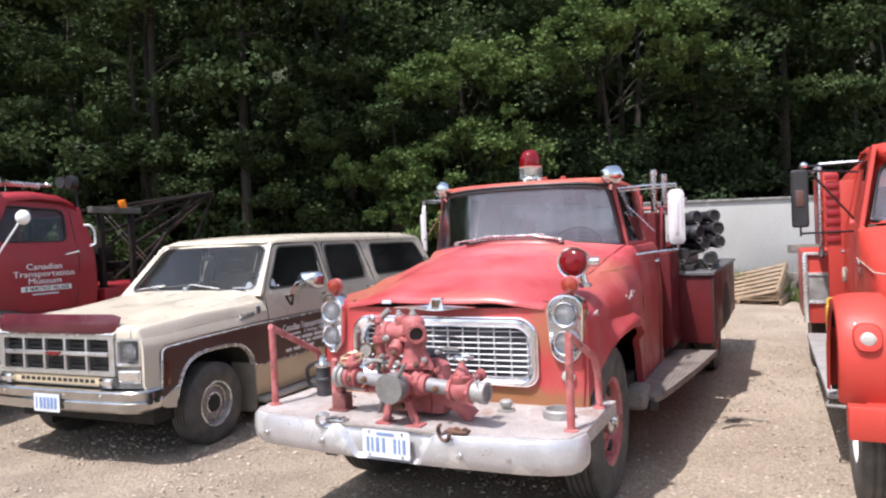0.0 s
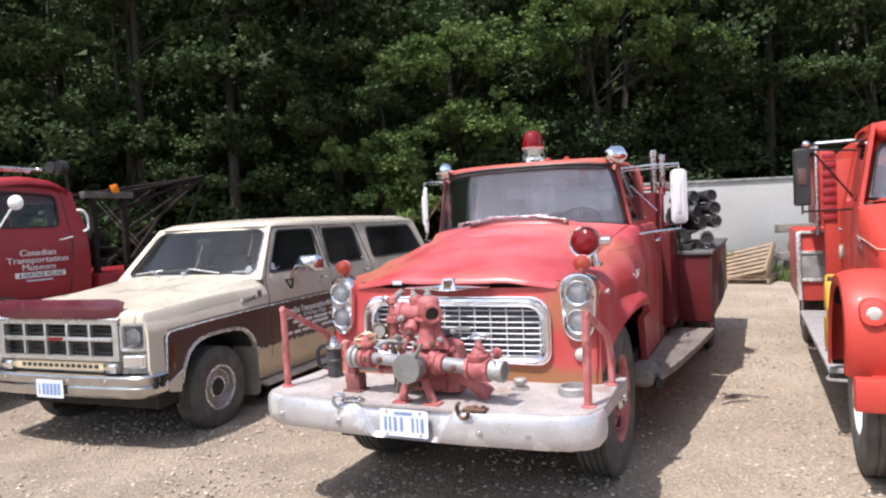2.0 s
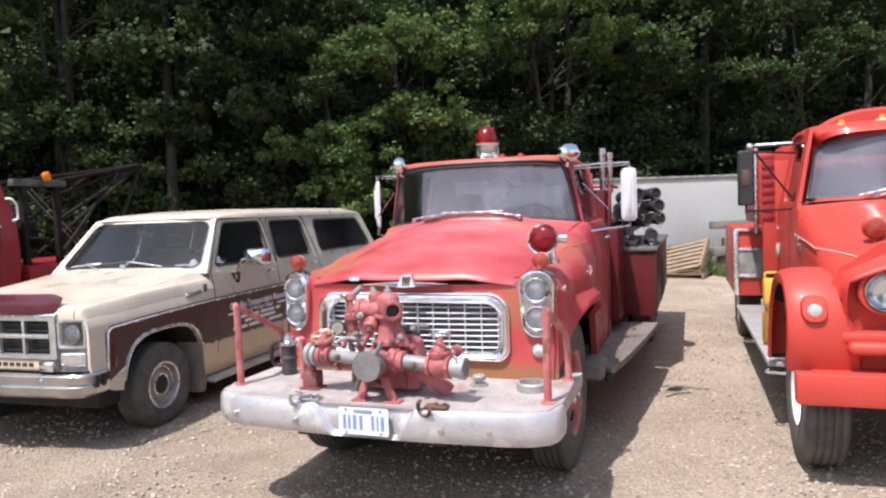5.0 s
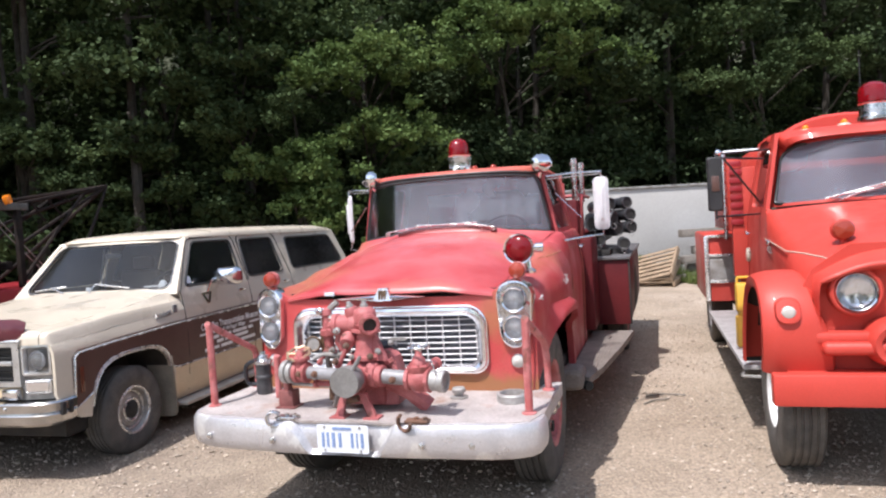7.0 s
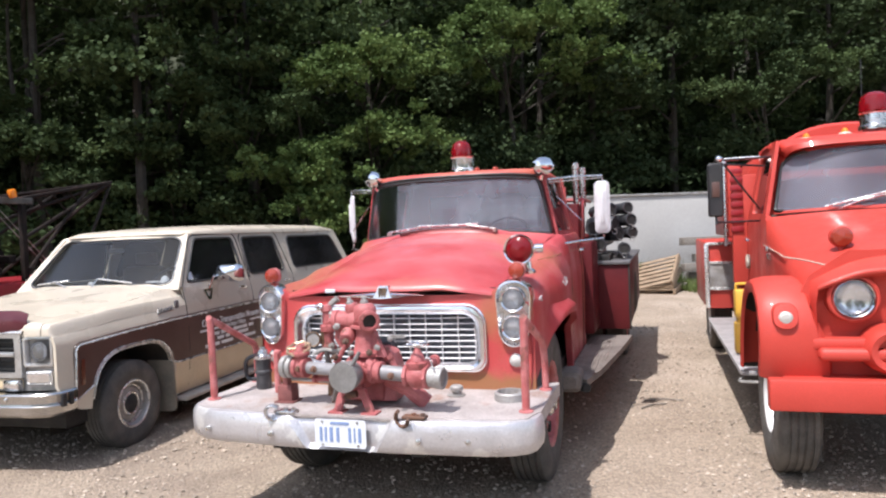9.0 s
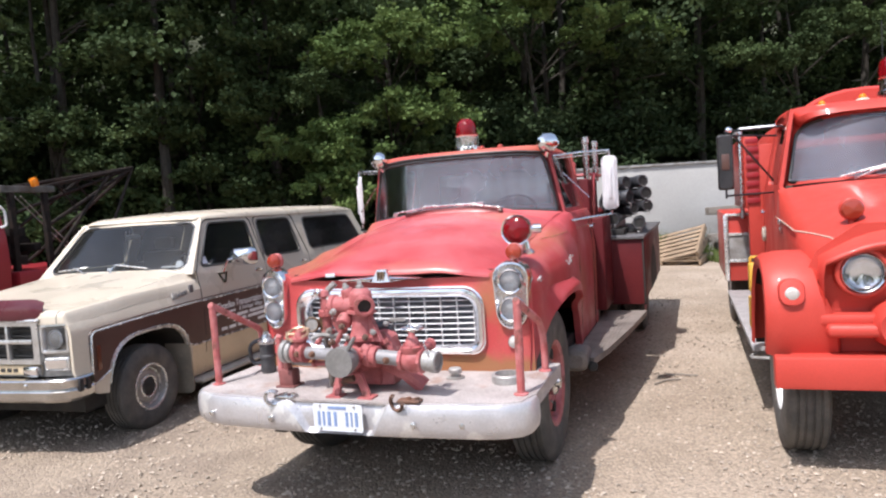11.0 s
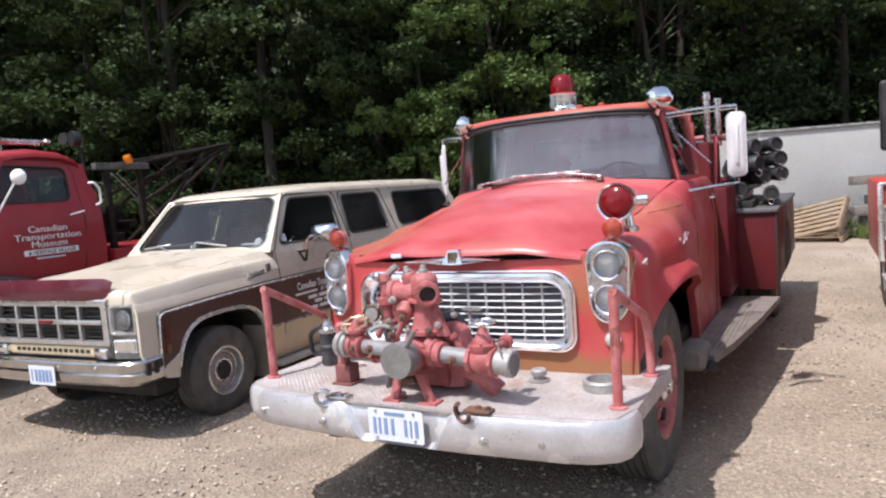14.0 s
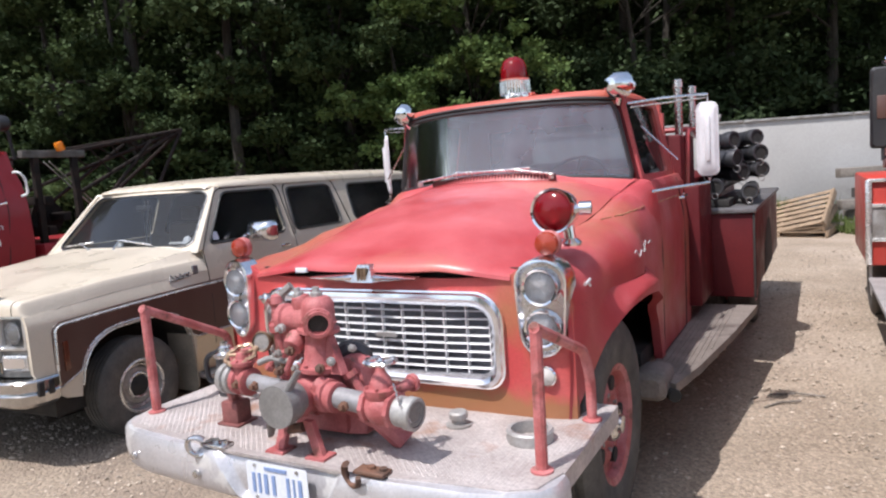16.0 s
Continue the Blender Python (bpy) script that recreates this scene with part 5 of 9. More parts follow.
bm = B()
deck_pts = [(-1.05, 0.02), (-1.05, -0.50), (-1.01, -0.64), (-0.92, -0.69), (-0.3, -0.755), (0.3, -0.755), (0.92, -0.69), (1.01, -0.64), (1.05, -0.50), (1.05, 0.20), (0.96, 0.20), (0.94, 0.02)]
panel(bm, deck_pts, (), lambda a, b: (a, b, 0.638), (0, 0, -0.012))
for s in (-1, 1):
    box(bm, s * 1.05 - 0.006, s * 1.05 + 0.006, -0.50, 0.20 if s > 0 else 0.02, 0.56, 0.637)
deck = part("bumper_deck", bm, M_DECK, ih, "dusty diamond tread-plate deck on the bumper")
pts, fcs = [], []
n = 0
for i in range(140):
    for j in range(50):
        x, y = -1.03 + i * 0.0149, -0.735 + j * 0.0149
        if abs(x) > 0.9 and y < -0.72 + (abs(x) - 0.9) * 1.6:
            continue
        if y < -0.735 + 0.07 * abs(x):
            continue
        a = radians(45 if (i + j) % 2 else -45)
        cx, sx = math.cos(a), math.sin(a)
        k = len(pts)
        for u, v, w in ((-0.0062, 0, 0), (0, -0.0024, 0), (0.0062, 0, 0), (0, 0.0024, 0), (0, 0, 0.0022)):
            pts.append((x + u * cx - v * sx, y + u * sx + v * cx, 0.6385 + w))
        fcs += [(k, k + 1, k + 4), (k + 1, k + 2, k + 4), (k + 2, k + 3, k + 4), (k + 3, k, k + 4)]
me = bpy.data.meshes.new("tread_pattern")
me.from_pydata(pts, [], fcs)
me.materials.append(M_DECK)
ob = new("tread_pattern", me)
ob.parent = deck
ob["kind"] = "stuff"

for s in (-1, 1):
    bm = B()
    tube(bm, [(s * 0.98, -0.515, 0.635), (s * 0.985, -0.515, 1.145)], 0.022, 10)
    lathe(bm, [(0.04, 0.0), (0.04, 0.008), (0.022, 0.012)], (s * 0.98, -0.515, 0.637), (0, 0, 1), 14)
    part("rail_post", bm, M_PINK, ih, "sun-bleached red guard rail post")
    bm = B()
    knee = (s * 1.0, -0.06, 0.945) if s > 0 else (s * 1.0, -0.015, 0.895)
    tube(bm, bend([(s * 0.985, -0.53, 1.145), knee, (s * 1.003, 0.0, 0.82), (s * 1.003, 0.0, 0.635)], 0.05), 0.021, 10)
    lathe(bm, [(0.04, 0.0), (0.04, 0.008), (0.022, 0.012)], (s * 1.003, 0.0, 0.637), (0, 0, 1), 14)
    part("guard_rail", bm, M_PINK, ih, "bent sun-bleached red guard rail")

# tow hooks
for x, lean, rr in ((-0.40, 0.5, 0.036), (0.37, -0.35, 0.038)):
    bm = B()
    arc = [Vector((x, -0.785, 0.648)) + Vector((rr * math.cos(radians(a)), -0.25 * rr * math.sin(radians(a)) + lean * rr * math.cos(radians(a)), rr * 1.15 * math.sin(radians(a)))) for a in (range(40, 301, 20) if x < 0 else range(120, 371, 20))]
    loft(bm, [ring(p, arc[min(i + 1, len(arc) - 1)] - arc[max(i - 1, 0)], 0.017 - 0.0005 * i, 10, (0, 1, 0), 0.0105) for i, p in enumerate(arc)])
    box(bm, x - 0.01, x + 0.12, -0.765, -0.70, 0.638, 0.654, 0.005)
    for dx in (0.05, 0.10):
        lathe(bm, [(0.014, 0), (0.014, 0.014), (0.002, 0.016)], (x + dx, -0.73, 0.652), (0, 0, 1), 6)
    part("tow_hook", bm, M_OLDCHROME if x < 0 else M_RUST, ih, "forged tow hook bolted on the bumper")

# deck fittings
bm = B()
lathe(bm, [(0.088, 0), (0.092, 0.015), (0.088, 0.03), (0.092, 0.042), (0.086, 0.05), (0.072, 0.05), (0.07, 0.0)], (0.84, -0.27, 0.638), (0, 0, 1), 32, False)
part("coupling_ring", bm, M_STEEL, ih, "loose metal hose coupling ring on the deck")
bm = B()
lathe(bm, [(0.055, 0), (0.055, 0.008), (0.028, 0.012), (0.026, 0.03), (0.04, 0.034), (0.04, 0.055), (0.034, 0.062), (0.002, 0.064)], (0.505, -0.22, 0.638), (0, 0, 1), 12)
part("filler_cap", bm, M_STEEL, ih, "small dusty grey filler cap")

# front pump
M_CAPGREY = mat("dull_cap_grey", (0.23, 0.222, 0.215), 0.55, 0.3, (0.18, 0.172, 0.165), 7, 0.4, 0.65, 90, 0.12)
M_WHEELBRASS = mat("dull_brass", (0.42, 0.30, 0.20), 0.45, 0.6, (0.30, 0.19, 0.13), 14, 0.4, 0.6, 90, 0.12)
M_HOSECAP = mat("dark_coupling_metal", (0.045, 0.045, 0.05), 0.45, 0.4, (0.08, 0.08, 0.085), 12, 0.4, 0.65, 80, 0.1)
def flange(bm, c, axis, r, t, n=20):
    lathe(bm, [(r * 0.9, 0), (r, t * 0.15), (r, t * 0.85), (r * 0.9, t)], c, axis, n)


pump = new("front_pump")
pump.parent = ih
tagged(pump, "sun-bleached red cast iron fire pump with grey pipes")
P = lambda name, bm, m, label="", parent=None: part(name, bm, m, parent or pump, label)


def bolts(bm, c, axis, r, n, br=0.008, h=0.012, ph=0.0):
    for p in ring(c, axis, r, n):
        lathe(bm, [(br, 0), (br, h), (0.001, h * 1.1)], p, axis, 6)


# casting that carries the suction cap
bm = B()
lathe(bm, [(0.055, 0), (0.075, 0.01), (0.075, 0.05), (0.062, 0.06), (0.075, 0.1), (0.10, 0.14), (0.108, 0.2), (0.095, 0.27), (0.05, 0.3)], (0.035, -0.70, 0.848), (0, 1, 0), 26)
lathe(bm, [(0.08, 0), (0.062, 0.05), (0.055, 0.12), (0.06, 0.18), (0.075, 0.2)], (0.065, -0.54, 0.93), (0.05, 0.05, 1), 18)
loft(bm, [[(0.10 + dx, -0.55 + dy, 0.93) for dx, dy in ((0, -0.02), (0.10, -0.02), (0.10, 0.02), (0, 0.02))], [(0.09 + dx, -0.53 + dy, 1.10) for dx, dy in ((0, -0.02), (0.03, -0.02), (0.03, 0.02), (0, 0.02))]])
flange(bm, (0.06, -0.54, 0.935), (0.05, 0.05, 1), 0.092, 0.022)
flange(bm, (0.07, -0.53, 1.085), (0.05, 0.05, 1), 0.085, 0.02)
bolts(bm, (0.06, -0.54, 0.955), (0.05, 0.05, 1), 0.078, 8)
bolts(bm, (0.035, -0.59, 0.848), (0, -1, 0), 0.088, 10)
P("volute", bm, M_PUMP, "red cast pump volute")
bm = B()
loft(bm, [[(0.13 + dx, -0.42 + dy, z) for dx, dy in ((0, -0.08), (w, -0.05), (w, 0.06), (0, 0.08))] for z, w in ((0.66, 0.09), (0.82, 0.11), (0.93, 0.08), (0.97, 0.03))])
box(bm, -0.12, 0.16, -0.52, -0.30, 0.66, 0.80, 0.03)
tube(bm, [(0.18, -0.5, 0.80), (0.30, -0.48, 0.74), (0.40, -0.46, 0.65)], 0.05, 10)
P("gear_housing", bm, M_PUMP, "red gear housing behind the pump")
bm = B()
lathe(bm, [(0.083, 0.0), (0.083, 0.05), (0.078, 0.056), (0.076, 0.10), (0.07, 0.11)], (0.035, -0.775, 0.853), (0, 1, 0), 36)
cap = P("suction_cap", bm, M_CAPGREY, "round grey suction cap")
for a, b in (((0.075, -0.75, 0.905), (0.115, -0.72, 0.985)), ((-0.012, -0.75, 0.79), (-0.055, -0.72, 0.715))):
    bm = B()
    loft(bm, [ring(a, Vector(b) - Vector(a), 0.028, 8, (0, 1, 0), 0.012), ring(b, Vector(b) - Vector(a), 0.016, 8, (0, 1, 0), 0.01)])
    part("cap_lug", bm, M_CAPGREY, cap)
# outlet arm with the gate valve
bm = B()
tube(bm, [(0.175, -0.60, 0.852), (0.36, -0.61, 0.842)], 0.041, 18)
P("suction_pipe", bm, M_GREYPAINT, "grey painted pipe")
bm = B()
tube(bm, [(0.06, -0.58, 0.855), (0.19, -0.60, 0.851)], 0.056, 14)
flange(bm, (0.125, -0.59, 0.853), (1, -0.1, -0.04), 0.07, 0.03, 8)
flange(bm, (0.175, -0.60, 0.851), (1, -0.08, -0.04), 0.06, 0.022)
tube(bm, [(0.10, -0.60, 0.90), (0.16, -0.60, 0.86)], 0.04, 10)
P("pipe_tee", bm, M_PUMP, "red pipe tee")
bm = B()
flange(bm, (0.335, -0.61, 0.842), (1, -0.08, -0.04), 0.066, 0.026, 8)
lathe(bm, [(0.05, 0), (0.066, 0.03), (0.07, 0.06), (0.062, 0.09), (0.05, 0.11)], (0.36, -0.612, 0.841), (1, -0.08, -0.04), 18)
lathe(bm, [(0.05, 0), (0.066, 0.035), (0.066, 0.055), (0.045, 0.06), (0.034, 0.095), (0.02, 0.115), (0.016, 0.135)], (0.41, -0.615, 0.86), (0, 0, 1), 14)
bolts(bm, (0.41, -0.615, 0.915), (0, 0, 1), 0.056, 6, 0.007, 0.012)
flange(bm, (0.455, -0.62, 0.838), (1, -0.1, -0.04), 0.07, 0.024, 8)
tube(bm, [(0.42, -0.58, 0.88), (0.46, -0.53, 0.90), (0.47, -0.48, 0.90)], 0.022, 12)
flange(bm, (0.465, -0.50, 0.90), (0.2, 1, 0), 0.034, 0.02)
P("gate_valve", bm, M_PUMP, "red gate valve body")
bm = B()
rw = ring((0.415, -0.615, 1.015), (0, 0, 1), 0.058, 24)
loft(bm, [[(c.x + (p.x - c.x) * 1.0, p.y, p.z) for p in ring(q, Vector((-(q.y - c.y), q.x - c.x, 0)), 0.0068 + 0.0025 * (i % 3 == 0), 6)] for i, q in enumerate(rw) for c in (Vector((0.415, -0.615, 1.01)),)], True, False, True)
for i in range(0, 24, 6):
    tube(bm, [(0.415, -0.615, 1.005), rw[i]], 0.007, 6)
lathe(bm, [(0.014, 0), (0.014, 0.03), (0.009, 0.038)], (0.415, -0.615, 0.99), (0, 0, 1), 10)
P("valve_handwheel", bm, M_OLDCHROME, "silver valve handwheel")
bm = B()
lathe(bm, [(0.05, 0.0), (0.056, 0.008), (0.056, 0.045), (0.061, 0.05), (0.061, 0.082), (0.056, 0.086), (0.047, 0.086), (0.045, 0.02)], (0.478, -0.622, 0.837), (1, -0.1, -0.04), 28, False)
P("outlet_coupling", bm, M_STEEL, "bare metal outlet coupling")
bm = B()
lathe(bm, [(0.047, 0.0), (0.044, 0.004), (0.03, 0.005), (0.028, 0.002), (0.002, 0.003)], (0.556, -0.6295, 0.834), (1, -0.1, -0.04), 24)
P("outlet_plug", bm, M_CAPGREY, "grey disc closing the outlet")
bm = B()
for i in range(11):
    t = i / 10
    c = (0.50 + 0.055 * t, -0.665 - 0.008 * math.sin(t * 3), 0.945 - 0.12 * t - 0.012 * math.sin(t * math.pi))
    tube(bm, ring(c, (0.3 if i % 2 else 1, 0.5, 0.4), 0.0085, 8), 0.0027, 5, True)
P("cap_chain", bm, M_OLDCHROME, "small chain on the coupling")
# inlet arm
bm = B()
tube(bm, [(-0.03, -0.60, 0.855), (-0.30, -0.555, 0.858)], 0.036, 18)
P("suction_pipe", bm, M_GREYPAINT, "grey painted pipe")
bm = B()
lathe(bm, [(0.044, 0), (0.06, 0.008), (0.06, 0.03), (0.046, 0.036), (0.05, 0.06), (0.062, 0.066), (0.062, 0.09), (0.05, 0.095)], (-0.29, -0.557, 0.858), (-1, 0.12, 0), 18)
lathe(bm, [(0.04, 0), (0.042, 0.045), (0.055, 0.05), (0.055, 0.065), (0.03, 0.075), (0.022, 0.1)], (-0.345, -0.55, 0.88), (0, 0, 1), 14)
bolts(bm, (-0.345, -0.55, 0.945), (0, 0, 1), 0.044, 6, 0.006, 0.01)
P("left_valve", bm, M_PUMP, "red inlet valve body")
bm = B()
box(bm, -0.52, -0.42, -0.54, -0.45, 0.64, 0.745, 0.012)
box(bm, -0.535, -0.405, -0.555, -0.435, 0.638, 0.65, 0.004)
tube(bm, [(-0.47, -0.50, 0.74), (-0.47, -0.51, 0.80)], 0.026, 10)
P("pedestal", bm, mat("dusty_dark_red", (0.20, 0.065, 0.06), 0.65, 0, (0.14, 0.05, 0.045), 9, 0.4, 0.6, 90, 0.15, 0.2, 90), "dark red pedestal block")
bm = B()
lathe(bm, [(0.052, 0), (0.066, 0.008), (0.066, 0.03), (0.054, 0.034), (0.054, 0.042), (0.068, 0.047), (0.068, 0.075), (0.054, 0.08), (0.045, 0.08), (0.044, 0.03)], (-0.385, -0.545, 0.858), (-1, 0.12, 0), 26)
P("inlet_coupling", bm, M_STEEL, "dull metal inlet coupling")
bm = B()
lathe(bm, [(0.04, 0.03), (0.047, 0.0), (0.042, -0.012), (0.038, -0.008)], (-0.30, -0.47, 1.01), (-0.2, 1, -0.1), 24, False)
g = P("pressure_gauge", bm, M_BRASS, "round brass pressure gauge")
bm = B()
lathe(bm, [(0.04, -0.004), (0.002, -0.005)], (-0.30, -0.47, 1.01), (-0.2, 1, -0.1), 20)
part("gauge_face", bm, M_STEEL, g)
bm = B()
rw = ring((-0.365, -0.535, 0.965), (0.05, -0.45, 1), 0.066, 40)
hc0 = Vector((-0.365, -0.535, 0.965))
tube(bm, [hc0 + (p - hc0) * (1 + 0.07 * math.cos(i * math.pi / 2.5)) for i, p in enumerate(rw)], 0.0085, 6, True)
for i in range(0, 40, 8):
    tube(bm, [hc0, rw[i]], 0.0075, 6)
lathe(bm, [(0.018, -0.008), (0.018, 0.008), (0.008, 0.016)], hc0, (0.05, -0.45, 1), 10)
tube(bm, [hc0, (-0.36, -0.50, 0.94)], 0.011, 8)
P("valve_handwheel", bm, M_WHEELBRASS, "tarnished brass handwheel")
# discharge head
HEAD = Matrix.Translation((0.065, -0.52, 1.105)) @ Matrix.Scale(0.87, 4) @ Matrix.Translation((-0.085, 0.52, -1.11))
bm = B()
lathe(bm, [(0.05, 0), (0.072, 0.012), (0.072, 0.04), (0.06, 0.05), (0.062, 0.13), (0.07, 0.14), (0.07, 0.2), (0.05, 0.23)], (-0.15, -0.50, 1.135), (1, -0.05, 0.05), 22)
lathe(bm, [(0.07, 0), (0.078, 0.03), (0.076, 0.1), (0.07, 0.12), (0.05, 0.14), (0.002, 0.145)], (0.085, -0.52, 1.11), (0.02, 0, 1), 24)
tube(bm, [(0.09, -0.52, 1.15), (0.15, -0.60, 1.145)], 0.062, 18)
lathe(bm, [(0.064, 0), (0.07, 0.008), (0.07, 0.026), (0.06, 0.03), (0.06, 0.042), (0.046, 0.042), (0.044, 0.0)], (0.14, -0.588, 1.146), (0.6, -0.8, -0.06), 24, False)
bolts(bm, (0.150, -0.600, 1.145), (0.6, -0.8, -0.06), 0.064, 8, 0.007, 0.014)
bolts(bm, (-0.15, -0.50, 1.135), (-1, 0.05, -0.05), 0.06, 8, 0.007, 0.012)
lathe(bm, [(0.045, 0), (0.048, 0.05), (0.04, 0.07), (0.02, 0.08)], (0.0, -0.51, 1.18), (-0.2, -0.1, 1), 14)
lathe(bm, [(0.05, 0), (0.055, 0.03), (0.045, 0.07), (0.03, 0.075)], (-0.02, -0.54, 1.06), (0, -0.8, -0.5), 14)
tube(bm, [(-0.10, -0.50, 1.10), (-0.12, -0.49, 1.02), (-0.07, -0.50, 0.95)], 0.035, 12)
bmesh.ops.transform(bm, matrix=HEAD, verts=bm.verts[:])
P("discharge_head", bm, M_PUMP, "red cast discharge head")
bm = B()
lathe(bm, [(0.046, 0.0), (0.002, 0.002)], (0.150, -0.601, 1.145), (0.6, -0.8, -0.06), 20)
bmesh.ops.transform(bm, matrix=HEAD, verts=bm.verts[:])
P("discharge_mouth", bm, M_DARK)
for c, ax, r in (((0.065, -0.52, 1.225), (0, 0, 1), 0.024), ((-0.02, -0.525, 1.225), (-0.2, -0.1, 1), 0.022), ((-0.06, -0.55, 1.04), (0, -1, -0.3), 0.02), ((0.155, -0.575, 0.985), (0.6, -0.8, 0), 0.018), ((-0.13, -0.55, 0.99), (-0.2, -1, 0), 0.018), ((0.02, -0.62, 0.96), (0, -1, 0.2), 0.016), ((-0.09, -0.56, 1.10), (-0.1, -1, 0.1), 0.02), ((0.20, -0.50, 1.02), (1, -0.4, 0.1), 0.016)):
    bm = B()
    lathe(bm, [(r, 0), (r, r * 0.8), (r * 0.65, r * 0.9), (r * 0.6, r * 1.7), (0.002, r * 1.8)], c, ax, 8)
    P("cock", bm, M_STEEL, "small steel cock")
for pts, r, m, lb in (([(-0.27, -0.53, 0.935), (-0.20, -0.53, 0.965), (-0.12, -0.53, 0.95), (-0.06, -0.55, 0.97)], 0.013, M_STEEL, "thin steel pipe"),
                      ([(-0.20, -0.50, 0.95), (-0.20, -0.48, 0.8), (-0.1, -0.46, 0.70)], 0.012, M_STEEL, "thin steel pipe"),
                      ([(-0.46, -0.49, 0.775), (-0.2, -0.49, 0.765), (0.0, -0.52, 0.775)], 0.011, M_STEEL, "thin steel pipe"),
                      ([(-0.17, -0.46, 1.14), (-0.21, -0.44, 1.20), (-0.15, -0.42, 1.25)], 0.019, M_STEEL, "grey elbow pipe"),
                      ([(0.07, -0.42, 0.96), (0.115, -0.38, 0.985), (0.15, -0.35, 0.95), (0.152, -0.34, 0.64)], 0.042, M_HOSE, "black rubber hose"),
                      ([(-0.25, -0.44, 1.08), (-0.26, -0.42, 0.96), (-0.22, -0.42, 0.86), (-0.24, -0.40, 0.66)], 0.014, M_BRASS, "brass pipe"),
                      ([(0.06, -0.66, 0.74), (-0.06, -0.66, 0.71), (-0.1, -0.58, 0.68)], 0.02, M_RUST, "rusty drain pipe")):
    bm = B()
    tube(bm, bend(pts, 0.04), r, 8)
    P("small_pipe", bm, m, lb)
for x0, x1 in ((-0.02, -0.05), (0.09, 0.15)):
    bm = B()
    loft(bm, [[(x + dx, y + dy, z) for dx, dy in ((-0.022, -0.012), (0.022, -0.012), (0.022, 0.012), (-0.022, 0.012))] for x, y, z in ((x0, -0.66, 0.77), (x1, -0.68, 0.642))])
    box(bm, x1 - 0.045, x1 + 0.045, -0.72, -0.64, 0.638, 0.648)
    P("pump_leg", bm, M_PUMP, "red pump support leg")

# relief valve stack and strainer box beside the head
bm = B()
lathe(bm, [(0.03, 0), (0.042, 0.01), (0.042, 0.04), (0.028, 0.05), (0.03, 0.12), (0.046, 0.13), (0.046, 0.16), (0.03, 0.17), (0.026, 0.24), (0.036, 0.25), (0.03, 0.28), (0.002, 0.29)], (-0.20, -0.45, 0.93), (-0.05, 0, 1), 16)
bolts(bm, (-0.207, -0.45, 1.09), (-0.05, 0, 1), 0.04, 6, 0.006, 0.012)
tube(bm, [(-0.20, -0.45, 1.12), (-0.12, -0.47, 1.13)], 0.024, 10)
P("relief_valve", bm, M_PUMP, "red relief valve stack")
bm = B()
lathe(bm, [(0.018, 0), (0.023, 0.006), (0.023, 0.024), (0.012, 0.03), (0.01, 0.045), (0.002, 0.048)], (-0.235, -0.47, 1.20), (-0.3, -1, 0.3), 14)
P("valve_cap", bm, M_OLDCHROME, "small silver valve cap")
bm = B()
lathe(bm, [(0.034, 0), (0.042, 0.008), (0.042, 0.03), (0.03, 0.036), (0.024, 0.06)], (-0.36, -0.50, 0.925), (-0.05, -0.1, 1), 16)
bolts(bm, (-0.36, -0.50, 0.955), (-0.05, -0.1, 1), 0.034, 6, 0.005, 0.01)
P("valve_bonnet", bm, M_PUMP, "red valve bonnet under the handwheel")
for a, b, r, m in (((-0.26, -0.48, 0.90), (-0.20, -0.46, 1.0), 0.012, M_PUMP), ((-0.10, -0.56, 0.90), (-0.02, -0.58, 1.02), 0.014, M_PUMP), ((-0.28, -0.50, 0.78), (-0.05, -0.56, 0.80), 0.016, M_PUMP), ((-0.16, -0.55, 0.84), (-0.16, -0.50, 0.66), 0.014, M_RUST), ((0.20, -0.52, 0.92), (0.28, -0.50, 0.78), 0.018, M_PUMP), ((-0.40, -0.50, 0.90), (-0.30, -0.46, 0.80), 0.013, M_STEEL)):
    bm = B()
    tube(bm, [a, b], r, 8)
    lathe(bm, [(r * 1.6, -0.01), (r * 1.6, 0.012)], a, Vector(b) - Vector(a), 6)
    lathe(bm, [(r * 1.6, -0.012), (r * 1.6, 0.01)], b, Vector(b) - Vector(a), 6)
    P("linkage_rod", bm, m)
for c, ax in (((-0.10, -0.585, 0.93), (0, -1, 0)), ((0.12, -0.60, 0.96), (0.3, -1, 0.2)), ((-0.23, -0.60, 0.86), (-0.1, -1, 0)), ((0.27, -0.66, 0.845), (0, -1, 0.1)), ((-0.02, -0.60, 1.02), (0, -1, 0.3)), ((-0.33, -0.60, 0.86), (0, -1, 0))):
    bm = B()
    lathe(bm, [(0.02, 0), (0.02, 0.012), (0.012, 0.014), (0.012, 0.03), (0.002, 0.032)], c, ax, 6)
    P("drain_plug", bm, M_RUST, "rusty drain plug")
# lantern-like cylinder at the side of the deck
bm = B()
lathe(bm, [(0.045, 0), (0.05, 0.01), (0.05, 0.10), (0.056, 0.105), (0.056, 0.12), (0.05, 0.125), (0.05, 0.2), (0.06, 0.205), (0.06, 0.215), (0.035, 0.225), (0.03, 0.25), (0.002, 0.255)], (-0.825, -0.20, 0.638), (0, 0, 1), 24)
ln = part("primer_bottle", bm, M_HOSECAP, ih, "upright dark primer bottle with a steel top on the deck")
bm = B()
lathe(bm, [(0.058, 0.198), (0.063, 0.204), (0.063, 0.218), (0.038, 0.228), (0.034, 0.25), (0.022, 0.258), (0.02, 0.275), (0.002, 0.278)], (-0.825, -0.20, 0.638), (0, 0, 1), 24)
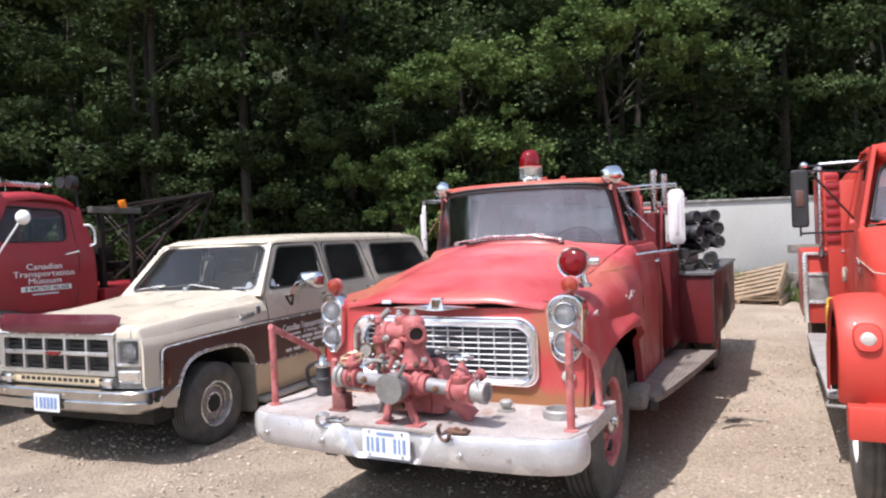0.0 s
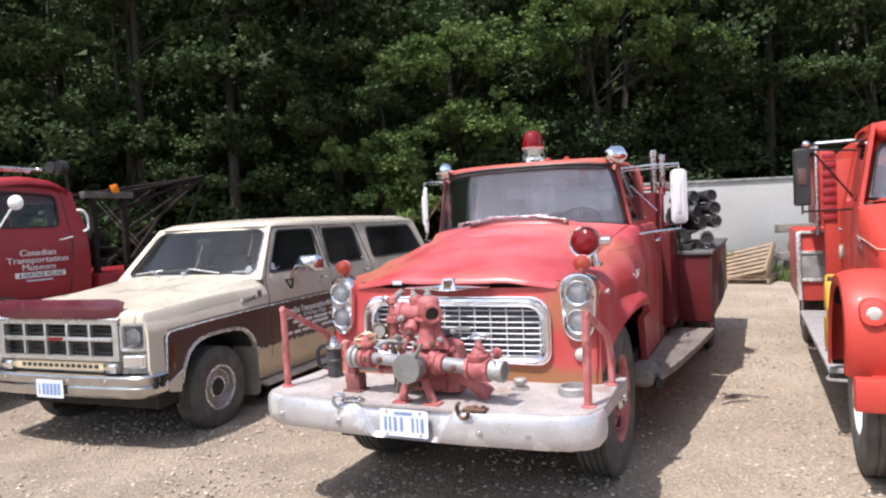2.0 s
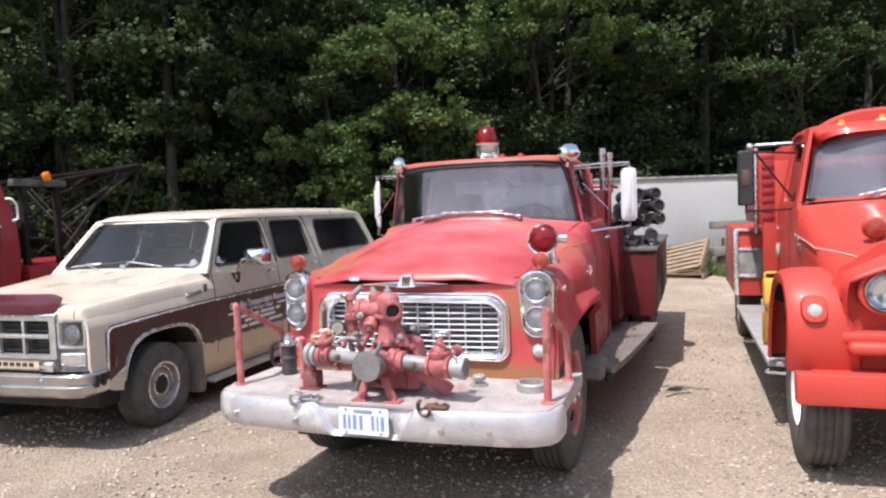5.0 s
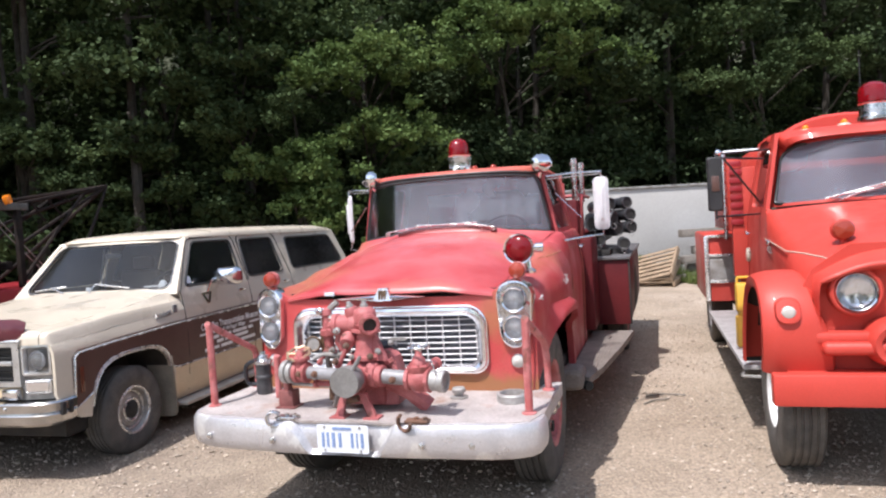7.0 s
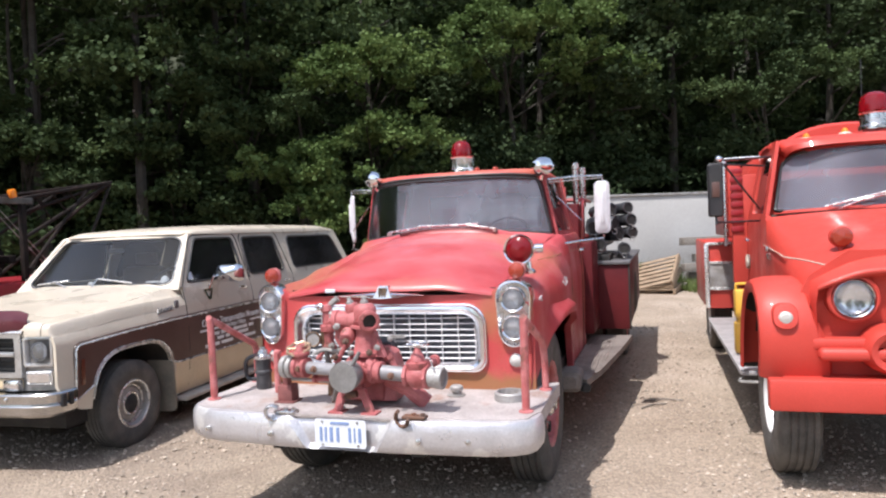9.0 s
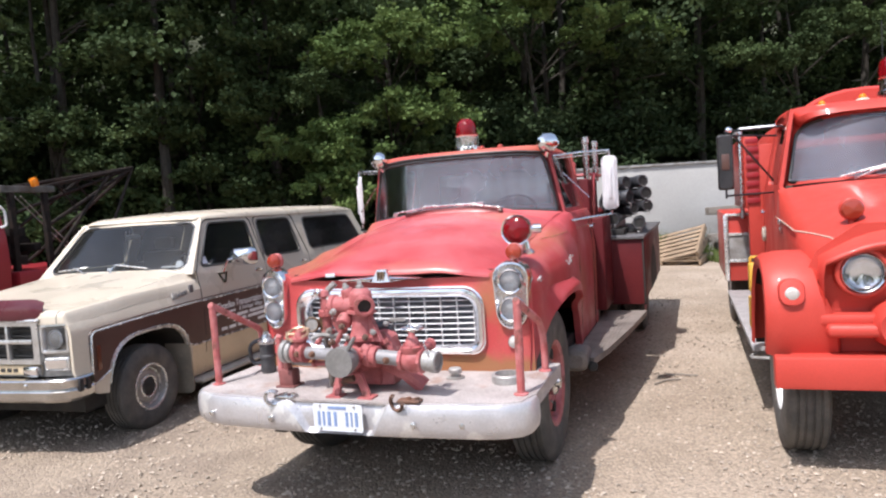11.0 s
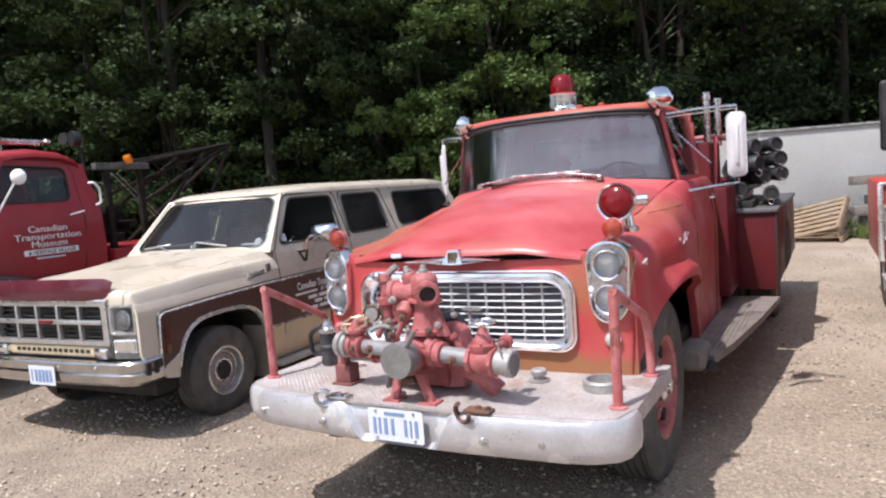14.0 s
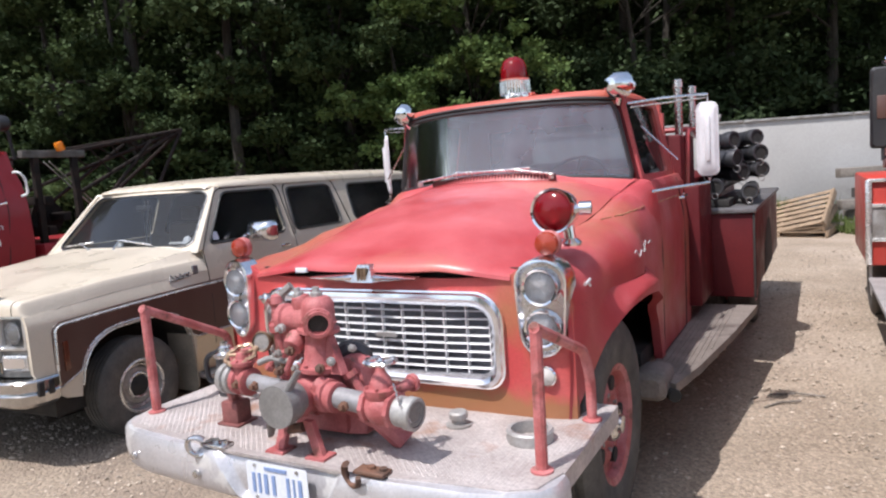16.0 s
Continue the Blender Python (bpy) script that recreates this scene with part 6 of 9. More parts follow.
part("bottle_cap", bm, M_OLDCHROME, ln, "steel cap of the bottle")
bm = B()
tube(bm, bend([(-0.865, -0.20, 0.70), (-0.94, -0.22, 0.70), (-0.95, -0.22, 0.83), (-0.87, -0.20, 0.86)], 0.06), 0.014, 8)
part("hose_loop", bm, M_HOSE, ln, "black hose loop")
bm = B()
tube(bm, [(-0.66, -0.30, 0.64), (-0.66, -0.30, 0.90)], 0.02, 8)
tube(bm, [(-0.68, -0.28, 0.9), (-0.62, -0.32, 0.9)], 0.012, 8)
part("priming_lever", bm, M_PINK, ih, "short red lever post")

# body behind the cab
# dusty brown, darkened further for the shade lying over the board
M_BOARD = mat("dusty_shaded_board", (0.205, 0.175, 0.155), 0.75, 0.1, (0.150, 0.125, 0.108), 4, 0.36, 0.62, 60, 0.16, 0.1, 60)
M_LOCKTOP = mat("dull_grey_sheet", (0.17, 0.165, 0.17), 0.5, 0.4, (0.12, 0.115, 0.115), 5, 0.4, 0.65, 80, 0.12)
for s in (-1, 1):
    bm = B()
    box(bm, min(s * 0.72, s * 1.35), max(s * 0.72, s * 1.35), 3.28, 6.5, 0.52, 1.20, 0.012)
    lk = part("side_locker", bm, M_LOCK, ih, "side locker of the fire body, red with shade in its colour")
    bm = B()
    box(bm, min(s * 0.70, s * 1.375), max(s * 0.70, s * 1.375), 3.255, 6.52, 1.20, 1.235, 0.006)
    part("locker_top", bm, M_LOCKTOP, lk, "dark grey metal locker top")
    bm = B()
    box(bm, min(s * 1.348, s * 1.366), max(s * 1.348, s * 1.366), 3.27, 3.30, 0.52, 1.20, 0.004)
    part("locker_edge", bm, M_DARK, lk)
    # flat dark sheet on the locker face stands for a shaded arch opening
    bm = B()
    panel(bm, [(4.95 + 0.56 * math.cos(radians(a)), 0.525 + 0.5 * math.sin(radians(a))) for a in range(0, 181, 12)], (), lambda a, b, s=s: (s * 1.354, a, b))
    part("rear_arch_shade", bm, M_DARK, ih)
    bm = B()
    panel(bm, [(s * 0.93, 1.24), (s * 1.13, 1.10), (s * 1.20, 1.5), (s * 1.30, 2.4), (s * 1.37, 3.27), (s * 0.93, 3.27)], (), lambda a, b: (a, b, 0.46), (0, 0, -0.05))
    rb = part("running_board", bm, M_BOARD, ih, "dusty brown running board with shade in its colour")
    for k in range(9):
        bm = B()
        x = 0.97 + 0.03 * k
        y0 = 1.3 + max(0, (x - 1.13)) * 7
        tube(bm, [(s * x, y0, 0.461), (s * x, 3.24, 0.461)], 0.004, 5)
        part("board_rib", bm, M_BOARD, rb)
    bm = B()
    loft(bm, [[(s * (1.0 + 0.095 * k * math.copysign(abs(math.cos(a)) ** 0.6, math.cos(a))), y, 0.45 + 0.082 * k * math.copysign(abs(math.sin(a)) ** 0.6, math.sin(a))) for a in [2 * math.pi * i / 20 for i in range(20)]] for y, k in ((1.02, 0.6), (1.05, 0.95), (1.2, 1.0), (1.3, 0.9))])
    bk = part("board_bracket", bm, M_BOARD, ih, "dusty rusty running board bracket")
    bm = B()
    lathe(bm, [(0.035, 0), (0.035, 0.05), (0.002, 0.055)], (s * 1.10, 1.12, 0.40), (s * 0.6, -0.8, 0), 14)
    part("bracket_plug", bm, M_DARK, bk)
bm = B()
box(bm, -0.9, 0.9, 3.4, 6.4, 0.6, 1.5, 0.02)
part("water_tank", bm, M_LOCK, ih, "water tank, red with shade in its colour")
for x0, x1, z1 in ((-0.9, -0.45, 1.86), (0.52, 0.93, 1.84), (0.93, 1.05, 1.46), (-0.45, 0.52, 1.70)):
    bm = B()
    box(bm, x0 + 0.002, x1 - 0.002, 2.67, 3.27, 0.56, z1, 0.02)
    # right-hand panels get the red with the shade put into it
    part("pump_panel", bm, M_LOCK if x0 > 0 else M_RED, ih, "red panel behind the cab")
for y in (2.78, 3.42):
    bm = B()
    lathe(bm, [(0.03, 0), (0.03, 0.36), (0.036, 0.365), (0.036, 0.42), (0.03, 0.425), (0.002, 0.43)], (0.90, y, 1.82), (0, 0, 1), 16)
    part("exhaust_pipe", bm, M_OLDCHROME, ih, "upright chrome pipe behind the cab")
bm = B()
tube(bm, bend([(0.93, 2.85, 1.3), (0.95, 2.85, 1.88), (0.95, 3.6, 1.88)], 0.06), 0.018, 8)
tube(bm, [(0.70, 2.86, 1.88), (0.95, 2.86, 1.88)], 0.018, 8)
part("grab_frame", bm, M_RED, ih)
HOSES = (((0.86, 6.0, 1.70), (0.92, 4.5, 1.76), (0.96, 3.95, 1.77), (1.17, 3.80, 1.79), 0.068), ((0.80, 6.0, 1.62), (0.88, 4.4, 1.64), (0.96, 3.85, 1.64), (1.20, 3.72, 1.63), 0.072),
         ((0.95, 6.0, 1.50), (1.02, 4.5, 1.50), (1.02, 3.95, 1.50), (1.24, 3.78, 1.51), 0.068), ((0.98, 6.0, 1.40), (1.02, 4.8, 1.42), (1.03, 4.2, 1.42), (1.05, 3.50, 1.405), 0.062),
         ((0.86, 6.0, 1.36), (0.88, 4.8, 1.36), (0.90, 4.2, 1.36), (0.92, 3.50, 1.355), 0.062), ((0.84, 6.0, 1.58), (0.88, 4.8, 1.58), (0.93, 4.2, 1.58), (0.98, 3.62, 1.585), 0.080),
         ((1.22, 4.9, 1.33), (1.24, 4.5, 1.34), (1.26, 4.1, 1.345), (1.30, 3.66, 1.35), 0.062), ((1.08, 6.0, 1.60), (1.12, 4.8, 1.58), (1.14, 4.4, 1.56), (1.20, 3.98, 1.555), 0.060),
         ((1.02, 6.0, 1.78), (1.10, 4.6, 1.79), (1.16, 4.1, 1.79), (1.34, 3.88, 1.80), 0.062), ((1.06, 6.0, 1.66), (1.14, 4.6, 1.66), (1.20, 4.1, 1.66), (1.37, 3.86, 1.665), 0.066),
         ((1.10, 6.0, 1.52), (1.18, 4.6, 1.52), (1.22, 4.1, 1.52), (1.38, 3.86, 1.525), 0.062))
for a, b, c, d, r in HOSES:
    bm = B()
    pts = bend([a, b, c, d], 0.35, 7)
    tube(bm, pts, r, 16)
    e = (pts[-1] - pts[-2]).normalized()
    hz = part("suction_hose", bm, M_HOSE, ih, "black hard suction hose laid on the locker")
    bm = B()
    lathe(bm, [(r * 0.80, -0.02), (r * 0.80, 0.012), (r * 1.06, 0.012), (r * 1.12, 0.0), (r * 1.12, -0.07), (r * 1.02, -0.08)], pts[-1], e, 20, False)
    part("hose_coupling", bm, M_HOSECAP, hz, "dark metal hose coupling")
    bm = B()
    lathe(bm, [(r * 0.81, 0.0), (r * 0.3, 0.001)], pts[-1] + e * 0.004, e, 18)
    part("hose_mouth", bm, M_DARK, hz)
    bm = B()
    tube(bm, ring(pts[-1] + Vector((0.0, -0.02, -r * 1.2)), (0.4, 1, 0.2), r * 0.42, 12), 0.004, 5, True)
    part("coupling_ring", bm, M_STEEL, hz)
bm = B()
box(bm, 0.80, 1.16, 3.46, 3.9, 1.236, 1.30, 0.008)
part("hose_cradle", bm, M_DARK, ih, "black cradle under the hoses")
bm = B()
tube(bm, bend([(0.98, 3.58, 1.70), (1.05, 3.56, 1.80), (1.06, 3.56, 1.92), (1.10, 3.56, 2.0)], 0.05), 0.012, 7)
part("hose_strap", bm, M_STEEL, ih, "grey strap beside the hoses")


# ---- cream and brown estate wagon ----
sub = thing("estate_wagon", pose(-3.114, 6.2, 0, 0, 0, -22.5), "cream and brown 1970s estate wagon with a maroon bug deflector", "car", "parked vehicles")


M_SILL = mat("dusty_grey_sill", (0.42, 0.39, 0.35), 0.6, 0.1, (0.33, 0.30, 0.26), 6, 0.4, 0.65, 70, 0.1)

# dusty tan taken darker, the flap's shade included in the colour
M_FLAP = mat("dusty_shaded_flap", (0.27, 0.235, 0.185), 0.8, 0, (0.20, 0.175, 0.14), 5, 0.4, 0.65, 70, 0.12)
M_MARKER = mat("brown_marker_lens", (0.11, 0.032, 0.016), 0.2, 0, (0.09, 0.026, 0.014), 9, 0.4, 0.7, 60, 0.05, coat=0.3)


def sub_x(z):
    return curve1(z, ((0.12, 0.93), (0.35, 0.985), (0.6, 1.0), (0.85, 1.0), (1.0, 0.985), (1.12, 0.965), (1.2, 0.945)))


def shoulder(y, z):
    """How far the fender leans inwards above the brown band; the doors stay upright."""
    return 0.05 * min(1.0, max(0.0, (z - 0.89) / 0.16)) ** 1.5 * curve1(y, ((0.45, 1.0), (0.84, 0.0))) + (0.04 * ((-0.3 - y) / 0.44) ** 2 if y < -0.3 else 0)


def fend_z(y):
    return curve1(y, ((-0.72, 1.056), (0.0, 1.113), (0.85, 1.19)))


def ridge_z(y):
    """The crease along the top of the fender, flatter than the hood."""
    return curve1(y, ((-0.72, 1.052), (-0.36, 1.076), (-0.05, 1.095), (0.3, 1.103), (0.9, 1.120)))


def wheel_arch(c, r, z0, sq=0.62, n=16, h=None):
    """A squared arch from front to back in (y, z)."""
    out = []
    for i in range(n + 1):
        a = math.pi * (1 - i / n)
        u, v = math.cos(a), math.sin(a)
        out.append((c + r * math.copysign(abs(u) ** sq, u), z0 + (h or r) * abs(v) ** sq))
    return out


fa = [p for p in wheel_arch(0.09, 0.505, 0.22, 0.62, h=0.535) if p[0] > 0 or p[1] > 0.34]
ra = wheel_arch(3.38, 0.48, 0.22, 0.62, h=0.50)
for s in (-1, 1):
    bm = B()
    top = [(y, ridge_z(y) - 0.10) for y in (0.85, 0.6, 0.3, 0.0, -0.3, -0.55, -0.728)]
    outer = [(-0.728, 0.58), (-0.66, 0.46), (-0.52, 0.36), (-0.42, 0.34)] + fa + [(0.60, 0.18), (2.86, 0.18)] + ra + [(3.9, 0.28), (5.12, 0.36), (5.20, 0.6), (5.18, 1.19), (0.86, 1.19)] + top
    panel(bm, outer, (), lambda a, b, s=s: (s * (sub_x(b) - shoulder(a, b)), a, b), (-s * 0.025, 0, 0),
          ((1, [0.35, 0.5, 0.7, 0.85, 0.89, 0.92, 0.95, 0.98, 1.01, 1.04, 1.07, 1.1, 1.15]), (0, [-0.6, -0.45, -0.3, 0.0, 0.3, 0.45, 0.52, 0.58, 0.64, 0.7, 0.76, 0.84])))
    part("body_side", bm, M_CREAM, sub, "cream body side", 50)
    # brown band, cut round the arches
    f2, r2 = wheel_arch(0.09, 0.525, 0.22, 0.62, h=0.555), wheel_arch(3.38, 0.50, 0.22, 0.62, h=0.52)
    band = [(-0.575, 0.44)] + [(-0.565, 0.82), (-0.55, 0.845), (-0.52, 0.86), (0.0, 0.885), (0.6, 0.90), (5.1, 0.93), (5.1, 0.50)]
    band += [p for p in reversed(r2) if p[1] > 0.50] + [(2.75, 0.50), (0.66, 0.50)] + [p for p in reversed(f2) if p[1] > 0.44]
    bm = B()
    panel(bm, band, (), lambda a, b, s=s: (s * (sub_x(b) + 0.004 - (0.04 * ((-0.3 - a) / 0.44) ** 2 if a < -0.3 else 0)), a, b), None, ((1, [0.55, 0.7, 0.85]), (0, [-0.6, -0.45, -0.3])))
    part("brown_band", bm, M_BROWN, sub, "brown painted side band")
    bm = B()
    tube(bm, [(s * (sub_x(b) + 0.006 - (0.04 * ((-0.3 - a) / 0.44) ** 2 if a < -0.3 else 0)), a, b) for a, b in band], 0.009, 6, True)
    part("band_moulding", bm, M_TRIM, sub, "bright moulding round the brown band")
    bm = B()
    upper = [(-0.590, 0.44), (-0.582, 0.83), (-0.562, 0.862), (-0.525, 0.880), (0.0, 0.905), (0.6, 0.920), (5.1, 0.950)]
    tube(bm, [(s * (sub_x(b) + 0.002 - (0.04 * ((-0.3 - a) / 0.44) ** 2 if a < -0.3 else 0)), a, b) for a, b in upper], 0.005, 5)
    part("band_pinstripe", bm, M_BROWN, sub, "thin brown line outside the moulding")
    for w in (fa, ra):
        bm = B()
        loft(bm, [[(s * (sub_x(b) + o), a, b) for a, b in w] for o in (0.006, 0.0, -0.014)], False)
        tube(bm, [(s * (sub_x(b) + 0.004), a, b) for a, b in w], 0.006, 6)
        part("arch_lip", bm, M_TRIM, sub, "bright wheel arch lip")
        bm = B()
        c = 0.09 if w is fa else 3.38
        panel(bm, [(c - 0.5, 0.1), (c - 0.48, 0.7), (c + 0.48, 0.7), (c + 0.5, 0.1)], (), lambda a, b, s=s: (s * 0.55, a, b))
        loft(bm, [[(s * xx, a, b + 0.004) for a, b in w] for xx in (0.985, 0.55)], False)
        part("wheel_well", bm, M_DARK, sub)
    bm = B()
    panel(bm, rrect(0.74, 1.015, 0.05, 0.62, (0.05, 0.07, 0.01, 0.01), 5), (), lambda a, b, s=s: (s * a, 0.56 + 0.05 * (0.62 - b), b), (0, 0.016, 0))
    part("mud_flap", bm, M_FLAP, sub, "dusty tan mud flap with shade in its colour")
    bm = B()
    box(bm, min(s * 0.992, s * 1.004), max(s * 0.992, s * 1.004), -0.53, -0.49, 0.55, 0.75, 0.004)
    part("side_marker", bm, M_MARKER, sub, "dark brown side marker")
    # door gaps
    for y in (0.85, 2.10, 3.16):
        bm = B()
        tube(bm, [(s * (sub_x(z) + 0.002), y + (0.0 if y < 3 else 0.0), z) for z in (0.24, 0.4, 0.6, 0.8, 1.0, 1.19)], 0.004, 5)
        part("door_gap", bm, M_DARK, sub)
    for y in (1.92, 2.98):
        bm = B()
        box(bm, min(s * 0.965, s * 0.985), max(s * 0.965, s * 0.985), y - 0.07, y + 0.07, 1.085, 1.115, 0.008)
        part("door_handle", bm, M_CHROME, sub, "chrome door handle")
    # greenhouse side
    gx = lambda z: lerp(0.945, 0.765, (z - 1.19) / 0.51)
    h1 = rpoly([(0.945, 1.225), (1.99, 1.225), (2.03, 1.655), (1.315, 1.655)], 0.07)
    h2 = rpoly([(2.15, 1.225), (3.0, 1.225), (2.99, 1.655), (2.22, 1.655)], 0.08)
    h3 = rpoly([(3.27, 1.235), (4.95, 1.235), (4.76, 1.645), (3.33, 1.645)], 0.09)
    bm = B()
    panel(bm, [(0.80, 1.19), (5.18, 1.19), (5.0, 1.70), (1.25, 1.70)], (h1, h2, h3), lambda a, b, s=s: (s * gx(b), a, b), (-s * 0.03, 0, 0.0))
    part("window_frame", bm, M_CREAM, sub, "cream window pillars")
    for h, nm in ((h1, "door_window"), (h2, "rear_door_window"), (h3, "rear_window")):
        bm = B()
        panel(bm, h, (), lambda a, b, s=s: (s * (gx(b) - 0.012), a, b), (-s * 0.004, 0, 0))
        g = part(nm, bm, M_TINT if h is not h1 else M_GLASS, sub, "dark side glass")
        g.visible_shadow = False
        bm = B()
        tube(bm, [(s * (gx(b) + 0.003), a, b) for a, b in h], 0.011, 6, True)
        part("window_seal", bm, M_BLACK, g, "black rubber seal")
    for dl in ([(0.855, 1.19), (0.865, 1.20), (1.245, 1.690), (2.055, 1.700), (2.105, 1.66), (2.095, 1.19)], [(2.125, 1.19), (2.14, 1.40), (2.185, 1.695), (3.04, 1.700), (3.085, 1.66), (3.16, 1.19)]):
        bm = B()
        tube(bm, bend([(s * (gx(b) + 0.002), a, b) for a, b in dl], 0.09, 5), 0.007, 5)
        part("door_gap", bm, M_DARK, sub)
    bm = B()
    panel(bm, rrect(1.02, 1.09, 1.25, 1.32, 0.006, 2), (), lambda a, b, s=s: (s * (gx(b) - 0.006), a, b), (-s * 0.002, 0, 0))
    part("window_sticker", bm, M_PLATEW, sub, "white sticker in the door window")
    bm = B()
    box(bm, min(s * 1.075, s * 0.90), max(s * 1.075, s * 0.90), 0.66, 2.80, 0.13, 0.17, 0.015)
    part("sill", bm, M_SILL, sub, "dusty grey sill step")
    bm = B()
    panel(bm, [(0.605, 0.19), (2.83, 0.19), (2.83, 0.497), (0.64, 0.497)], (), lambda a, b, s=s: (s * (sub_x(b) + 0.003), a, b), None, ((1, [0.28, 0.35, 0.42]),))
    part("rocker_panel", bm, M_TAN, sub, "dusty tan lower body side")
    # mirror on a bracket
    bm = B()
    mo = rrect(-0.15, 0.15, -0.095, 0.095, 0.06, 5)
    loft(bm, [[(s * (1.13 + dx * k), 1.42 + dy, 1.285 + dz * k) for dx, dz in mo] for dy, k in ((0.03, 0.96), (0.02, 1.0), (-0.03, 0.97), (-0.07, 0.82), (-0.10, 0.5), (-0.11, 0.1))])
    mm = part("door_mirror", bm, M_CHROME, sub, "chrome door mirror")
    bm = B()
    tube(bm, bend([(s * 1.06, 1.40, 1.27), (s * 1.01, 1.30, 1.27), (s * 0.985, 1.24, 1.14)], 0.05), 0.012, 6)
    panel(bm, [(1.16, 1.14), (1.33, 1.14), (1.27, 1.03), (1.22, 1.03)], ([(1.20, 1.12), (1.29, 1.12), (1.25, 1.06), (1.24, 1.06)],), lambda a, b, s=s: (s * (sub_x(b) + 0.014), a, b), (-s * 0.012, 0, 0))
    part("mirror_bracket", bm, M_CHROME, mm)
    bm = B()
    tube(bm, [(s * (sub_x(z) - shoulder(y, z) + 0.003), y, z) for y, z in ((0.45, 0.985), (0.48, 1.03), (0.50, 0.99), (0.52, 1.02), (0.545, 0.995), (0.57, 1.03), (0.59, 1.0), (0.61, 1.025), (0.635, 1.005), (0.66, 1.03), (0.44, 0.975), (0.66, 1.0))], 0.006, 5)
    part("fender_script", bm, M_LOCKTOP, sub, "small grey script badge")
    bm = B()
    box(bm, min(s * 0.962, s * 0.980), max(s * 0.962, s * 0.980), 0.69, 0.745, 1.0, 1.075, 0.004)
    part("fender_badge", bm, M_LOCKTOP, sub, "small square grey badge")

# hood and cowl
bm = B()
rows = []
NOSE_LIP = ((-0.765, -0.093), (-0.763, -0.05), (-0.756, -0.024), (-0.742, -0.009), (-0.72, -0.002), (-0.69, 0.0))
for y, dz in NOSE_LIP + ((-0.5, 0), (-0.2, 0), (0.1, 0), (0.4, 0), (0.64, 0), (0.765, 0)):
    row = []
    for i in range(-14, 15):
        t = i / 14
        x = 0.85 * t
        z = fend_z(y) + (0.035 * (1 - abs(t) ** 4) + 0.008 * math.exp(-((abs(t) - 0.60) / 0.18) ** 2)) * (1 if dz > -0.05 else 0) + dz
        row.append((x, y + (0.2 * max(0.0, abs(x) - 0.76) if y < -0.6 else 0), z))
    rows.append(row)
loft(bm, rows, False)
part("hood", bm, M_CREAM, sub, "cream hood")
for s in (-1, 1):
    bm = B()
    rows = []
    for y, dz in NOSE_LIP + ((-0.5, 0), (-0.3, 0), (-0.1, 0), (0.1, 0), (0.3, 0), (0.5, 0), (0.7, 0), (0.81, 0), (0.89, 0)):
        hz, rz = fend_z(y), ridge_z(y)
        side = sub_x(rz - 0.10) + 0.001 - shoulder(y, rz - 0.10)
        row = []
        for f, k, d in ((0, 0, 0), (0.2, 0.4, 0), (0.4, 0.8, 0), (0.52, 1, 0), (0.60, 1, -0.004), (0.66, 1, -0.011), (0.73, 1, -0.024), (0.81, 1, -0.042), (0.90, 1, -0.068), (1, 1, -0.10)):
            x = lerp(0.853, side, f)
            z = lerp(hz, rz, k) + d
            row.append((s * x, y + (0.2 * (x - 0.76) if y < -0.6 else 0), 0.963 if dz < -0.09 and z > 0.963 else max(z + dz, 0.952)))
        rows.append(row)
    loft(bm, rows, False)
    part("fender_top", bm, M_CREAM, sub, "", 60)
bm = B()
loft(bm, [[(0.82 * t, y, z - 0.03 * abs(t) ** 3) for t in [i / 10 for i in range(-10, 11)]] for y, z in ((0.755, 1.205), (0.80, 1.20), (0.98, 1.195))], False)
part("cowl", bm, M_TAN, sub)
# windscreen
swf = lambda u, v: (u * lerp(0.875, 0.725, v), lerp(0.76, 1.21, v) + (0.07 - 0.01 * v) * abs(u) ** 2.4, lerp(1.21, 1.70, v) - 0.01 * abs(u) ** 3)
bm = B()
loft(bm, [[swf(-0.97 + 1.94 * i / 16, v) for i in range(17)] for v in (0.03, 0.3, 0.6, 0.96)], False)
part("windscreen", bm, M_GLASS, sub, "windscreen reflecting the trees").visible_shadow = False


def frame_at(u, v):
    """The windscreen frame: follows the glass, then folds back to the door pillar."""
    c = max(-1, min(1, u))
    x, y, z = swf(c, v)
    e = (abs(u) - 1) / 0.12
    if e > 0:
        x += math.copysign(e * (lerp(0.945, 0.765, (z - 1.19) / 0.51) + 0.002 - abs(x)), u)
        y = lerp(y, 0.805 + (z - 1.19) / 0.51 * 0.45, e)
    return (x, y - 0.006, z)


hole = rrect(-0.965, 0.965, 0.04, 0.955, 0.13, 7)
bm = B()
panel(bm, [(-1.12, -0.06), (1.12, -0.06), (1.12, 1.04), (-1.12, 1.04)], (hole,), frame_at, (0, 0.02, 0), ((0, [-1.06, -1.0, -0.9, -0.75, -0.6, -0.4, -0.2, 0, 0.2, 0.4, 0.6, 0.75, 0.9, 1.0, 1.06]), (1, [0.25, 0.5, 0.75])))
part("windscreen_frame", bm, M_CREAM, sub, "cream windscreen frame")
bm = B()
tube(bm, [Vector(frame_at(u, v)) + Vector((0, -0.004, 0)) for u, v in hole], 0.011, 6, True)
part("windscreen_seal", bm, M_BLACK, sub, "black windscreen seal")
bm = B()
tube(bm, [Vector(frame_at(u * 1.012, lerp(0.5, v, 1.025))) + Vector((0, -0.006, 0)) for u, v in hole], 0.006, 6, True)
part("windscreen_trim", bm, M_TRIM, sub, "thin bright windscreen trim")
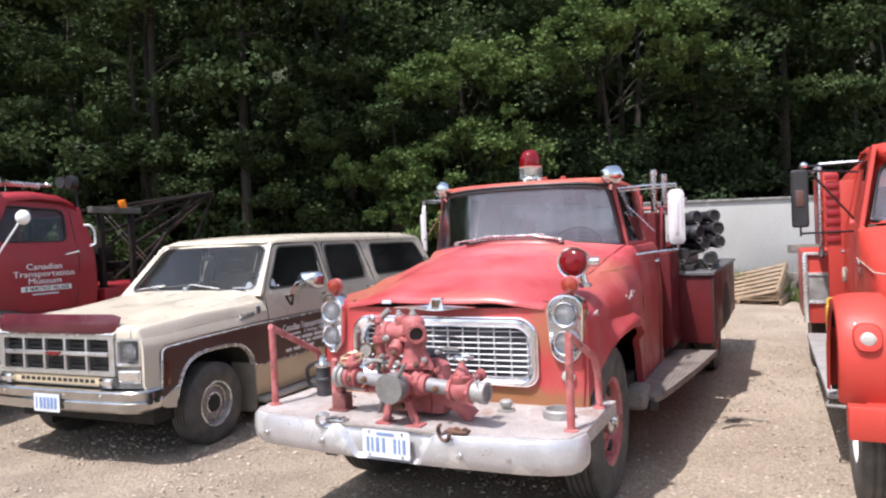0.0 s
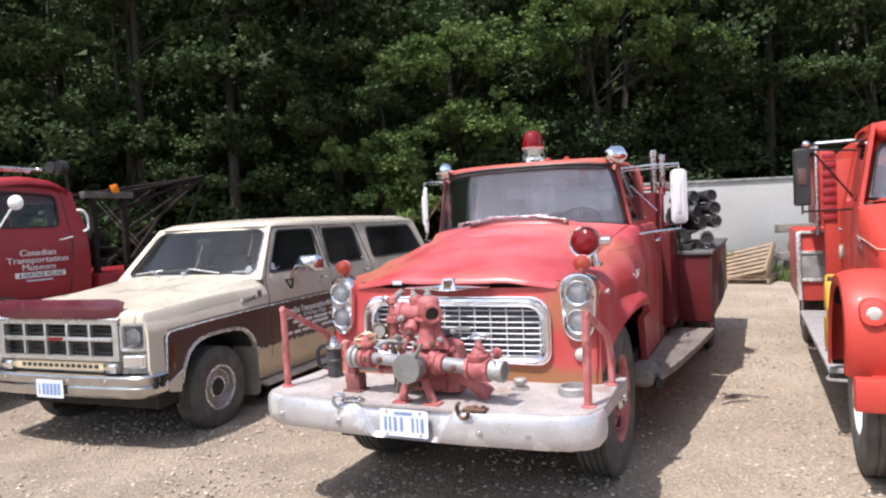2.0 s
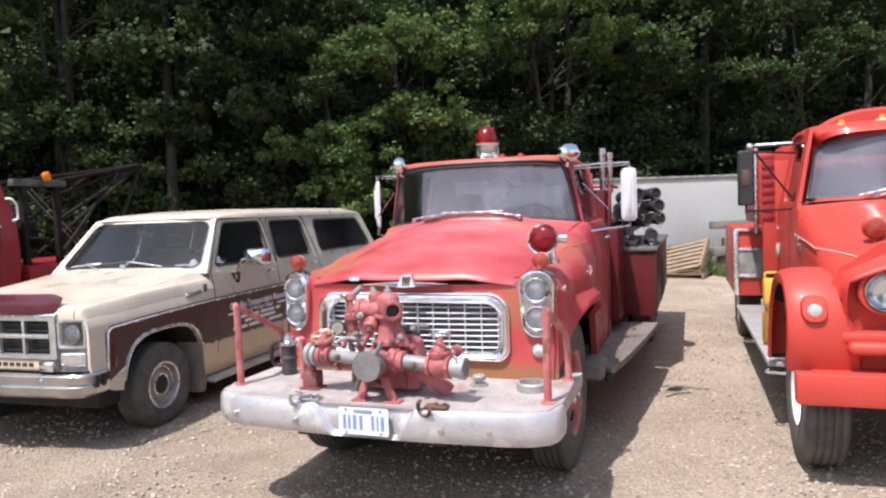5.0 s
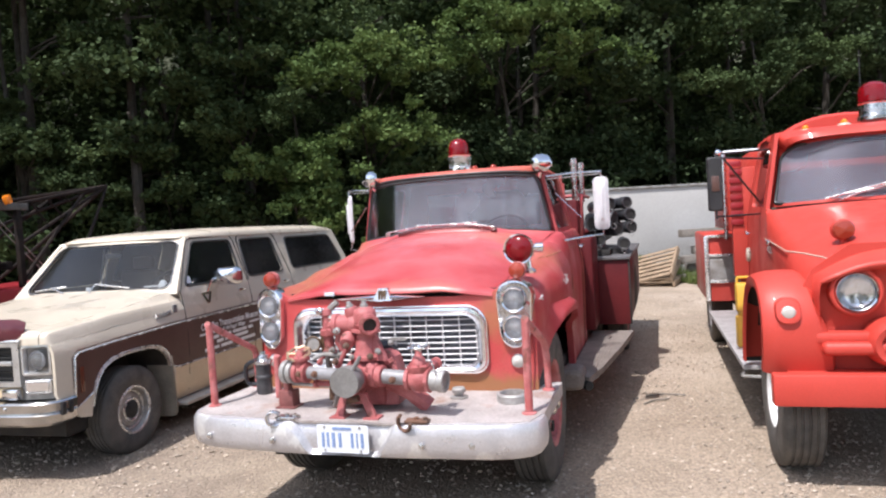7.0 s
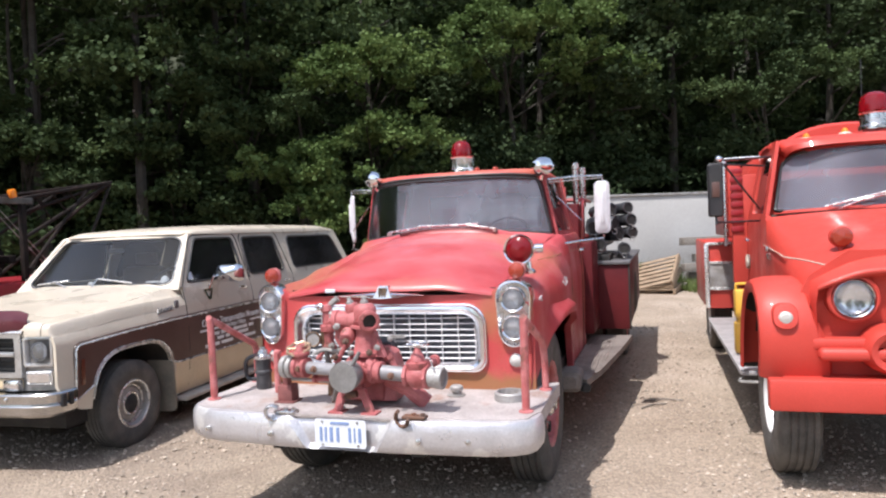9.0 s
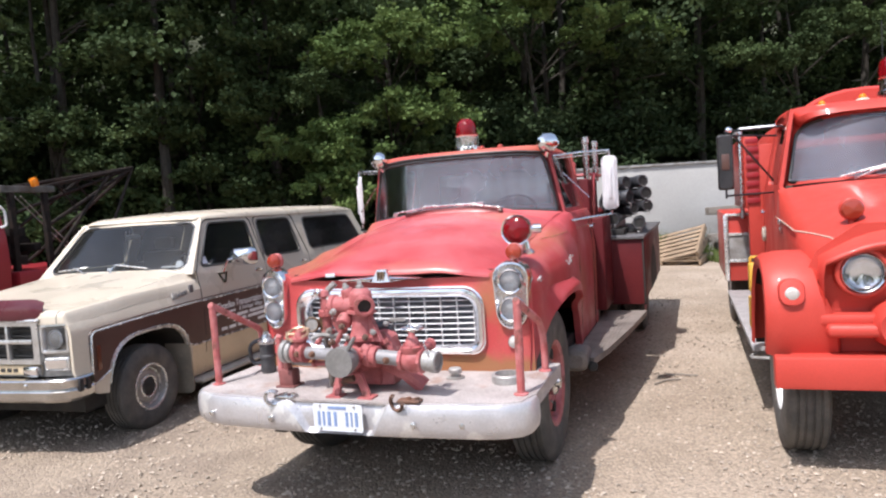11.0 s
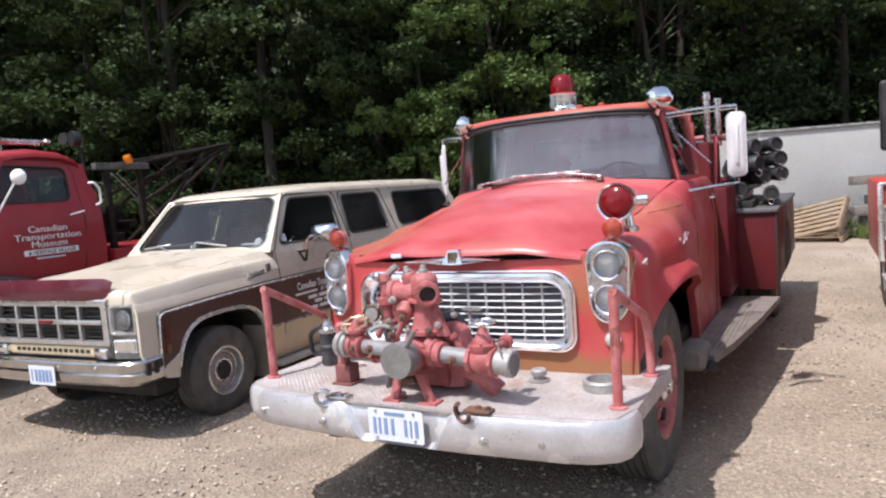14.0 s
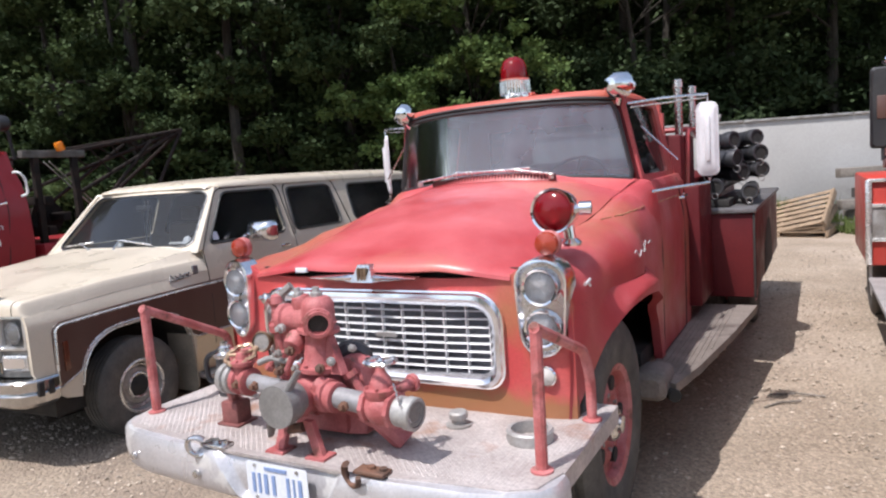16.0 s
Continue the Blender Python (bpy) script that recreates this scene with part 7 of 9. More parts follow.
# hood shut lines
for s in (-1, 1):
    bm = B()
    tube(bm, [(s * 0.8515, y + (0.018 if y < -0.6 else 0), fend_z(y) + dz + 0.001) for y, dz in NOSE_LIP[:5]], 0.0028, 5)
    part("hood_gap", bm, M_DARK, sub)
# roof
bm = B()
rows = []
for y, w, zt in ((1.20, 0.70, 1.71), (1.23, 0.735, 1.738), (1.38, 0.765, 1.77), (2.0, 0.78, 1.805), (3.5, 0.78, 1.81), (4.6, 0.775, 1.80), (4.95, 0.76, 1.765), (5.06, 0.74, 1.70)):
    rows.append([(w * math.copysign(math.sin(abs(t) * math.pi / 2) ** 0.8, t), y + 0.07 * abs(t) ** 3 * (1 if y < 1.3 else 0), zt - (zt - 1.698) * abs(t) ** 4) for t in [i / 12 for i in range(-12, 13)]])
loft(bm, rows, False)
part("roof", bm, M_CREAM, sub, "cream roof with drip rails")
for s in (-1, 1):
    bm = B()
    tube(bm, [(s * (0.772 - 0.02 * (abs(y - 3) / 2) ** 4), y, 1.705) for y in (1.30, 1.6, 2.2, 3.0, 3.8, 4.5, 5.0)], 0.013, 6)
    part("drip_rail", bm, M_CREAM, sub)
bm = B()
panel(bm, [(-0.9, 0.45), (0.9, 0.45), (0.93, 1.19), (0.76, 1.70), (-0.76, 1.70), (-0.93, 1.19)], (rpoly([(-0.78, 1.22), (0.78, 1.22), (0.66, 1.6), (-0.66, 1.6)], 0.05),), lambda a, b: (a, 5.18 - max(0, b - 1.19) * 0.35, b), (0, -0.03, 0))
part("tailgate", bm, M_CREAM, sub)
bm = B()
panel(bm, rpoly([(-0.78, 1.22), (0.78, 1.22), (0.66, 1.6), (-0.66, 1.6)], 0.05), (), lambda a, b: (a, 5.165 - max(0, b - 1.19) * 0.35, b))
part("tailgate_glass", bm, M_TINT, sub).visible_shadow = False


def on_screen(u, v, o=0.022):
    return Vector(swf(u, v)) + Vector((0, -o, o * 0.6))


# pale belt straps hang inside, behind the middle of the glass
for dx in (0.0, 0.05):
    bm = B()
    tube(bm, [(-0.73 + dx, 1.76, 1.12), (-0.60 + dx, 1.66, 1.40), (-0.47 + dx, 1.56, 1.62)], 0.008, 6)
    part("belt_strap", bm, M_PLATING, sub, "pale belt strap hanging inside the windscreen")
# both wipers lie along the foot of the glass
for hub, knee, blade in (((0.02, 0.735, 1.225), (0.06, 0.13), ((0.05, 0.145), (0.52, 0.05))), ((-0.30, 0.735, 1.225), (-0.55, 0.10), ((-0.80, 0.06), (-0.36, 0.13)))):
    bm = B()
    k = on_screen(knee[0], knee[1], 0.035)
    a, b = on_screen(*blade[0]), on_screen(*blade[1])
    lathe(bm, [(0.018, 0.0), (0.016, 0.02), (0.002, 0.026)], Vector(hub) - Vector((0, 0, 0.02)), (0, 0, 1), 10)
    tube(bm, [hub, k], 0.008, 6)
    tube(bm, [k, a.lerp(b, 0.5) + Vector((0, -0.012, 0))], 0.006, 6)
    wi = part("wiper", bm, M_OLDCHROME, sub, "silver windscreen wiper")
    bm = B()
    tube(bm, [a, a.lerp(b, 0.5) + Vector((0, -0.006, 0)), b], 0.008, 6)
    part("wiper_blade", bm, M_TRIM, wi)

# inside
for x in (-0.4, 0.4):
    bm = B()
    box(bm, x - 0.26, x + 0.26, 1.55, 2.05, 0.75, 0.92, 0.05)
    box(bm, x - 0.26, x + 0.26, 1.98, 2.14, 0.88, 1.36, 0.05)
    box(bm, x - 0.13, x + 0.13, 2.06, 2.15, 1.38, 1.52, 0.03)
    part("front_seat", bm, M_SEAT, sub)
bm = B()
box(bm, -0.75, 0.75, 2.9, 3.06, 0.85, 1.3, 0.05)
box(bm, -0.75, 0.75, 2.45, 3.0, 0.75, 0.9, 0.05)
part("rear_bench", bm, M_SEAT, sub)
bm = B()
box(bm, -0.92, 0.92, 0.85, 5.1, 0.3, 0.5)
part("floor_pan", bm, M_DARK, sub)
bm = B()
box(bm, -0.84, 0.84, 1.0, 1.22, 1.0, 1.18, 0.04)
part("dashboard", bm, M_SEAT, sub)
bm = B()
rw = ring((0.40, 1.36, 1.17), (0, -0.85, 0.5), 0.19, 24)
tube(bm, rw, 0.012, 6, True)
tube(bm, [rw[0], rw[12]], 0.01, 6)
tube(bm, [(0.40, 1.36, 1.17), (0.40, 1.15, 1.05)], 0.02, 8)
part("steering_wheel", bm, M_BLACK, sub)
bm = B()
box(bm, -0.1, 0.1, 1.12, 1.14, 1.53, 1.585, 0.01)
part("interior_mirror", bm, M_BLACK, sub)
bm = B()
box(bm, 0.48, 0.66, 0.93, 0.99, 1.235, 1.247)
part("papers", bm, M_PLATEW, sub, "papers on the dashboard")
bm = B()
loft(bm, [[(0.70 + 0.05 * k * math.cos(a), 0.94 + 0.03 * k * math.sin(a), z) for a in [math.pi * i / 6 for i in range(12)]] for z, k in ((1.225, 1.0), (1.26, 0.95), (1.29, 0.6), (1.30, 0.1))])
part("paper_cup", bm, M_PLATEW, sub, "crumpled white paper on the dashboard")
bm = B()
box(bm, -0.26, -0.20, 1.0, 1.03, 1.19, 1.25, 0.004)
part("small_box", bm, M_PLATEW, sub, "small pale box on the dashboard")

# front end
M_DULLCHROME = mat("dull_grille_chrome", (0.60, 0.60, 0.60), 0.34, 0.8, (0.50, 0.49, 0.48), 9, 0.4, 0.65, 80, 0.06, rough_var=0.08)
M_NOSE = mat("dull_silver_nose", (0.20, 0.195, 0.19), 0.4, 0.6, (0.30, 0.29, 0.28), 9, 0.4, 0.65, 80, 0.08)
bm = B()
panel(bm, rrect(-0.925, 0.925, 0.55, 0.957, 0.03), (rrect(-0.64, 0.64, 0.675, 0.965, 0.02),), lambda a, b: (a, -0.735 + 0.05 * max(0, abs(a) - 0.7) / 0.25, b), (0, 0.03, 0), ((0, [-0.9, -0.8, -0.7, 0.7, 0.8, 0.9]),))
part("nose_panel", bm, M_NOSE, sub, "dull silver nose panel")
bm = B()
loft(bm, [[(x, -0.735 + dy, z) for x in (-0.71, -0.4, 0, 0.4, 0.71)] for dy, z in ((-0.01, 0.982), (-0.040, 0.984), (-0.048, 0.996), (-0.040, 1.008), (-0.01, 1.012))], False)
part("nose_moulding", bm, M_TRIM, sub, "bright moulding over the grille")
bm = B()
panel(bm, rrect(-0.69, 0.69, 0.655, 0.995, 0.02), (rrect(-0.63, 0.63, 0.69, 0.955, 0.015),), lambda a, b: (a, -0.775, b), (0, 0.05, 0))
part("grille_surround", bm, M_DULLCHROME, sub, "chrome grille surround")
bm = B()
panel(bm, rrect(-0.65, 0.65, 0.67, 0.97, 0.01), (), lambda a, b: (a, -0.70, b))
part("grille_backing", bm, M_BLACK, sub)
bm = B()
box(bm, -0.63, 0.63, -0.785, -0.74, 0.815, 0.848, 0.006)
part("grille_bar", bm, M_DULLCHROME, sub, "wide silver grille bar")
for i in range(1, 5):
    x = -0.63 + 1.26 * i / 5
    bm = B()
    box(bm, x - 0.013, x + 0.013, -0.78, -0.74, 0.69, 0.955, 0.005)
    part("grille_upright", bm, M_DULLCHROME, sub)
for i in range(6):
    bm = B()
    z = 0.715 + 0.045 * i + (0.02 if i > 2 else 0)
    box(bm, -0.63, 0.63, -0.74, -0.72, z - 0.004, z + 0.004)
    part("grille_slat", bm, M_BLACK, sub)
bm = B()
panel(bm, rpoly([(-0.075, 0.82), (0.075, 0.82), (0.09, 0.845), (-0.09, 0.845)], 0.006), (), lambda a, b: (a, -0.795, b), (0, 0.012, 0))
part("grille_emblem", bm, M_LENS_RED, sub, "red emblem on the grille")
for s in (-1, 1):
    c = s * 0.81
    fy = lambda x: -0.745 + 0.05 * max(0, abs(x) - 0.7) / 0.25
    bm = B()
    o, i_ = rrect(c - 0.112, c + 0.112, 0.735, 0.961, 0.02), rrect(c - 0.085, c + 0.085, 0.757, 0.935, 0.015)
    loft(bm, [[(x, fy(x) + y, z) for x, z in lp] for lp, y in ((o, 0.02), (o, -0.02), (mixl(o, i_, 0.6), -0.022), (i_, -0.005), (i_, 0.03))], True, False)
    bz = part("headlamp_bezel", bm, M_DULLCHROME, sub, "square chrome headlamp bezel")
    bm = B()
    lathe(bm, [(0.08, 0.02), (0.082, -0.012), (0.074, -0.016), (0.05, -0.03), (0.002, -0.036)], (c, fy(c) + 0.004, 0.846), (0, 1, 0), 28, False)
    part("headlamp_lens", bm, M_LENS_CLEAN, bz, "clear round headlamp")
    bm = B()
    panel(bm, i_, (), lambda a, b: (a, fy(a) + 0.026, b))
    part("headlamp_housing", bm, M_BLACK, bz)
    bm = B()
    lathe(bm, [(0.074, -0.008), (0.05, 0.012), (0.002, 0.018)], (c, fy(c), 0.846), (0, 1, 0), 24, False)
    part("headlamp_reflector", bm, M_PLATING, bz)
    bm = B()
    loft(bm, [[(x, fy(x) + y, z) for x, z in rrect(c - 0.10 + e, c + 0.10 - e, 0.60 + e, 0.70 - e, 0.012)] for e, y in ((0, 0.02), (0, -0.015), (0.01, -0.022), (0.014, -0.016))], True)
    tl = part("turn_lamp", bm, M_TRIM, sub, "rectangular turn lamp in a bright frame")
    bm = B()
    panel(bm, rrect(c - 0.082, c + 0.082, 0.617, 0.683, 0.008), (), lambda a, b: (a, fy(a) - 0.018, b), (0, -0.008, 0))
    part("turn_lens", bm, M_GRILLE, tl)
bm = B()
box(bm, -0.66, 0.66, -0.76, -0.72, 0.565, 0.645, 0.015)
vp = part("valance", bm, M_TAN, sub, "cream valance under the grille")
for s in (-1, 1):
    bm = B()
    box(bm, s * 0.60 - 0.07, s * 0.60 + 0.07, -0.80, -0.745, 0.56, 0.64, 0.012)
    part("fog_lamp", bm, M_GRILLE, sub, "small square chrome fog lamp")
for i in range(14):
    bm = B()
    x = -0.42 + 0.84 * i / 13
    box(bm, x - 0.022, x + 0.022, -0.765, -0.75, 0.59, 0.62)
    part("valance_slot", bm, M_DARK, vp)
# bumper
bm = B()
plan = [(-0.992, -0.585), (-0.995, -0.66), (-0.98, -0.74), (-0.93, -0.805), (-0.8, -0.84), (-0.4, -0.865), (0, -0.87)]
plan = plan + [(-x, y) for x, y in reversed(plan[:-1])]
prof = ((0.05, 0.55), (0.0, 0.548), (-0.012, 0.535), (-0.012, 0.475), (0.004, 0.465), (-0.006, 0.45), (0.0, 0.39), (0.03, 0.365), (0.06, 0.365), (0.06, 0.54))
rings = []
for i, (x, y) in enumerate(plan):
    a, b = plan[max(0, i - 1)], plan[min(len(plan) - 1, i + 1)]
    d = Vector((b[0] - a[0], b[1] - a[1], 0)).normalized()
    nn = Vector((-d.y, d.x, 0))
    rings.append([Vector((x, y, 0)) + nn * o + Vector((0, 0, z)) for o, z in prof])
loft(bm, rings, True)
box(bm, -0.90, 0.90, -0.83, -0.70, 0.525, 0.54)
sb = part("front_bumper", bm, mat("dusty_chrome", (0.55, 0.54, 0.53), 0.15, 1.0, (0.45, 0.44, 0.42), 5, 0.4, 0.7, 80, 0.06, rough_var=0.08), sub, "dusty chrome front bumper")
for x in (-0.78, -0.52, 0.22, 0.62):
    bm = B()
    lathe(bm, [(0.016, 0.0), (0.014, -0.008), (0.002, -0.012)], (x, -0.875 + 0.02 * abs(x), 0.51), (0, 1, 0), 12)
    part("bumper_bolt", bm, M_CHROME, sb)
for s in (-1, 1):
    bm = B()
    for y in (-0.715, -0.645):
        bm = B()
        box(bm, s * 0.995 - 0.016, s * 0.995 + 0.016, y - 0.02, y + 0.02, 0.435, 0.53, 0.005)
        part("bumper_pad", bm, M_BLACK, sb, "black bumper end pad")
bm = B()
panel(bm, rrect(-0.122, 0.184, 0.362, 0.512, 0.01, 3), (), lambda a, b: (a, -0.892, b), (0, 0.003, 0))
pl = part("licence_plate", bm, M_PLATEW, sub, "white licence plate with blue characters")
for i in range(6):
    bm = B()
    x = -0.092 + i * 0.043
    box(bm, x, x + (0.012 if i == 0 else 0.028), -0.8955, -0.892, 0.388, 0.482)
    part("plate_character", bm, M_BLUE, pl)
# bug deflector
bm = B()
rows = []
for y, z, w in ((-0.79, 1.0, 0.728), (-0.80, 1.03, 0.733), (-0.80, 1.115, 0.738), (-0.775, 1.162, 0.728), (-0.77, 1.162, 0.728), (-0.793, 1.115, 0.733), (-0.793, 1.03, 0.728), (-0.783, 1.0, 0.723)):
    rows.append([(w * t, y + 0.05 * abs(t) ** 6, z - (0.03 * abs(t) ** 24 if z > 1.1 else 0)) for t in [i / 14 for i in range(-14, 15)]])
loft(bm, rows, False, False, True)
part("bug_deflector", bm, M_MAROON, sub, "maroon acrylic bug deflector")
# door sign
sgx = 1.0065
put_words("sign_lettering", "Canadian Transportation Museum", 0.098, at(sgx, 1.62, 0.768, SIDE), M_WHITE, sub, "white sign lettering", 0.001, 0.83)
put_words("sign_lettering", "& Heritage Village", 0.062, at(sgx, 1.66, 0.712, SIDE), M_WHITE, sub, "white sign lettering", 0, 1.0, 0.2)
for w, z, h, y0 in ((0.34, 0.726, 0.02, 1.20), (0.24, 0.726, 0.02, 2.10)):
    bm = B()
    box(bm, sgx - 0.001, sgx + 0.001, y0 - w / 2, y0 + w / 2, z - h / 2, z + h / 2)
    part("sign_rule", bm, M_WHITE, sub)
for ws_, z, y0 in (((0.14, 0.20, 0.28, 0.10), 0.672, 1.22), ((0.12, 0.08, 0.34), 0.622, 1.32), ((0.10, 0.12, 0.22), 0.566, 1.10), ((0.30,), 0.566, 1.78)):
    for w in ws_:
        bm = B()
        box(bm, sgx - 0.001, sgx + 0.001, y0, y0 + w, z - 0.016, z + 0.016)
        part("address_bar", bm, M_WHITE, sub)
        y0 += w + 0.035
for s in (-1, 1):
    for y in (0.09, 3.38):
        wh = wheel("wheel", sub, s * 0.86, y, 0.255, 0.372, 0.22, 0.205, M_STEEL, M_DARK, s, holes=0, rim_label="dusty steel rim with a trim ring")
        for r, o, q in ((0.196, 0.094, 0.012), (0.158, 0.055, 0.007), (0.092, 0.062, 0.012)):
            bm = B()
            tube(bm, ring((s * o, 0, 0), (s, 0, 0), r, 36), q, 8, True)
            part("trim_ring", bm, M_TRIM, wh, "bright wheel trim ring")
bm = B()
box(bm, -0.8, 0.8, -0.5, 5.0, 0.2, 0.34)
box(bm, -0.5, 0.5, -0.6, 0.7, 0.3, 0.95)
part("underbody", bm, M_DARK, sub)


# ---- bright red fire tanker ----
tk = thing("fire_tanker", pose(2.344, 3.642, 0, 0, 0, -25), "bright orange-red vintage fire tanker with rounded fenders", "fire engine", "parked vehicles")
CX = 1.0


def mx(s, x):
    return x if s < 0 else 2 * CX - x


for s in (-1, 1):
    bm = B()
    path = [(0.03, 0.60, 0.27), (-0.02, 0.72, 0.255), (-0.035, 0.84, 0.235), (-0.02, 0.97, 0.19), (0.03, 1.08, 0.15), (0.12, 1.16, 0.12), (0.25, 1.205, 0.11), (0.42, 1.215, 0.11), (0.6, 1.19, 0.12), (0.78, 1.10, 0.13), (0.92, 0.95, 0.14), (1.02, 0.75, 0.15), (1.08, 0.50, 0.15)]
    rows = []
    for i, (y, z, xi) in enumerate(path):
        a, b = path[max(0, i - 1)], path[min(len(path) - 1, i + 1)]
        t = Vector((0, b[0] - a[0], b[1] - a[1])).normalized()
        nn = Vector((0, -t.z, t.y))
        row = []
        for x, o in ((-0.115, -0.10), (-0.135, -0.06), (-0.13, -0.025), (-0.10, -0.005), (-0.04, 0.008), (0.05, 0.012), (0.5 * xi + 0.08, 0.008), (xi + (0.07 if i > 4 else 0), -0.006), (xi + (0.10 if i > 4 else 0.02), -0.04)):
            p = Vector((mx(s, x), y, z)) + nn * o
            row.append(p)
        rows.append(row)
    loft(bm, rows, False)
    part("front_fender", bm, M_RED2, tk, "rounded orange-red front fender")
    bm = B()
    panel(bm, [(0.1, 0.35), (0.05, 0.9), (0.3, 1.15), (0.7, 1.1), (1.0, 0.7), (1.0, 0.35)], (), lambda a, b, s=s: (mx(s, 0.16), a, b))
    loft(bm, [[Vector((mx(s, x), y + 0.03, z - 0.04)) for y, z, xi in path[2:]] for x in (-0.1, 0.155)], False)
    part("wheel_well", bm, M_DARK, tk)
    # turn lamp pod
    bm = B()
    X = mx(s, 0.015)
    loft(bm, [[(X + dx, y + (dz) * 0.28, 1.0 + dz) for dx, dz in rrect(-0.075 * k, 0.075 * k, -0.075 * k, 0.085 * k, 0.06 * k, 5)] for k, y in ((1, 0.06), (1, -0.02), (0.9, -0.045), (0.55, -0.05))])
    pd = part("turn_lamp_pod", bm, M_RED2, tk)
    bm = B()
    lathe(bm, [(0.042, -0.03), (0.042, -0.052), (0.03, -0.064), (0.002, -0.069)], (X, 0.0, 1.0), (0, 1, 0.1), 24)
    part("turn_lens", bm, M_LENS_WHITE, pd, "round frosted turn lamp")
    # headlamp
    X = mx(s, 0.40)
    bm = B()
    lathe(bm, [(0.150, 0.09), (0.150, 0.02), (0.146, 0.004), (0.136, -0.004), (0.124, -0.002), (0.118, 0.05)], (X, -0.012, 1.11), (0, 1, 0), 36, False)
    part("headlamp_recess", bm, M_RED2, tk)
    bm = B()
    lathe(bm, [(0.121, 0.05), (0.121, 0.0), (0.114, -0.014), (0.104, -0.005), (0.102, 0.02)], (X, -0.015, 1.11), (0, 1, 0), 36, False)
    hb = part("headlamp_rim", bm, M_CHROME, tk, "round chrome headlamp rim")
    bm = B()
    lathe(bm, [(0.105, 0.0), (0.085, -0.016), (0.05, -0.027), (0.002, -0.032)], (X, -0.015, 1.11), (0, 1, 0), 32, False)
    part("headlamp_lens", bm, M_LENS_CLEAR, hb, "clear headlamp glass")
    bm = B()
    lathe(bm, [(0.104, 0.004), (0.07, 0.014), (0.002, 0.018)], (X, -0.015, 1.11), (0, 1, 0), 32, False)
    part("headlamp_reflector", bm, M_CHROME, hb)
    bm = B()
    lathe(bm, [(0.062, 0.01), (0.066, -0.01), (0.056, -0.028), (0.002, -0.045)], (mx(s, 0.41), 0.27, 1.48), (0, 1, 0.05), 26)
    al = part("signal_lamp", bm, M_LENS_DULL, tk, "round orange-red signal lamp")
    bm = B()
    lathe(bm, [(0.07, 0.03), (0.07, 0.0), (0.06, -0.01)], (mx(s, 0.41), 0.28, 1.48), (0, 1, 0.05), 26)
    tube(bm, [(mx(s, 0.41), 0.29, 1.43), (mx(s, 0.41), 0.29, 1.38)], 0.02, 8)
    part("lamp_body", bm, M_RED2, al)

# nose and hood
hc_ = lambda y: curve1(y, ((-0.02, 1.315), (0.12, 1.42), (0.45, 1.54), (1.36, 1.66)))
he_ = lambda y: curve1(y, ((-0.02, 1.19), (0.3, 1.25), (0.8, 1.42), (1.36, 1.62)))


def eased(f, y, h=0.16):
    """A bent line with its corners rounded off."""
    h = min(h, max(0.0, y + 0.02), max(0.0, 1.36 - y))
    return (f(y - h) + 2 * f(y - h / 2) + 2 * f(y) + 2 * f(y + h / 2) + f(y + h)) / 8


hc = lambda y: eased(hc_, y)
he = lambda y: eased(he_, y)
bm = B()
rows = []
for y in (-0.02, 0.0, 0.04, 0.08, 0.14, 0.20, 0.27, 0.35, 0.45, 0.55, 0.65, 0.75, 0.87, 1.0, 1.12, 1.24, 1.36):
    w = curve1(y, ((-0.02, 0.80), (0.3, 0.86), (1.36, 0.88)))
    row = [(CX - w - 0.005, y + 0.02, 0.86)] + [(CX - w - 0.01, y + 0.01, lerp(0.9, he(y), 0.7))]
    for i in range(-12, 13):
        t = i / 12
        a = abs(t)
        z = he(y) + (hc(y) - he(y)) * (1 - a ** 2.2)
        z += 0.03 * math.exp(-((a - 0.70) / 0.24) ** 2) * max(0.0, 1 - max(0, y) / 0.75)
        row.append((CX + w * t, y, z))
    row += [(CX + w + 0.01, y + 0.01, lerp(0.9, he(y), 0.7)), (CX + w + 0.005, y + 0.02, 0.86)]
    rows.append(row)
r0 = rows[0]
face = []
for f, y in ((1.0, 0.09), (0.78, 0.075), (0.55, 0.062), (0.3, 0.052), (0.15, 0.035), (0.11, -0.03), (0.07, -0.048), (0.025, -0.045)):
    face.append([(x, yy + 0.02 + y if i in (0, 1, len(r0) - 2, len(r0) - 1) else y, lerp(z, 0.86, f)) for i, (x, yy, z) in enumerate(r0)])
loft(bm, face + rows, False)
part("hood", bm, M_RED2, tk, "bright orange-red hood", 80)
bm = B()
holes = [[(mx(s, 0.40) + 0.128 * math.cos(2 * math.pi * i / 28), 1.11 + 0.128 * math.sin(2 * math.pi * i / 28)) for i in range(28)] for s in (-1, 1)]
panel(bm, [(0.10, 0.62), (1.90, 0.62), (1.92, 1.05), (1.82, 1.25), (1.6, 1.40), (0.4, 1.40), (0.18, 1.25), (0.08, 1.05)], holes, lambda a, b: (a, 0.085, b), (0, 0.02, 0))
part("nose_panel", bm, M_RED2, tk, "orange-red nose panel")
bm = B()
box(bm, 0.19, 1.81, -0.10, 0.08, 0.735, 0.815, 0.03, 3)
box(bm, 0.16, 1.84, -0.05, 0.06, 0.80, 0.87, 0.02, 2)
part("lower_grille_bar", bm, M_RED2, tk, "orange-red lower grille bar")
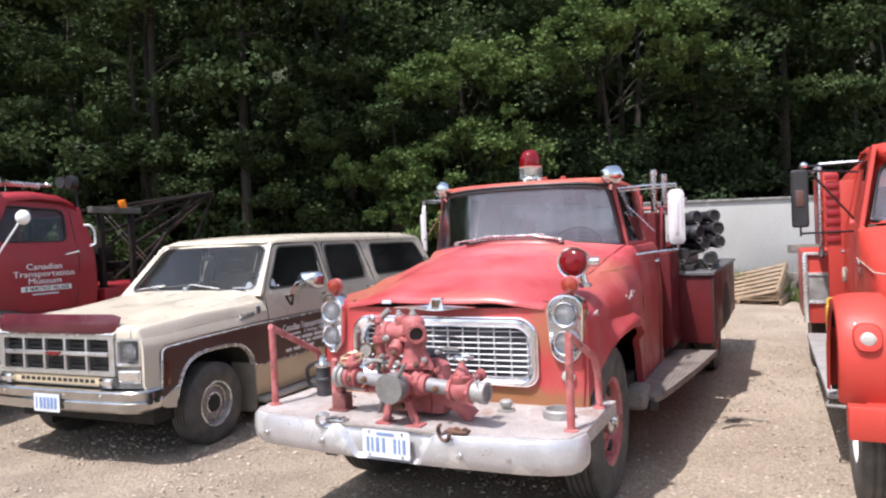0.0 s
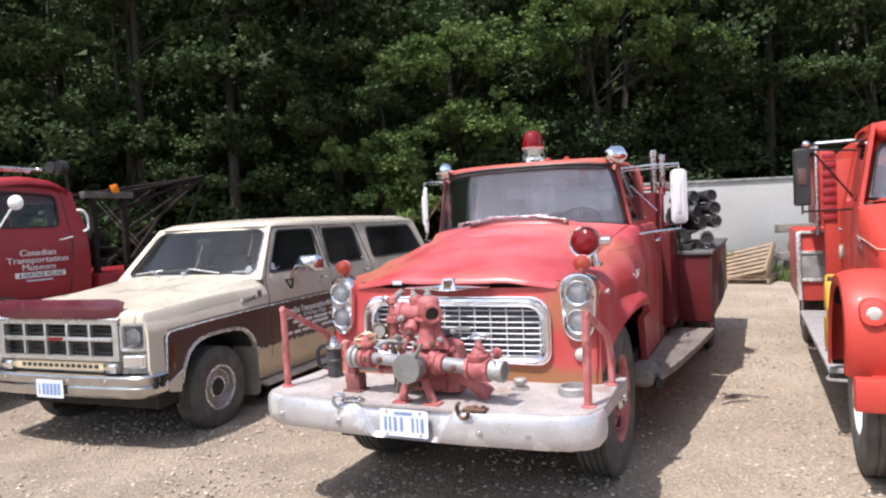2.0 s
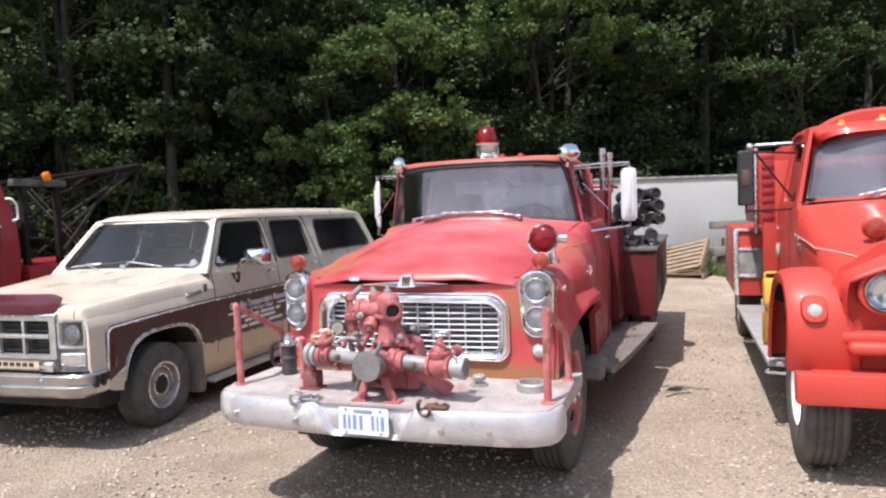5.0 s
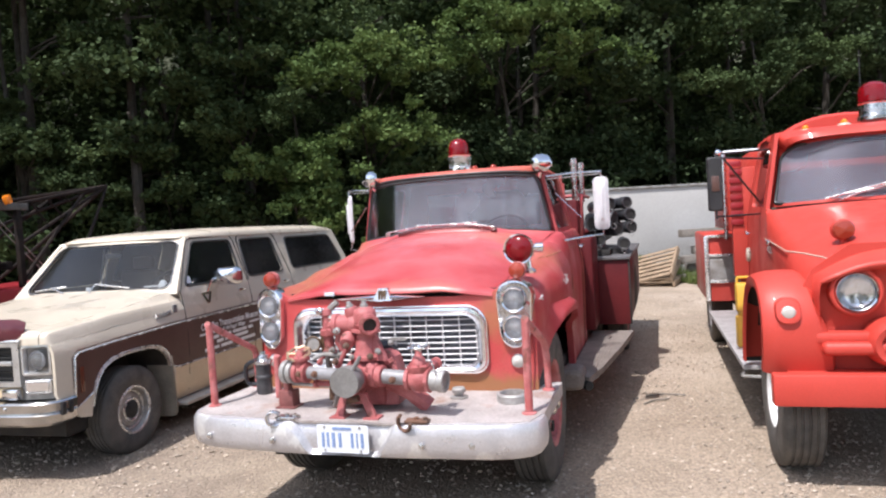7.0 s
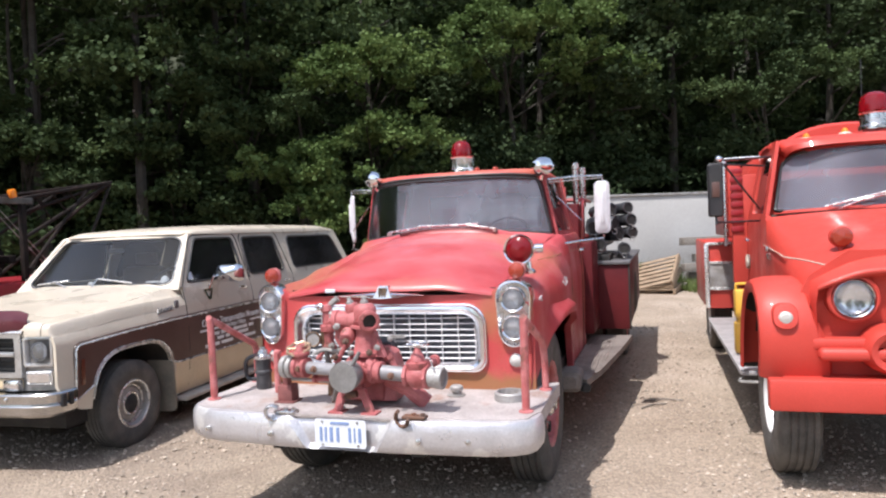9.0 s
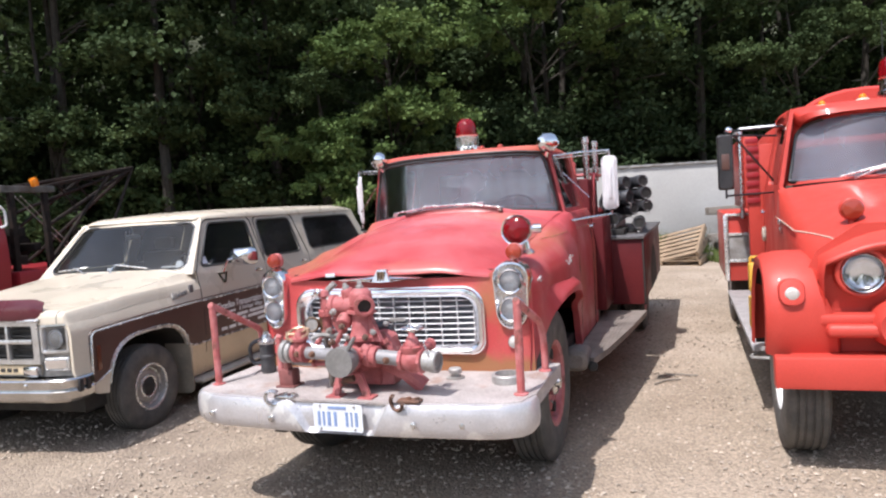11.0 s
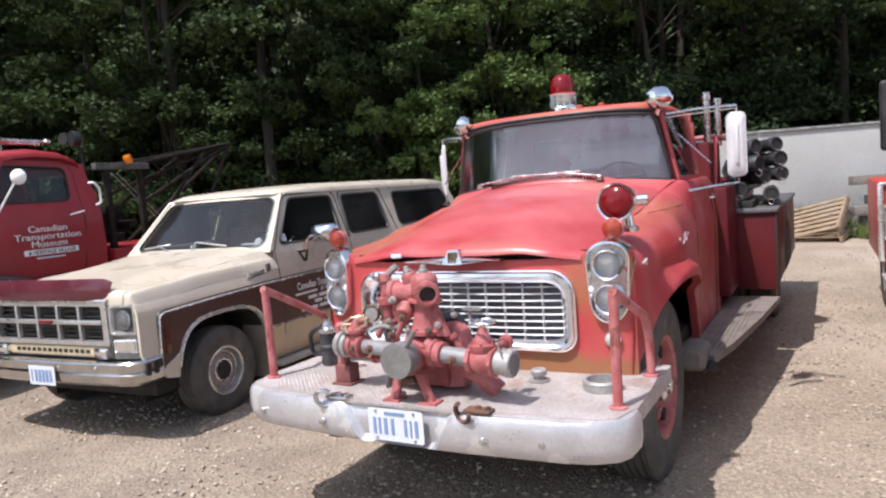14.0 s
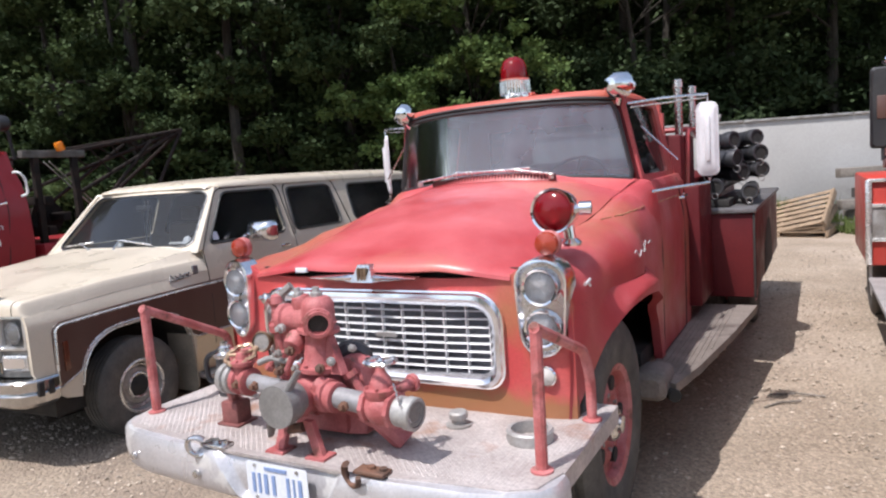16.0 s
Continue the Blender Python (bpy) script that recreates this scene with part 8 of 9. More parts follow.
for s in (-1, 1):
    bm = B()
    lathe(bm, [(0.15, 0.12), (0.14, -0.02), (0.115, -0.06), (0.08, -0.05), (0.07, 0.0), (0.002, 0.01)], (mx(s, 0.575), -0.06, 0.80), (0, 1, 0), 28)
    part("grille_bullet", bm, M_RED2, tk, "round red grille boss")
bm = B()
box(bm, -0.105, 2.105, -0.16, -0.06, 0.44, 0.635, 0.014, 2)
box(bm, 0.0, 2.0, -0.06, 0.12, 0.60, 0.625)
bp = part("front_bumper", bm, M_RED2, tk, "heavy orange-red channel bumper")
bm = B()
box(bm, 0.52, 0.64, -0.164, -0.15, 0.47, 0.555, 0.004)
part("bumper_slot", bm, M_DARK, bp)
# pinstripe and badge
for s in (-1, 1):
    bm = B()
    line = []
    for i in range(24):
        y = 1.36 - 1.20 * i / 23
        z, w = 1.285 + 0.115 * (max(0.0, y - 0.16) / 1.2) ** 0.75, curve1(y, ((-0.02, 0.80), (0.3, 0.86), (1.36, 0.88)))
        a = 1.0 if z < he(y) else (max(0.0, 1 - (z - he(y)) / max(0.01, hc(y) - he(y)))) ** (1 / 2.2)
        bulge = 0.03 * math.exp(-((a - 0.70) / 0.24) ** 2) * max(0.0, 1 - max(0, y) / 0.75)
        line.append((CX + s * (w * a + (0.013 if a == 1.0 else 0.004)), y - 0.002, z + (bulge if a < 1.0 else 0) + 0.003))
    tube(bm, line, 0.0045, 5)
    part("pinstripe", bm, M_CREAM, tk, "thin cream pinstripe")
    bm = B()
    box(bm, mx(s, 0.10) - 0.008, mx(s, 0.10) + 0.008, 1.12, 1.24, 1.36, 1.40, 0.006)
    part("hood_badge", bm, M_CHROME, tk, "small chrome side badge")
# cab
for s in (-1, 1):
    cx = lambda z: 0.12 if z < 1.55 else lerp(0.13, 0.26, (z - 1.55) / 0.7)
    bm = B()
    panel(bm, [(1.36, 0.55), (2.45, 0.55), (2.45, 2.26), (1.62, 2.26), (1.50, 1.64), (1.36, 1.62)], (rpoly([(1.62, 1.66), (2.30, 1.66), (2.30, 2.16), (1.72, 2.16)], 0.05),), lambda a, b, s=s: (mx(s, cx(b)), a, b), ((0.03 if s < 0 else -0.03), 0, 0), ((1, [1.55]),))
    part("cab_side", bm, M_RED2, tk, "orange-red cab side and door")
    bm = B()
    panel(bm, rpoly([(1.62, 1.66), (2.30, 1.66), (2.30, 2.16), (1.72, 2.16)], 0.05), (), lambda a, b, s=s: (mx(s, cx(b) + 0.02), a, b))
    part("side_window", bm, M_TINT, tk).visible_shadow = False
    bm = B()
    tube(bm, [(mx(s, 0.10), 2.15, 1.42), (mx(s, 0.08), 2.16, 1.42), (mx(s, 0.08), 2.30, 1.43), (mx(s, 0.10), 2.31, 1.43)], 0.01, 6)
    part("door_handle", bm, M_CHROME, tk)
tw = lambda u, v: (CX + u * lerp(0.80, 0.70, v), lerp(1.36, 1.52, v) + (0.26 - 0.04 * v) * abs(u) ** 2.8, lerp(1.665, 2.20, v) - (0.02 + 0.03 * v) * abs(u) ** 3)
bm = B()
loft(bm, [[tw(-0.97 + 1.94 * i / 22, v) for i in range(23)] for v in (0.04, 0.35, 0.65, 0.95)], False)
part("windscreen", bm, m_ws, tk, "bowed windscreen glass").visible_shadow = False
bm = B()
hole = rrect(-0.965, 0.965, 0.045, 0.95, (0.05, 0.05, 0.2, 0.2), 7)
panel(bm, rrect(-1.0, 1.0, 0.0, 1.0, 0.01, 2), (hole,), lambda u, v: (tw(u, v)[0], tw(u, v)[1] - 0.008, tw(u, v)[2]), (0, 0.012, 0), ((0, [-0.9 + 0.1 * i for i in range(19)]), (1, [0.2, 0.4, 0.6, 0.75, 0.88])))
part("windscreen_frame", bm, M_RED2, tk, "orange-red windscreen frame with rounded corners")
bm = B()
tube(bm, [(tw(u, v)[0], tw(u, v)[1] - 0.008, tw(u, v)[2]) for u, v in hole], 0.014, 6, True)
part("windscreen_seal", bm, M_BLACK, tk, "black windscreen seal")
for s in (-1, 1):
    bm = B()
    loft(bm, [[(CX + s * (abs(tw(s, v)[0] - CX) + dx), tw(s, v)[1] + dy, tw(s, v)[2]) for dx, dy in ((-0.012, 0.014), (0.012, 0.014), (0.05, 0.06), (-0.02, 0.055))] for v in (-0.08, 0.35, 0.7, 1.06)])
    part("windscreen_post", bm, M_RED2, tk)
bm = B()
rows = []
for y, w, zt in ((1.46, 0.66, 2.195), (1.49, 0.70, 2.235), (1.6, 0.74, 2.275), (1.9, 0.765, 2.31), (2.2, 0.765, 2.31), (2.45, 0.75, 2.27), (2.52, 0.72, 2.2)):
    rows.append([(CX + w * math.copysign(math.sin(abs(t) * math.pi / 2) ** 0.8, t), y + 0.2 * abs(t) ** 3 * (1 if y < 1.7 else 0), zt - 0.08 * abs(t) ** 3) for t in [i / 12 for i in range(-12, 13)]])
loft(bm, rows, False)
part("roof", bm, M_RED2, tk, "orange-red cab roof")
bm = B()
box(bm, 0.2, 1.8, 2.42, 2.47, 0.6, 1.75)
box(bm, 0.25, 1.75, 2.42, 2.47, 2.05, 2.25)
part("cab_back", bm, M_RED2, tk)
bm = B()
box(bm, 0.2, 1.8, 1.55, 1.75, 1.45, 1.62, 0.03)
part("dashboard", bm, M_BLACK, tk)
bm = B()
box(bm, 0.25, 1.75, 2.2, 2.4, 0.9, 1.7, 0.05)
part("bench_seat", bm, M_SEAT, tk)
bm = B()
tube(bm, [(0.66, 1.38, 1.67), (0.78, 1.33, 1.72), (1.0, 1.35, 1.77)], 0.008, 6)
tube(bm, [(0.56, 1.37, 1.69), (1.05, 1.345, 1.80)], 0.009, 6)
part("wiper", bm, M_OLDCHROME, tk, "chrome windscreen wiper")
for x in (0.50, 0.78, 1.22, 1.50):
    bm = B()
    t = abs(x - CX) / 0.76
    ball(bm, (x, 1.64 + 0.1 * t ** 3, 2.30 - 0.075 * t ** 3), 0.028, 1, 1.1, 1.2, 12, 8)
    cl = part("clearance_lamp", bm, M_LENS_AMBER, tk, "small amber clearance lamp")
    bm = B()
    lathe(bm, [(0.05, 0), (0.045, 0.012), (0.03, 0.018)], (x, 1.64 + 0.1 * t ** 3, 2.28 - 0.075 * t ** 3), (0, 0, 1), 16)
    part("lamp_base", bm, M_CREAM, cl)
bm = B()
lathe(bm, [(0.13, 0), (0.13, 0.03), (0.115, 0.04), (0.112, 0.13), (0.12, 0.14), (0.1, 0.15)], (1.07, 1.9, 2.325), (0, 0, 1), 32)
bc = part("beacon", bm, M_OLDCHROME, tk, "roof beacon on a chrome base")
bm = B()
lathe(bm, [(0.115, 0), (0.115, 0.08), (0.10, 0.13), (0.06, 0.16), (0.002, 0.17)], (1.07, 1.9, 2.475), (0, 0, 1), 32)
part("dome", bm, M_LENS_RED, bc, "red beacon dome")
bm = B()
tube(bm, [(1.08, 2.3, 2.29), (1.08, 2.3, 3.0)], 0.004, 5)
part("antenna", bm, M_BLACK, tk, "thin whip antenna")
# mirror
for s in (-1, 1):
    bm = B()
    X = mx(s, -0.265)
    loft(bm, [[(x, y, z) for x, z in rrect(X - 0.057 + e, X + 0.057 - e, 1.645 + e, 2.07 - e, 0.02)] for e, y in ((0, 1.15), (0, 1.115), (0.012, 1.10))])
    mm = part("wing_mirror", bm, M_BLACK, tk, "tall black wing mirror")
    bm = B()
    box(bm, X - 0.028, X + 0.028, 1.094, 1.104, 1.80, 1.92, 0.004)
    part("mirror_reflector", bm, M_BROWN, mm, "dull brown reflector")
    for a, b in (((X, 1.12, 2.09), (mx(s, 0.20), 1.60, 2.13)), ((X + 0.03, 1.13, 2.06), (mx(s, 0.16), 1.62, 2.06)), ((mx(s, -0.2), 1.14, 2.06), (mx(s, 0.12), 1.62, 1.70)), ((X, 1.12, 1.60), (mx(s, 0.11), 1.58, 1.60)), ((X, 1.12, 1.645), (X, 1.12, 1.58))):
        bm = B()
        tube(bm, [a, b], 0.0085, 7)
        part("mirror_arm", bm, M_BLACK, mm)
    bm = B()
    ball(bm, (X + 0.03, 1.13, 2.10), 0.03, 1, 1, 0.9, 14, 8)
    part("mirror_knob", bm, M_CHROME, mm)
# filler cap and emblem on the cab side
for s in (-1, 1):
    bm = B()
    lathe(bm, [(0.068, 0.0), (0.068, 0.018), (0.06, 0.026), (0.03, 0.03), (0.002, 0.031)], (mx(s, 0.12), 2.36, 1.215), (s, 0, 0), 24)
    part("filler_cap", bm, M_CREAM, tk, "round cream filler cap on the cab side")
    bm = B()
    lathe(bm, [(0.02, 0.0), (0.02, 0.008), (0.002, 0.011)], (mx(s, 0.110), 1.20, 1.325), (s, 0, 0), 14)
    for y0, dz in ((1.15, 0.018), (1.14, 0.0), (1.15, -0.018)):
        tube(bm, [(mx(s, 0.108), y0 + 0.03, 1.322 + dz), (mx(s, 0.108), y0 - 0.10, 1.318 + dz)], 0.006, 6)
    part("side_emblem", bm, M_CHROME, tk, "chrome emblem on the hood side")
# tank and body
bm = B()
rows = []
for y, k in ((2.62, 0.97), (2.66, 1.0), (5.6, 1.0), (5.64, 0.97)):
    rows.append([(CX + 0.03 + k * 0.80 * math.copysign(abs(math.cos(a)) ** 0.8, math.cos(a)), y, 1.62 + k * 0.88 * math.copysign(abs(math.sin(a)) ** 0.8, math.sin(a))) for a in [2 * math.pi * i / 40 for i in range(40)]])
loft(bm, rows)
part("water_tank", bm, M_RED2, tk, "rounded orange-red water tank")
bm = B()
box(bm, 0.0, 0.34, 2.52, 2.60, 1.0, 2.05, 0.01)
box(bm, -0.02, 0.10, 2.6, 4.1, 1.45, 2.15, 0.01)
part("hose_compartment", bm, M_RED2, tk, "orange-red compartment beside the tank")
for k in range(8):
    bm = B()
    z = 1.5 + 0.08 * k
    box(bm, -0.012, 0.10, 2.50, 2.53, z, z + 0.05, 0.004)
    part("louvre", bm, M_RED3, tk)
bm = B()
tube(bm, bend([(-0.04, 2.7, 1.35), (-0.04, 2.7, 2.22), (-0.04, 3.6, 2.22)], 0.05), 0.02, 8)
tube(bm, [(-0.04, 2.7, 2.22), (0.35, 2.7, 2.22)], 0.018, 8)
part("grab_rail", bm, M_OLDCHROME, tk, "chrome grab rail")
bm = B()
box(bm, -0.14, 0.40, 4.18, 5.9, 0.55, 1.36, 0.02)
rb = part("rear_locker", bm, M_RED2, tk, "orange-red rear locker")
bm = B()
box(bm, -0.13, 0.22, 4.165, 4.18, 0.80, 1.10, 0.004)
part("step_panel", bm, M_STEEL, rb, "grey tread step panel")
bm = B()
box(bm, -0.15, -0.10, 4.14, 4.2, 0.56, 1.34, 0.005)
part("bright_strip", bm, M_TRIM, rb, "bright metal edge strip")
for z in (1.335, 1.105, 0.79):
    bm = B()
    box(bm, -0.135, 0.24, 4.15, 4.19, z - 0.014, z + 0.018, 0.005)
    part("bright_strip", bm, M_TRIM, rb, "bright metal edge strip")
bm = B()
box(bm, -0.13, 0.30, 1.06, 4.18, 0.40, 0.44, 0.006)
part("running_board", bm, M_TREAD, tk, "grey tread-plate running board")
bm = B()
tube(bm, bend([(-0.1, 1.1, 0.38), (-0.14, 1.08, 0.36), (-0.14, 1.02, 0.36), (0.0, 1.0, 0.36)], 0.02), 0.012, 6)
part("board_hook", bm, M_STEEL, tk)
for s in (-1, 1):
    wheel("wheel", tk, mx(s, 0.105), 0.50, 0.345, 0.47, 0.27, 0.215, M_WHITE, M_RED2, s, holes=5, rim_label="white painted rim")
    wheel("wheel", tk, mx(s, 0.06), 4.95, 0.40, 0.47, 0.25, 0.28, M_WHITE, M_RED2, s, holes=5, rim_label="white painted rim")
bm = B()
for x in (0.6, 1.4):
    box(bm, x - 0.05, x + 0.05, -0.05, 5.8, 0.42, 0.58)
box(bm, 0.1, 1.9, 0.45, 0.57, 0.28, 0.38)
box(bm, 0.4, 1.6, 0.15, 2.4, 0.5, 1.15)
box(bm, 0.2, 1.8, 1.2, 5.6, 0.46, 0.62)
part("chassis", bm, M_DARK, tk)
# yellow lamp box on the running board
yb = thing("yellow_jug", pose(2.344, 3.642, 0, 0, 0, -25) @ pose(-0.01, 1.85, 0.44), "yellow plastic carrying case standing on the running board", "case")
bm = B()
box(bm, -0.07, 0.075, -0.07, 0.07, 0.0, 0.27, 0.015)
box(bm, -0.05, 0.055, -0.05, 0.05, 0.26, 0.32, 0.01)
box(bm, -0.065, 0.07, -0.07, 0.07, 0.31, 0.56, 0.02)
part("case_body", bm, M_YELLOW, yb)
bm = B()
tube(bm, bend([(-0.05, 0, 0.55), (-0.05, 0, 0.61), (0.055, 0, 0.61), (0.055, 0, 0.55)], 0.02), 0.012, 6)
part("handle", bm, M_YELLOW, yb)


# ---- red breakdown truck ----
wt = thing("breakdown_truck", pose(-4.839, 7.396, 0, 0, 0, -25), "deep red 1950s breakdown truck with a dark lattice crane", "truck", "parked vehicles")
WX = -0.88


def wx(s, x):
    return x if s > 0 else 2 * WX - x


def cabw(z):
    return curve1(z, ((0.7, -0.03), (1.3, 0.0), (1.6, -0.01), (1.78, -0.04))) if z < 1.78 else lerp(-0.045, -0.16, (z - 1.78) / 0.5)


for s in (-1, 1):
    bm = B()
    win = rpoly([(-0.22, 1.83), (0.60, 1.83), (0.62, 2.20), (-0.12, 2.24)], 0.09)
    panel(bm, [(-0.45, 0.75), (0.92, 0.75), (0.95, 1.3), (0.93, 1.9), (0.84, 2.2), (0.70, 2.34), (-0.18, 2.36), (-0.32, 2.1), (-0.45, 1.78), (-0.60, 1.72), (-0.6, 0.9)], (win,), lambda a, b, s=s: (wx(s, cabw(b)), a, b), (-s * 0.03, 0, 0), ((1, [1.0, 1.3, 1.5, 1.65, 1.78, 2.0]),))
    part("cab_side", bm, M_RED3, wt, "deep red cab side and door")
    bm = B()
    panel(bm, win, (), lambda a, b, s=s: (wx(s, cabw(b) - 0.015), a, b))
    part("side_window", bm, M_GLASS, wt, "door window glass").visible_shadow = False
    bm = B()
    tube(bm, [(wx(s, cabw(b) + 0.002), a, b) for a, b in win], 0.012, 6, True)
    part("window_seal", bm, M_DARK, wt)
    bm = B()
    door = rpoly([(-0.33, 1.02), (0.66, 1.02), (0.72, 1.6), (0.70, 2.2), (0.6, 2.29), (-0.14, 2.31), (-0.26, 2.1), (-0.36, 1.78)], 0.08)
    tube(bm, [(wx(s, cabw(b) + 0.001), a, b) for a, b in door], 0.005, 5, True)
    part("door_gap", bm, M_DARK, wt)
    bm = B()
    tube(bm, [(wx(s, 0.0), 0.50, 1.66), (wx(s, 0.04), 0.51, 1.665), (wx(s, 0.045), 0.68, 1.70)], 0.011, 7)
    part("door_handle", bm, M_CHROME, wt, "chrome door handle")
    bm = B()
    tube(bm, bend([(wx(s, -0.04), 0.83, 2.02), (wx(s, 0.02), 0.86, 2.02), (wx(s, 0.02), 0.92, 1.95), (wx(s, 0.02), 0.93, 1.78), (wx(s, -0.02), 0.88, 1.76)], 0.03), 0.014, 8)
    part("grab_handle", bm, M_WHITE, wt, "white grab handle")
    bm = B()
    tube(bm, [(wx(s, 0.0), -0.28, 1.67), (wx(s, 0.12), -0.22, 1.86), (wx(s, 0.22), -0.14, 2.06)], 0.011, 7)
    ma = part("mirror_arm", bm, M_WHITE, wt, "white mirror arm")
    bm = B()
    lathe(bm, [(0.002, -0.05), (0.045, -0.04), (0.075, -0.012), (0.082, 0.012), (0.074, 0.017)], (wx(s, 0.24), -0.13, 2.09), (-0.5 * s, 1, 0), 26)
    part("round_mirror", bm, M_WHITE, ma, "round white-backed mirror")
    # front fender
    bm = B()
    path = [(-2.0, 0.60), (-2.02, 0.85), (-1.9, 1.02), (-1.6, 1.14), (-1.2, 1.19), (-0.8, 1.17), (-0.45, 1.12), (-0.1, 1.05), (0.15, 0.92), (0.28, 0.72)]
    rows = []
    for i, (y, z) in enumerate(path):
        rows.append([(wx(s, x), y, z + dz) for x, dz in ((-0.40, 0.05), (-0.1, 0.02), (0.08, 0.0), (0.15, -0.03), (0.18, -0.09), (0.18, -0.16))])
    loft(bm, rows, False)
    part("front_fender", bm, M_BLACK, wt, "black front fender")
    for k, y in enumerate((-0.62, -0.50, -0.38)):
        bm = B()
        box(bm, wx(s, 0.183) - 0.002, wx(s, 0.183) + 0.002, y, y + 0.075, 0.975, 1.045)
        part("number_bar", bm, M_WHITE, wt)
    wheel("wheel", wt, wx(s, 0.03), -1.1, 0.45, 0.50, 0.25, 0.28, M_RED3, M_STEEL, s, holes=5)
    for x in (0.0, -0.28):
        wheel("wheel", wt, wx(s, x), 2.7, 0.47, 0.50, 0.25, 0.28, M_RED3, M_STEEL, s, holes=5)
bm = B()
rows = []
for y, w, zt in ((-0.30, 0.66, 2.32), (-0.24, 0.72, 2.37), (-0.05, 0.76, 2.42), (0.3, 0.78, 2.44), (0.6, 0.775, 2.41), (0.78, 0.75, 2.34), (0.88, 0.72, 2.20)):
    rows.append([(WX + w * math.copysign(math.sin(abs(t) * math.pi / 2) ** 0.8, t), y + 0.12 * abs(t) ** 3 * (1 if y < 0 else 0), zt - 0.11 * abs(t) ** 3.2) for t in [i / 12 for i in range(-12, 13)]])
loft(bm, rows, False)
part("roof", bm, M_RED3, wt, "deep red rounded cab roof")
bm = B()
panel(bm, [(-0.85, 0.8), (0.85, 0.8), (0.86, 1.6), (0.72, 2.25), (-0.72, 2.25), (-0.86, 1.6)], (rrect(-0.5, 0.5, 1.75, 2.15, 0.08),), lambda a, b: (WX + a, 0.93 - max(0, b - 1.7) * 0.12, b), (0, -0.03, 0))
part("cab_back", bm, M_RED3, wt)
lw = lambda u, v: (WX + u * lerp(0.78, 0.66, v), lerp(-0.62, -0.32, v) + 0.18 * abs(u) ** 2.5, lerp(1.78, 2.30, v))
bm = B()
loft(bm, [[lw(-0.96 + 1.92 * i / 14, v) for i in range(15)] for v in (0.05, 0.5, 0.95)], False)
part("windscreen", bm, M_GLASS, wt, "windscreen glass").visible_shadow = False
for s in (-1, 1):
    bm = B()
    loft(bm, [[(WX + s * (0.78 - 0.12 * v + dx), lw(1, v)[1] + dy, lw(1, v)[2]) for dx, dy in ((-0.02, -0.02), (0.09, 0.0), (0.09, 0.1), (-0.02, 0.08))] for v in (-0.08, 0.5, 1.05)])
    part("windscreen_post", bm, M_RED3, wt)
bm = B()
rows = []
for y, w, zt, ze in ((-2.05, 0.55, 1.42, 1.2), (-1.95, 0.62, 1.50, 1.3), (-1.4, 0.70, 1.58, 1.40), (-0.6, 0.80, 1.72, 1.55), (-0.4, 0.84, 1.78, 1.68)):
    row = [(WX - w - 0.03, y, 1.0)]
    row += [(WX + w * t, y, ze + (zt - ze) * (1 - abs(t) ** 2.5)) for t in [i / 10 for i in range(-10, 11)]]
    row += [(WX + w + 0.03, y, 1.0)]
    rows.append(row)
loft(bm, rows, False)
part("hood", bm, M_RED3, wt, "deep red hood")
bm = B()
panel(bm, [(-0.58, 0.7), (0.58, 0.7), (0.55, 1.3), (-0.55, 1.3)], (), lambda a, b: (WX + a, -2.05, b), (0, 0.05, 0))
part("nose_panel", bm, M_RED3, wt)
# hood side trim
bm = B()
box(bm, -0.135, -0.11, -1.0, -0.52, 1.50, 1.535, 0.005)
box(bm, -0.135, -0.11, -1.0, -0.50, 1.42, 1.455, 0.005)
part("hood_trim", bm, M_OLDCHROME, wt, "bright hood side trim")
bm = B()
lathe(bm, [(0.03, 0), (0.03, 0.02), (0.002, 0.03)], (0.0, -0.45, 1.60), (1, 0, 0), 12)
part("cowl_lamp", bm, M_LENS_AMBER, wt, "small amber cowl lamp")
# horns on the roof
for x, y0 in ((-0.36, -0.02), (-0.60, 0.0)):
    bm = B()
    lathe(bm, [(0.078, 0.0), (0.066, 0.02), (0.036, 0.08), (0.022, 0.2), (0.016, 0.58), (0.026, 0.59), (0.026, 0.64), (0.002, 0.65)], (x, y0, 2.53), (0.02, 1, -0.01), 20, False)
    tube(bm, [(x, y0 + 0.1, 2.53), (x, y0 + 0.1, 2.40)], 0.012, 6)
    part("air_horn", bm, M_OLDCHROME, wt, "long trumpet air horn on the roof")
bm = B()
lathe(bm, [(0.055, 0), (0.05, 0.02), (0.03, 0.035), (0.002, 0.04)], (-0.22, -0.12, 2.37), (0.3, -0.2, 1), 16)
part("roof_lamp", bm, M_CHROME, wt, "small chrome roof lamp")
# door lettering
sx = 0.006
for body, z, size, sq in (("Canadian", 1.505, 0.097, 1.24), ("Transportation", 1.422, 0.097, 1.27), ("Museum", 1.340, 0.097, 1.25)):
    put_text("door_lettering", body, size, at(sx - 0.001, 0.26, z, SIDE), M_WHITE, wt, squeeze=sq)
bm = B()
box(bm, sx - 0.003, sx, -0.03, 0.585, 1.255, 1.315)
ds = part("door_banner", bm, M_WHITE, wt, "white banner under the lettering")
put_text("banner_lettering", "& HERITAGE VILLAGE", 0.058, at(sx, 0.28, 1.265, SIDE), M_BROWN, ds, shear=0.25, squeeze=0.98, bold=0.0015)
bm = B()
box(bm, sx - 0.003, sx, 0.10, 0.42, 1.212, 1.228)
part("address_bar", bm, M_PLATEW, wt)
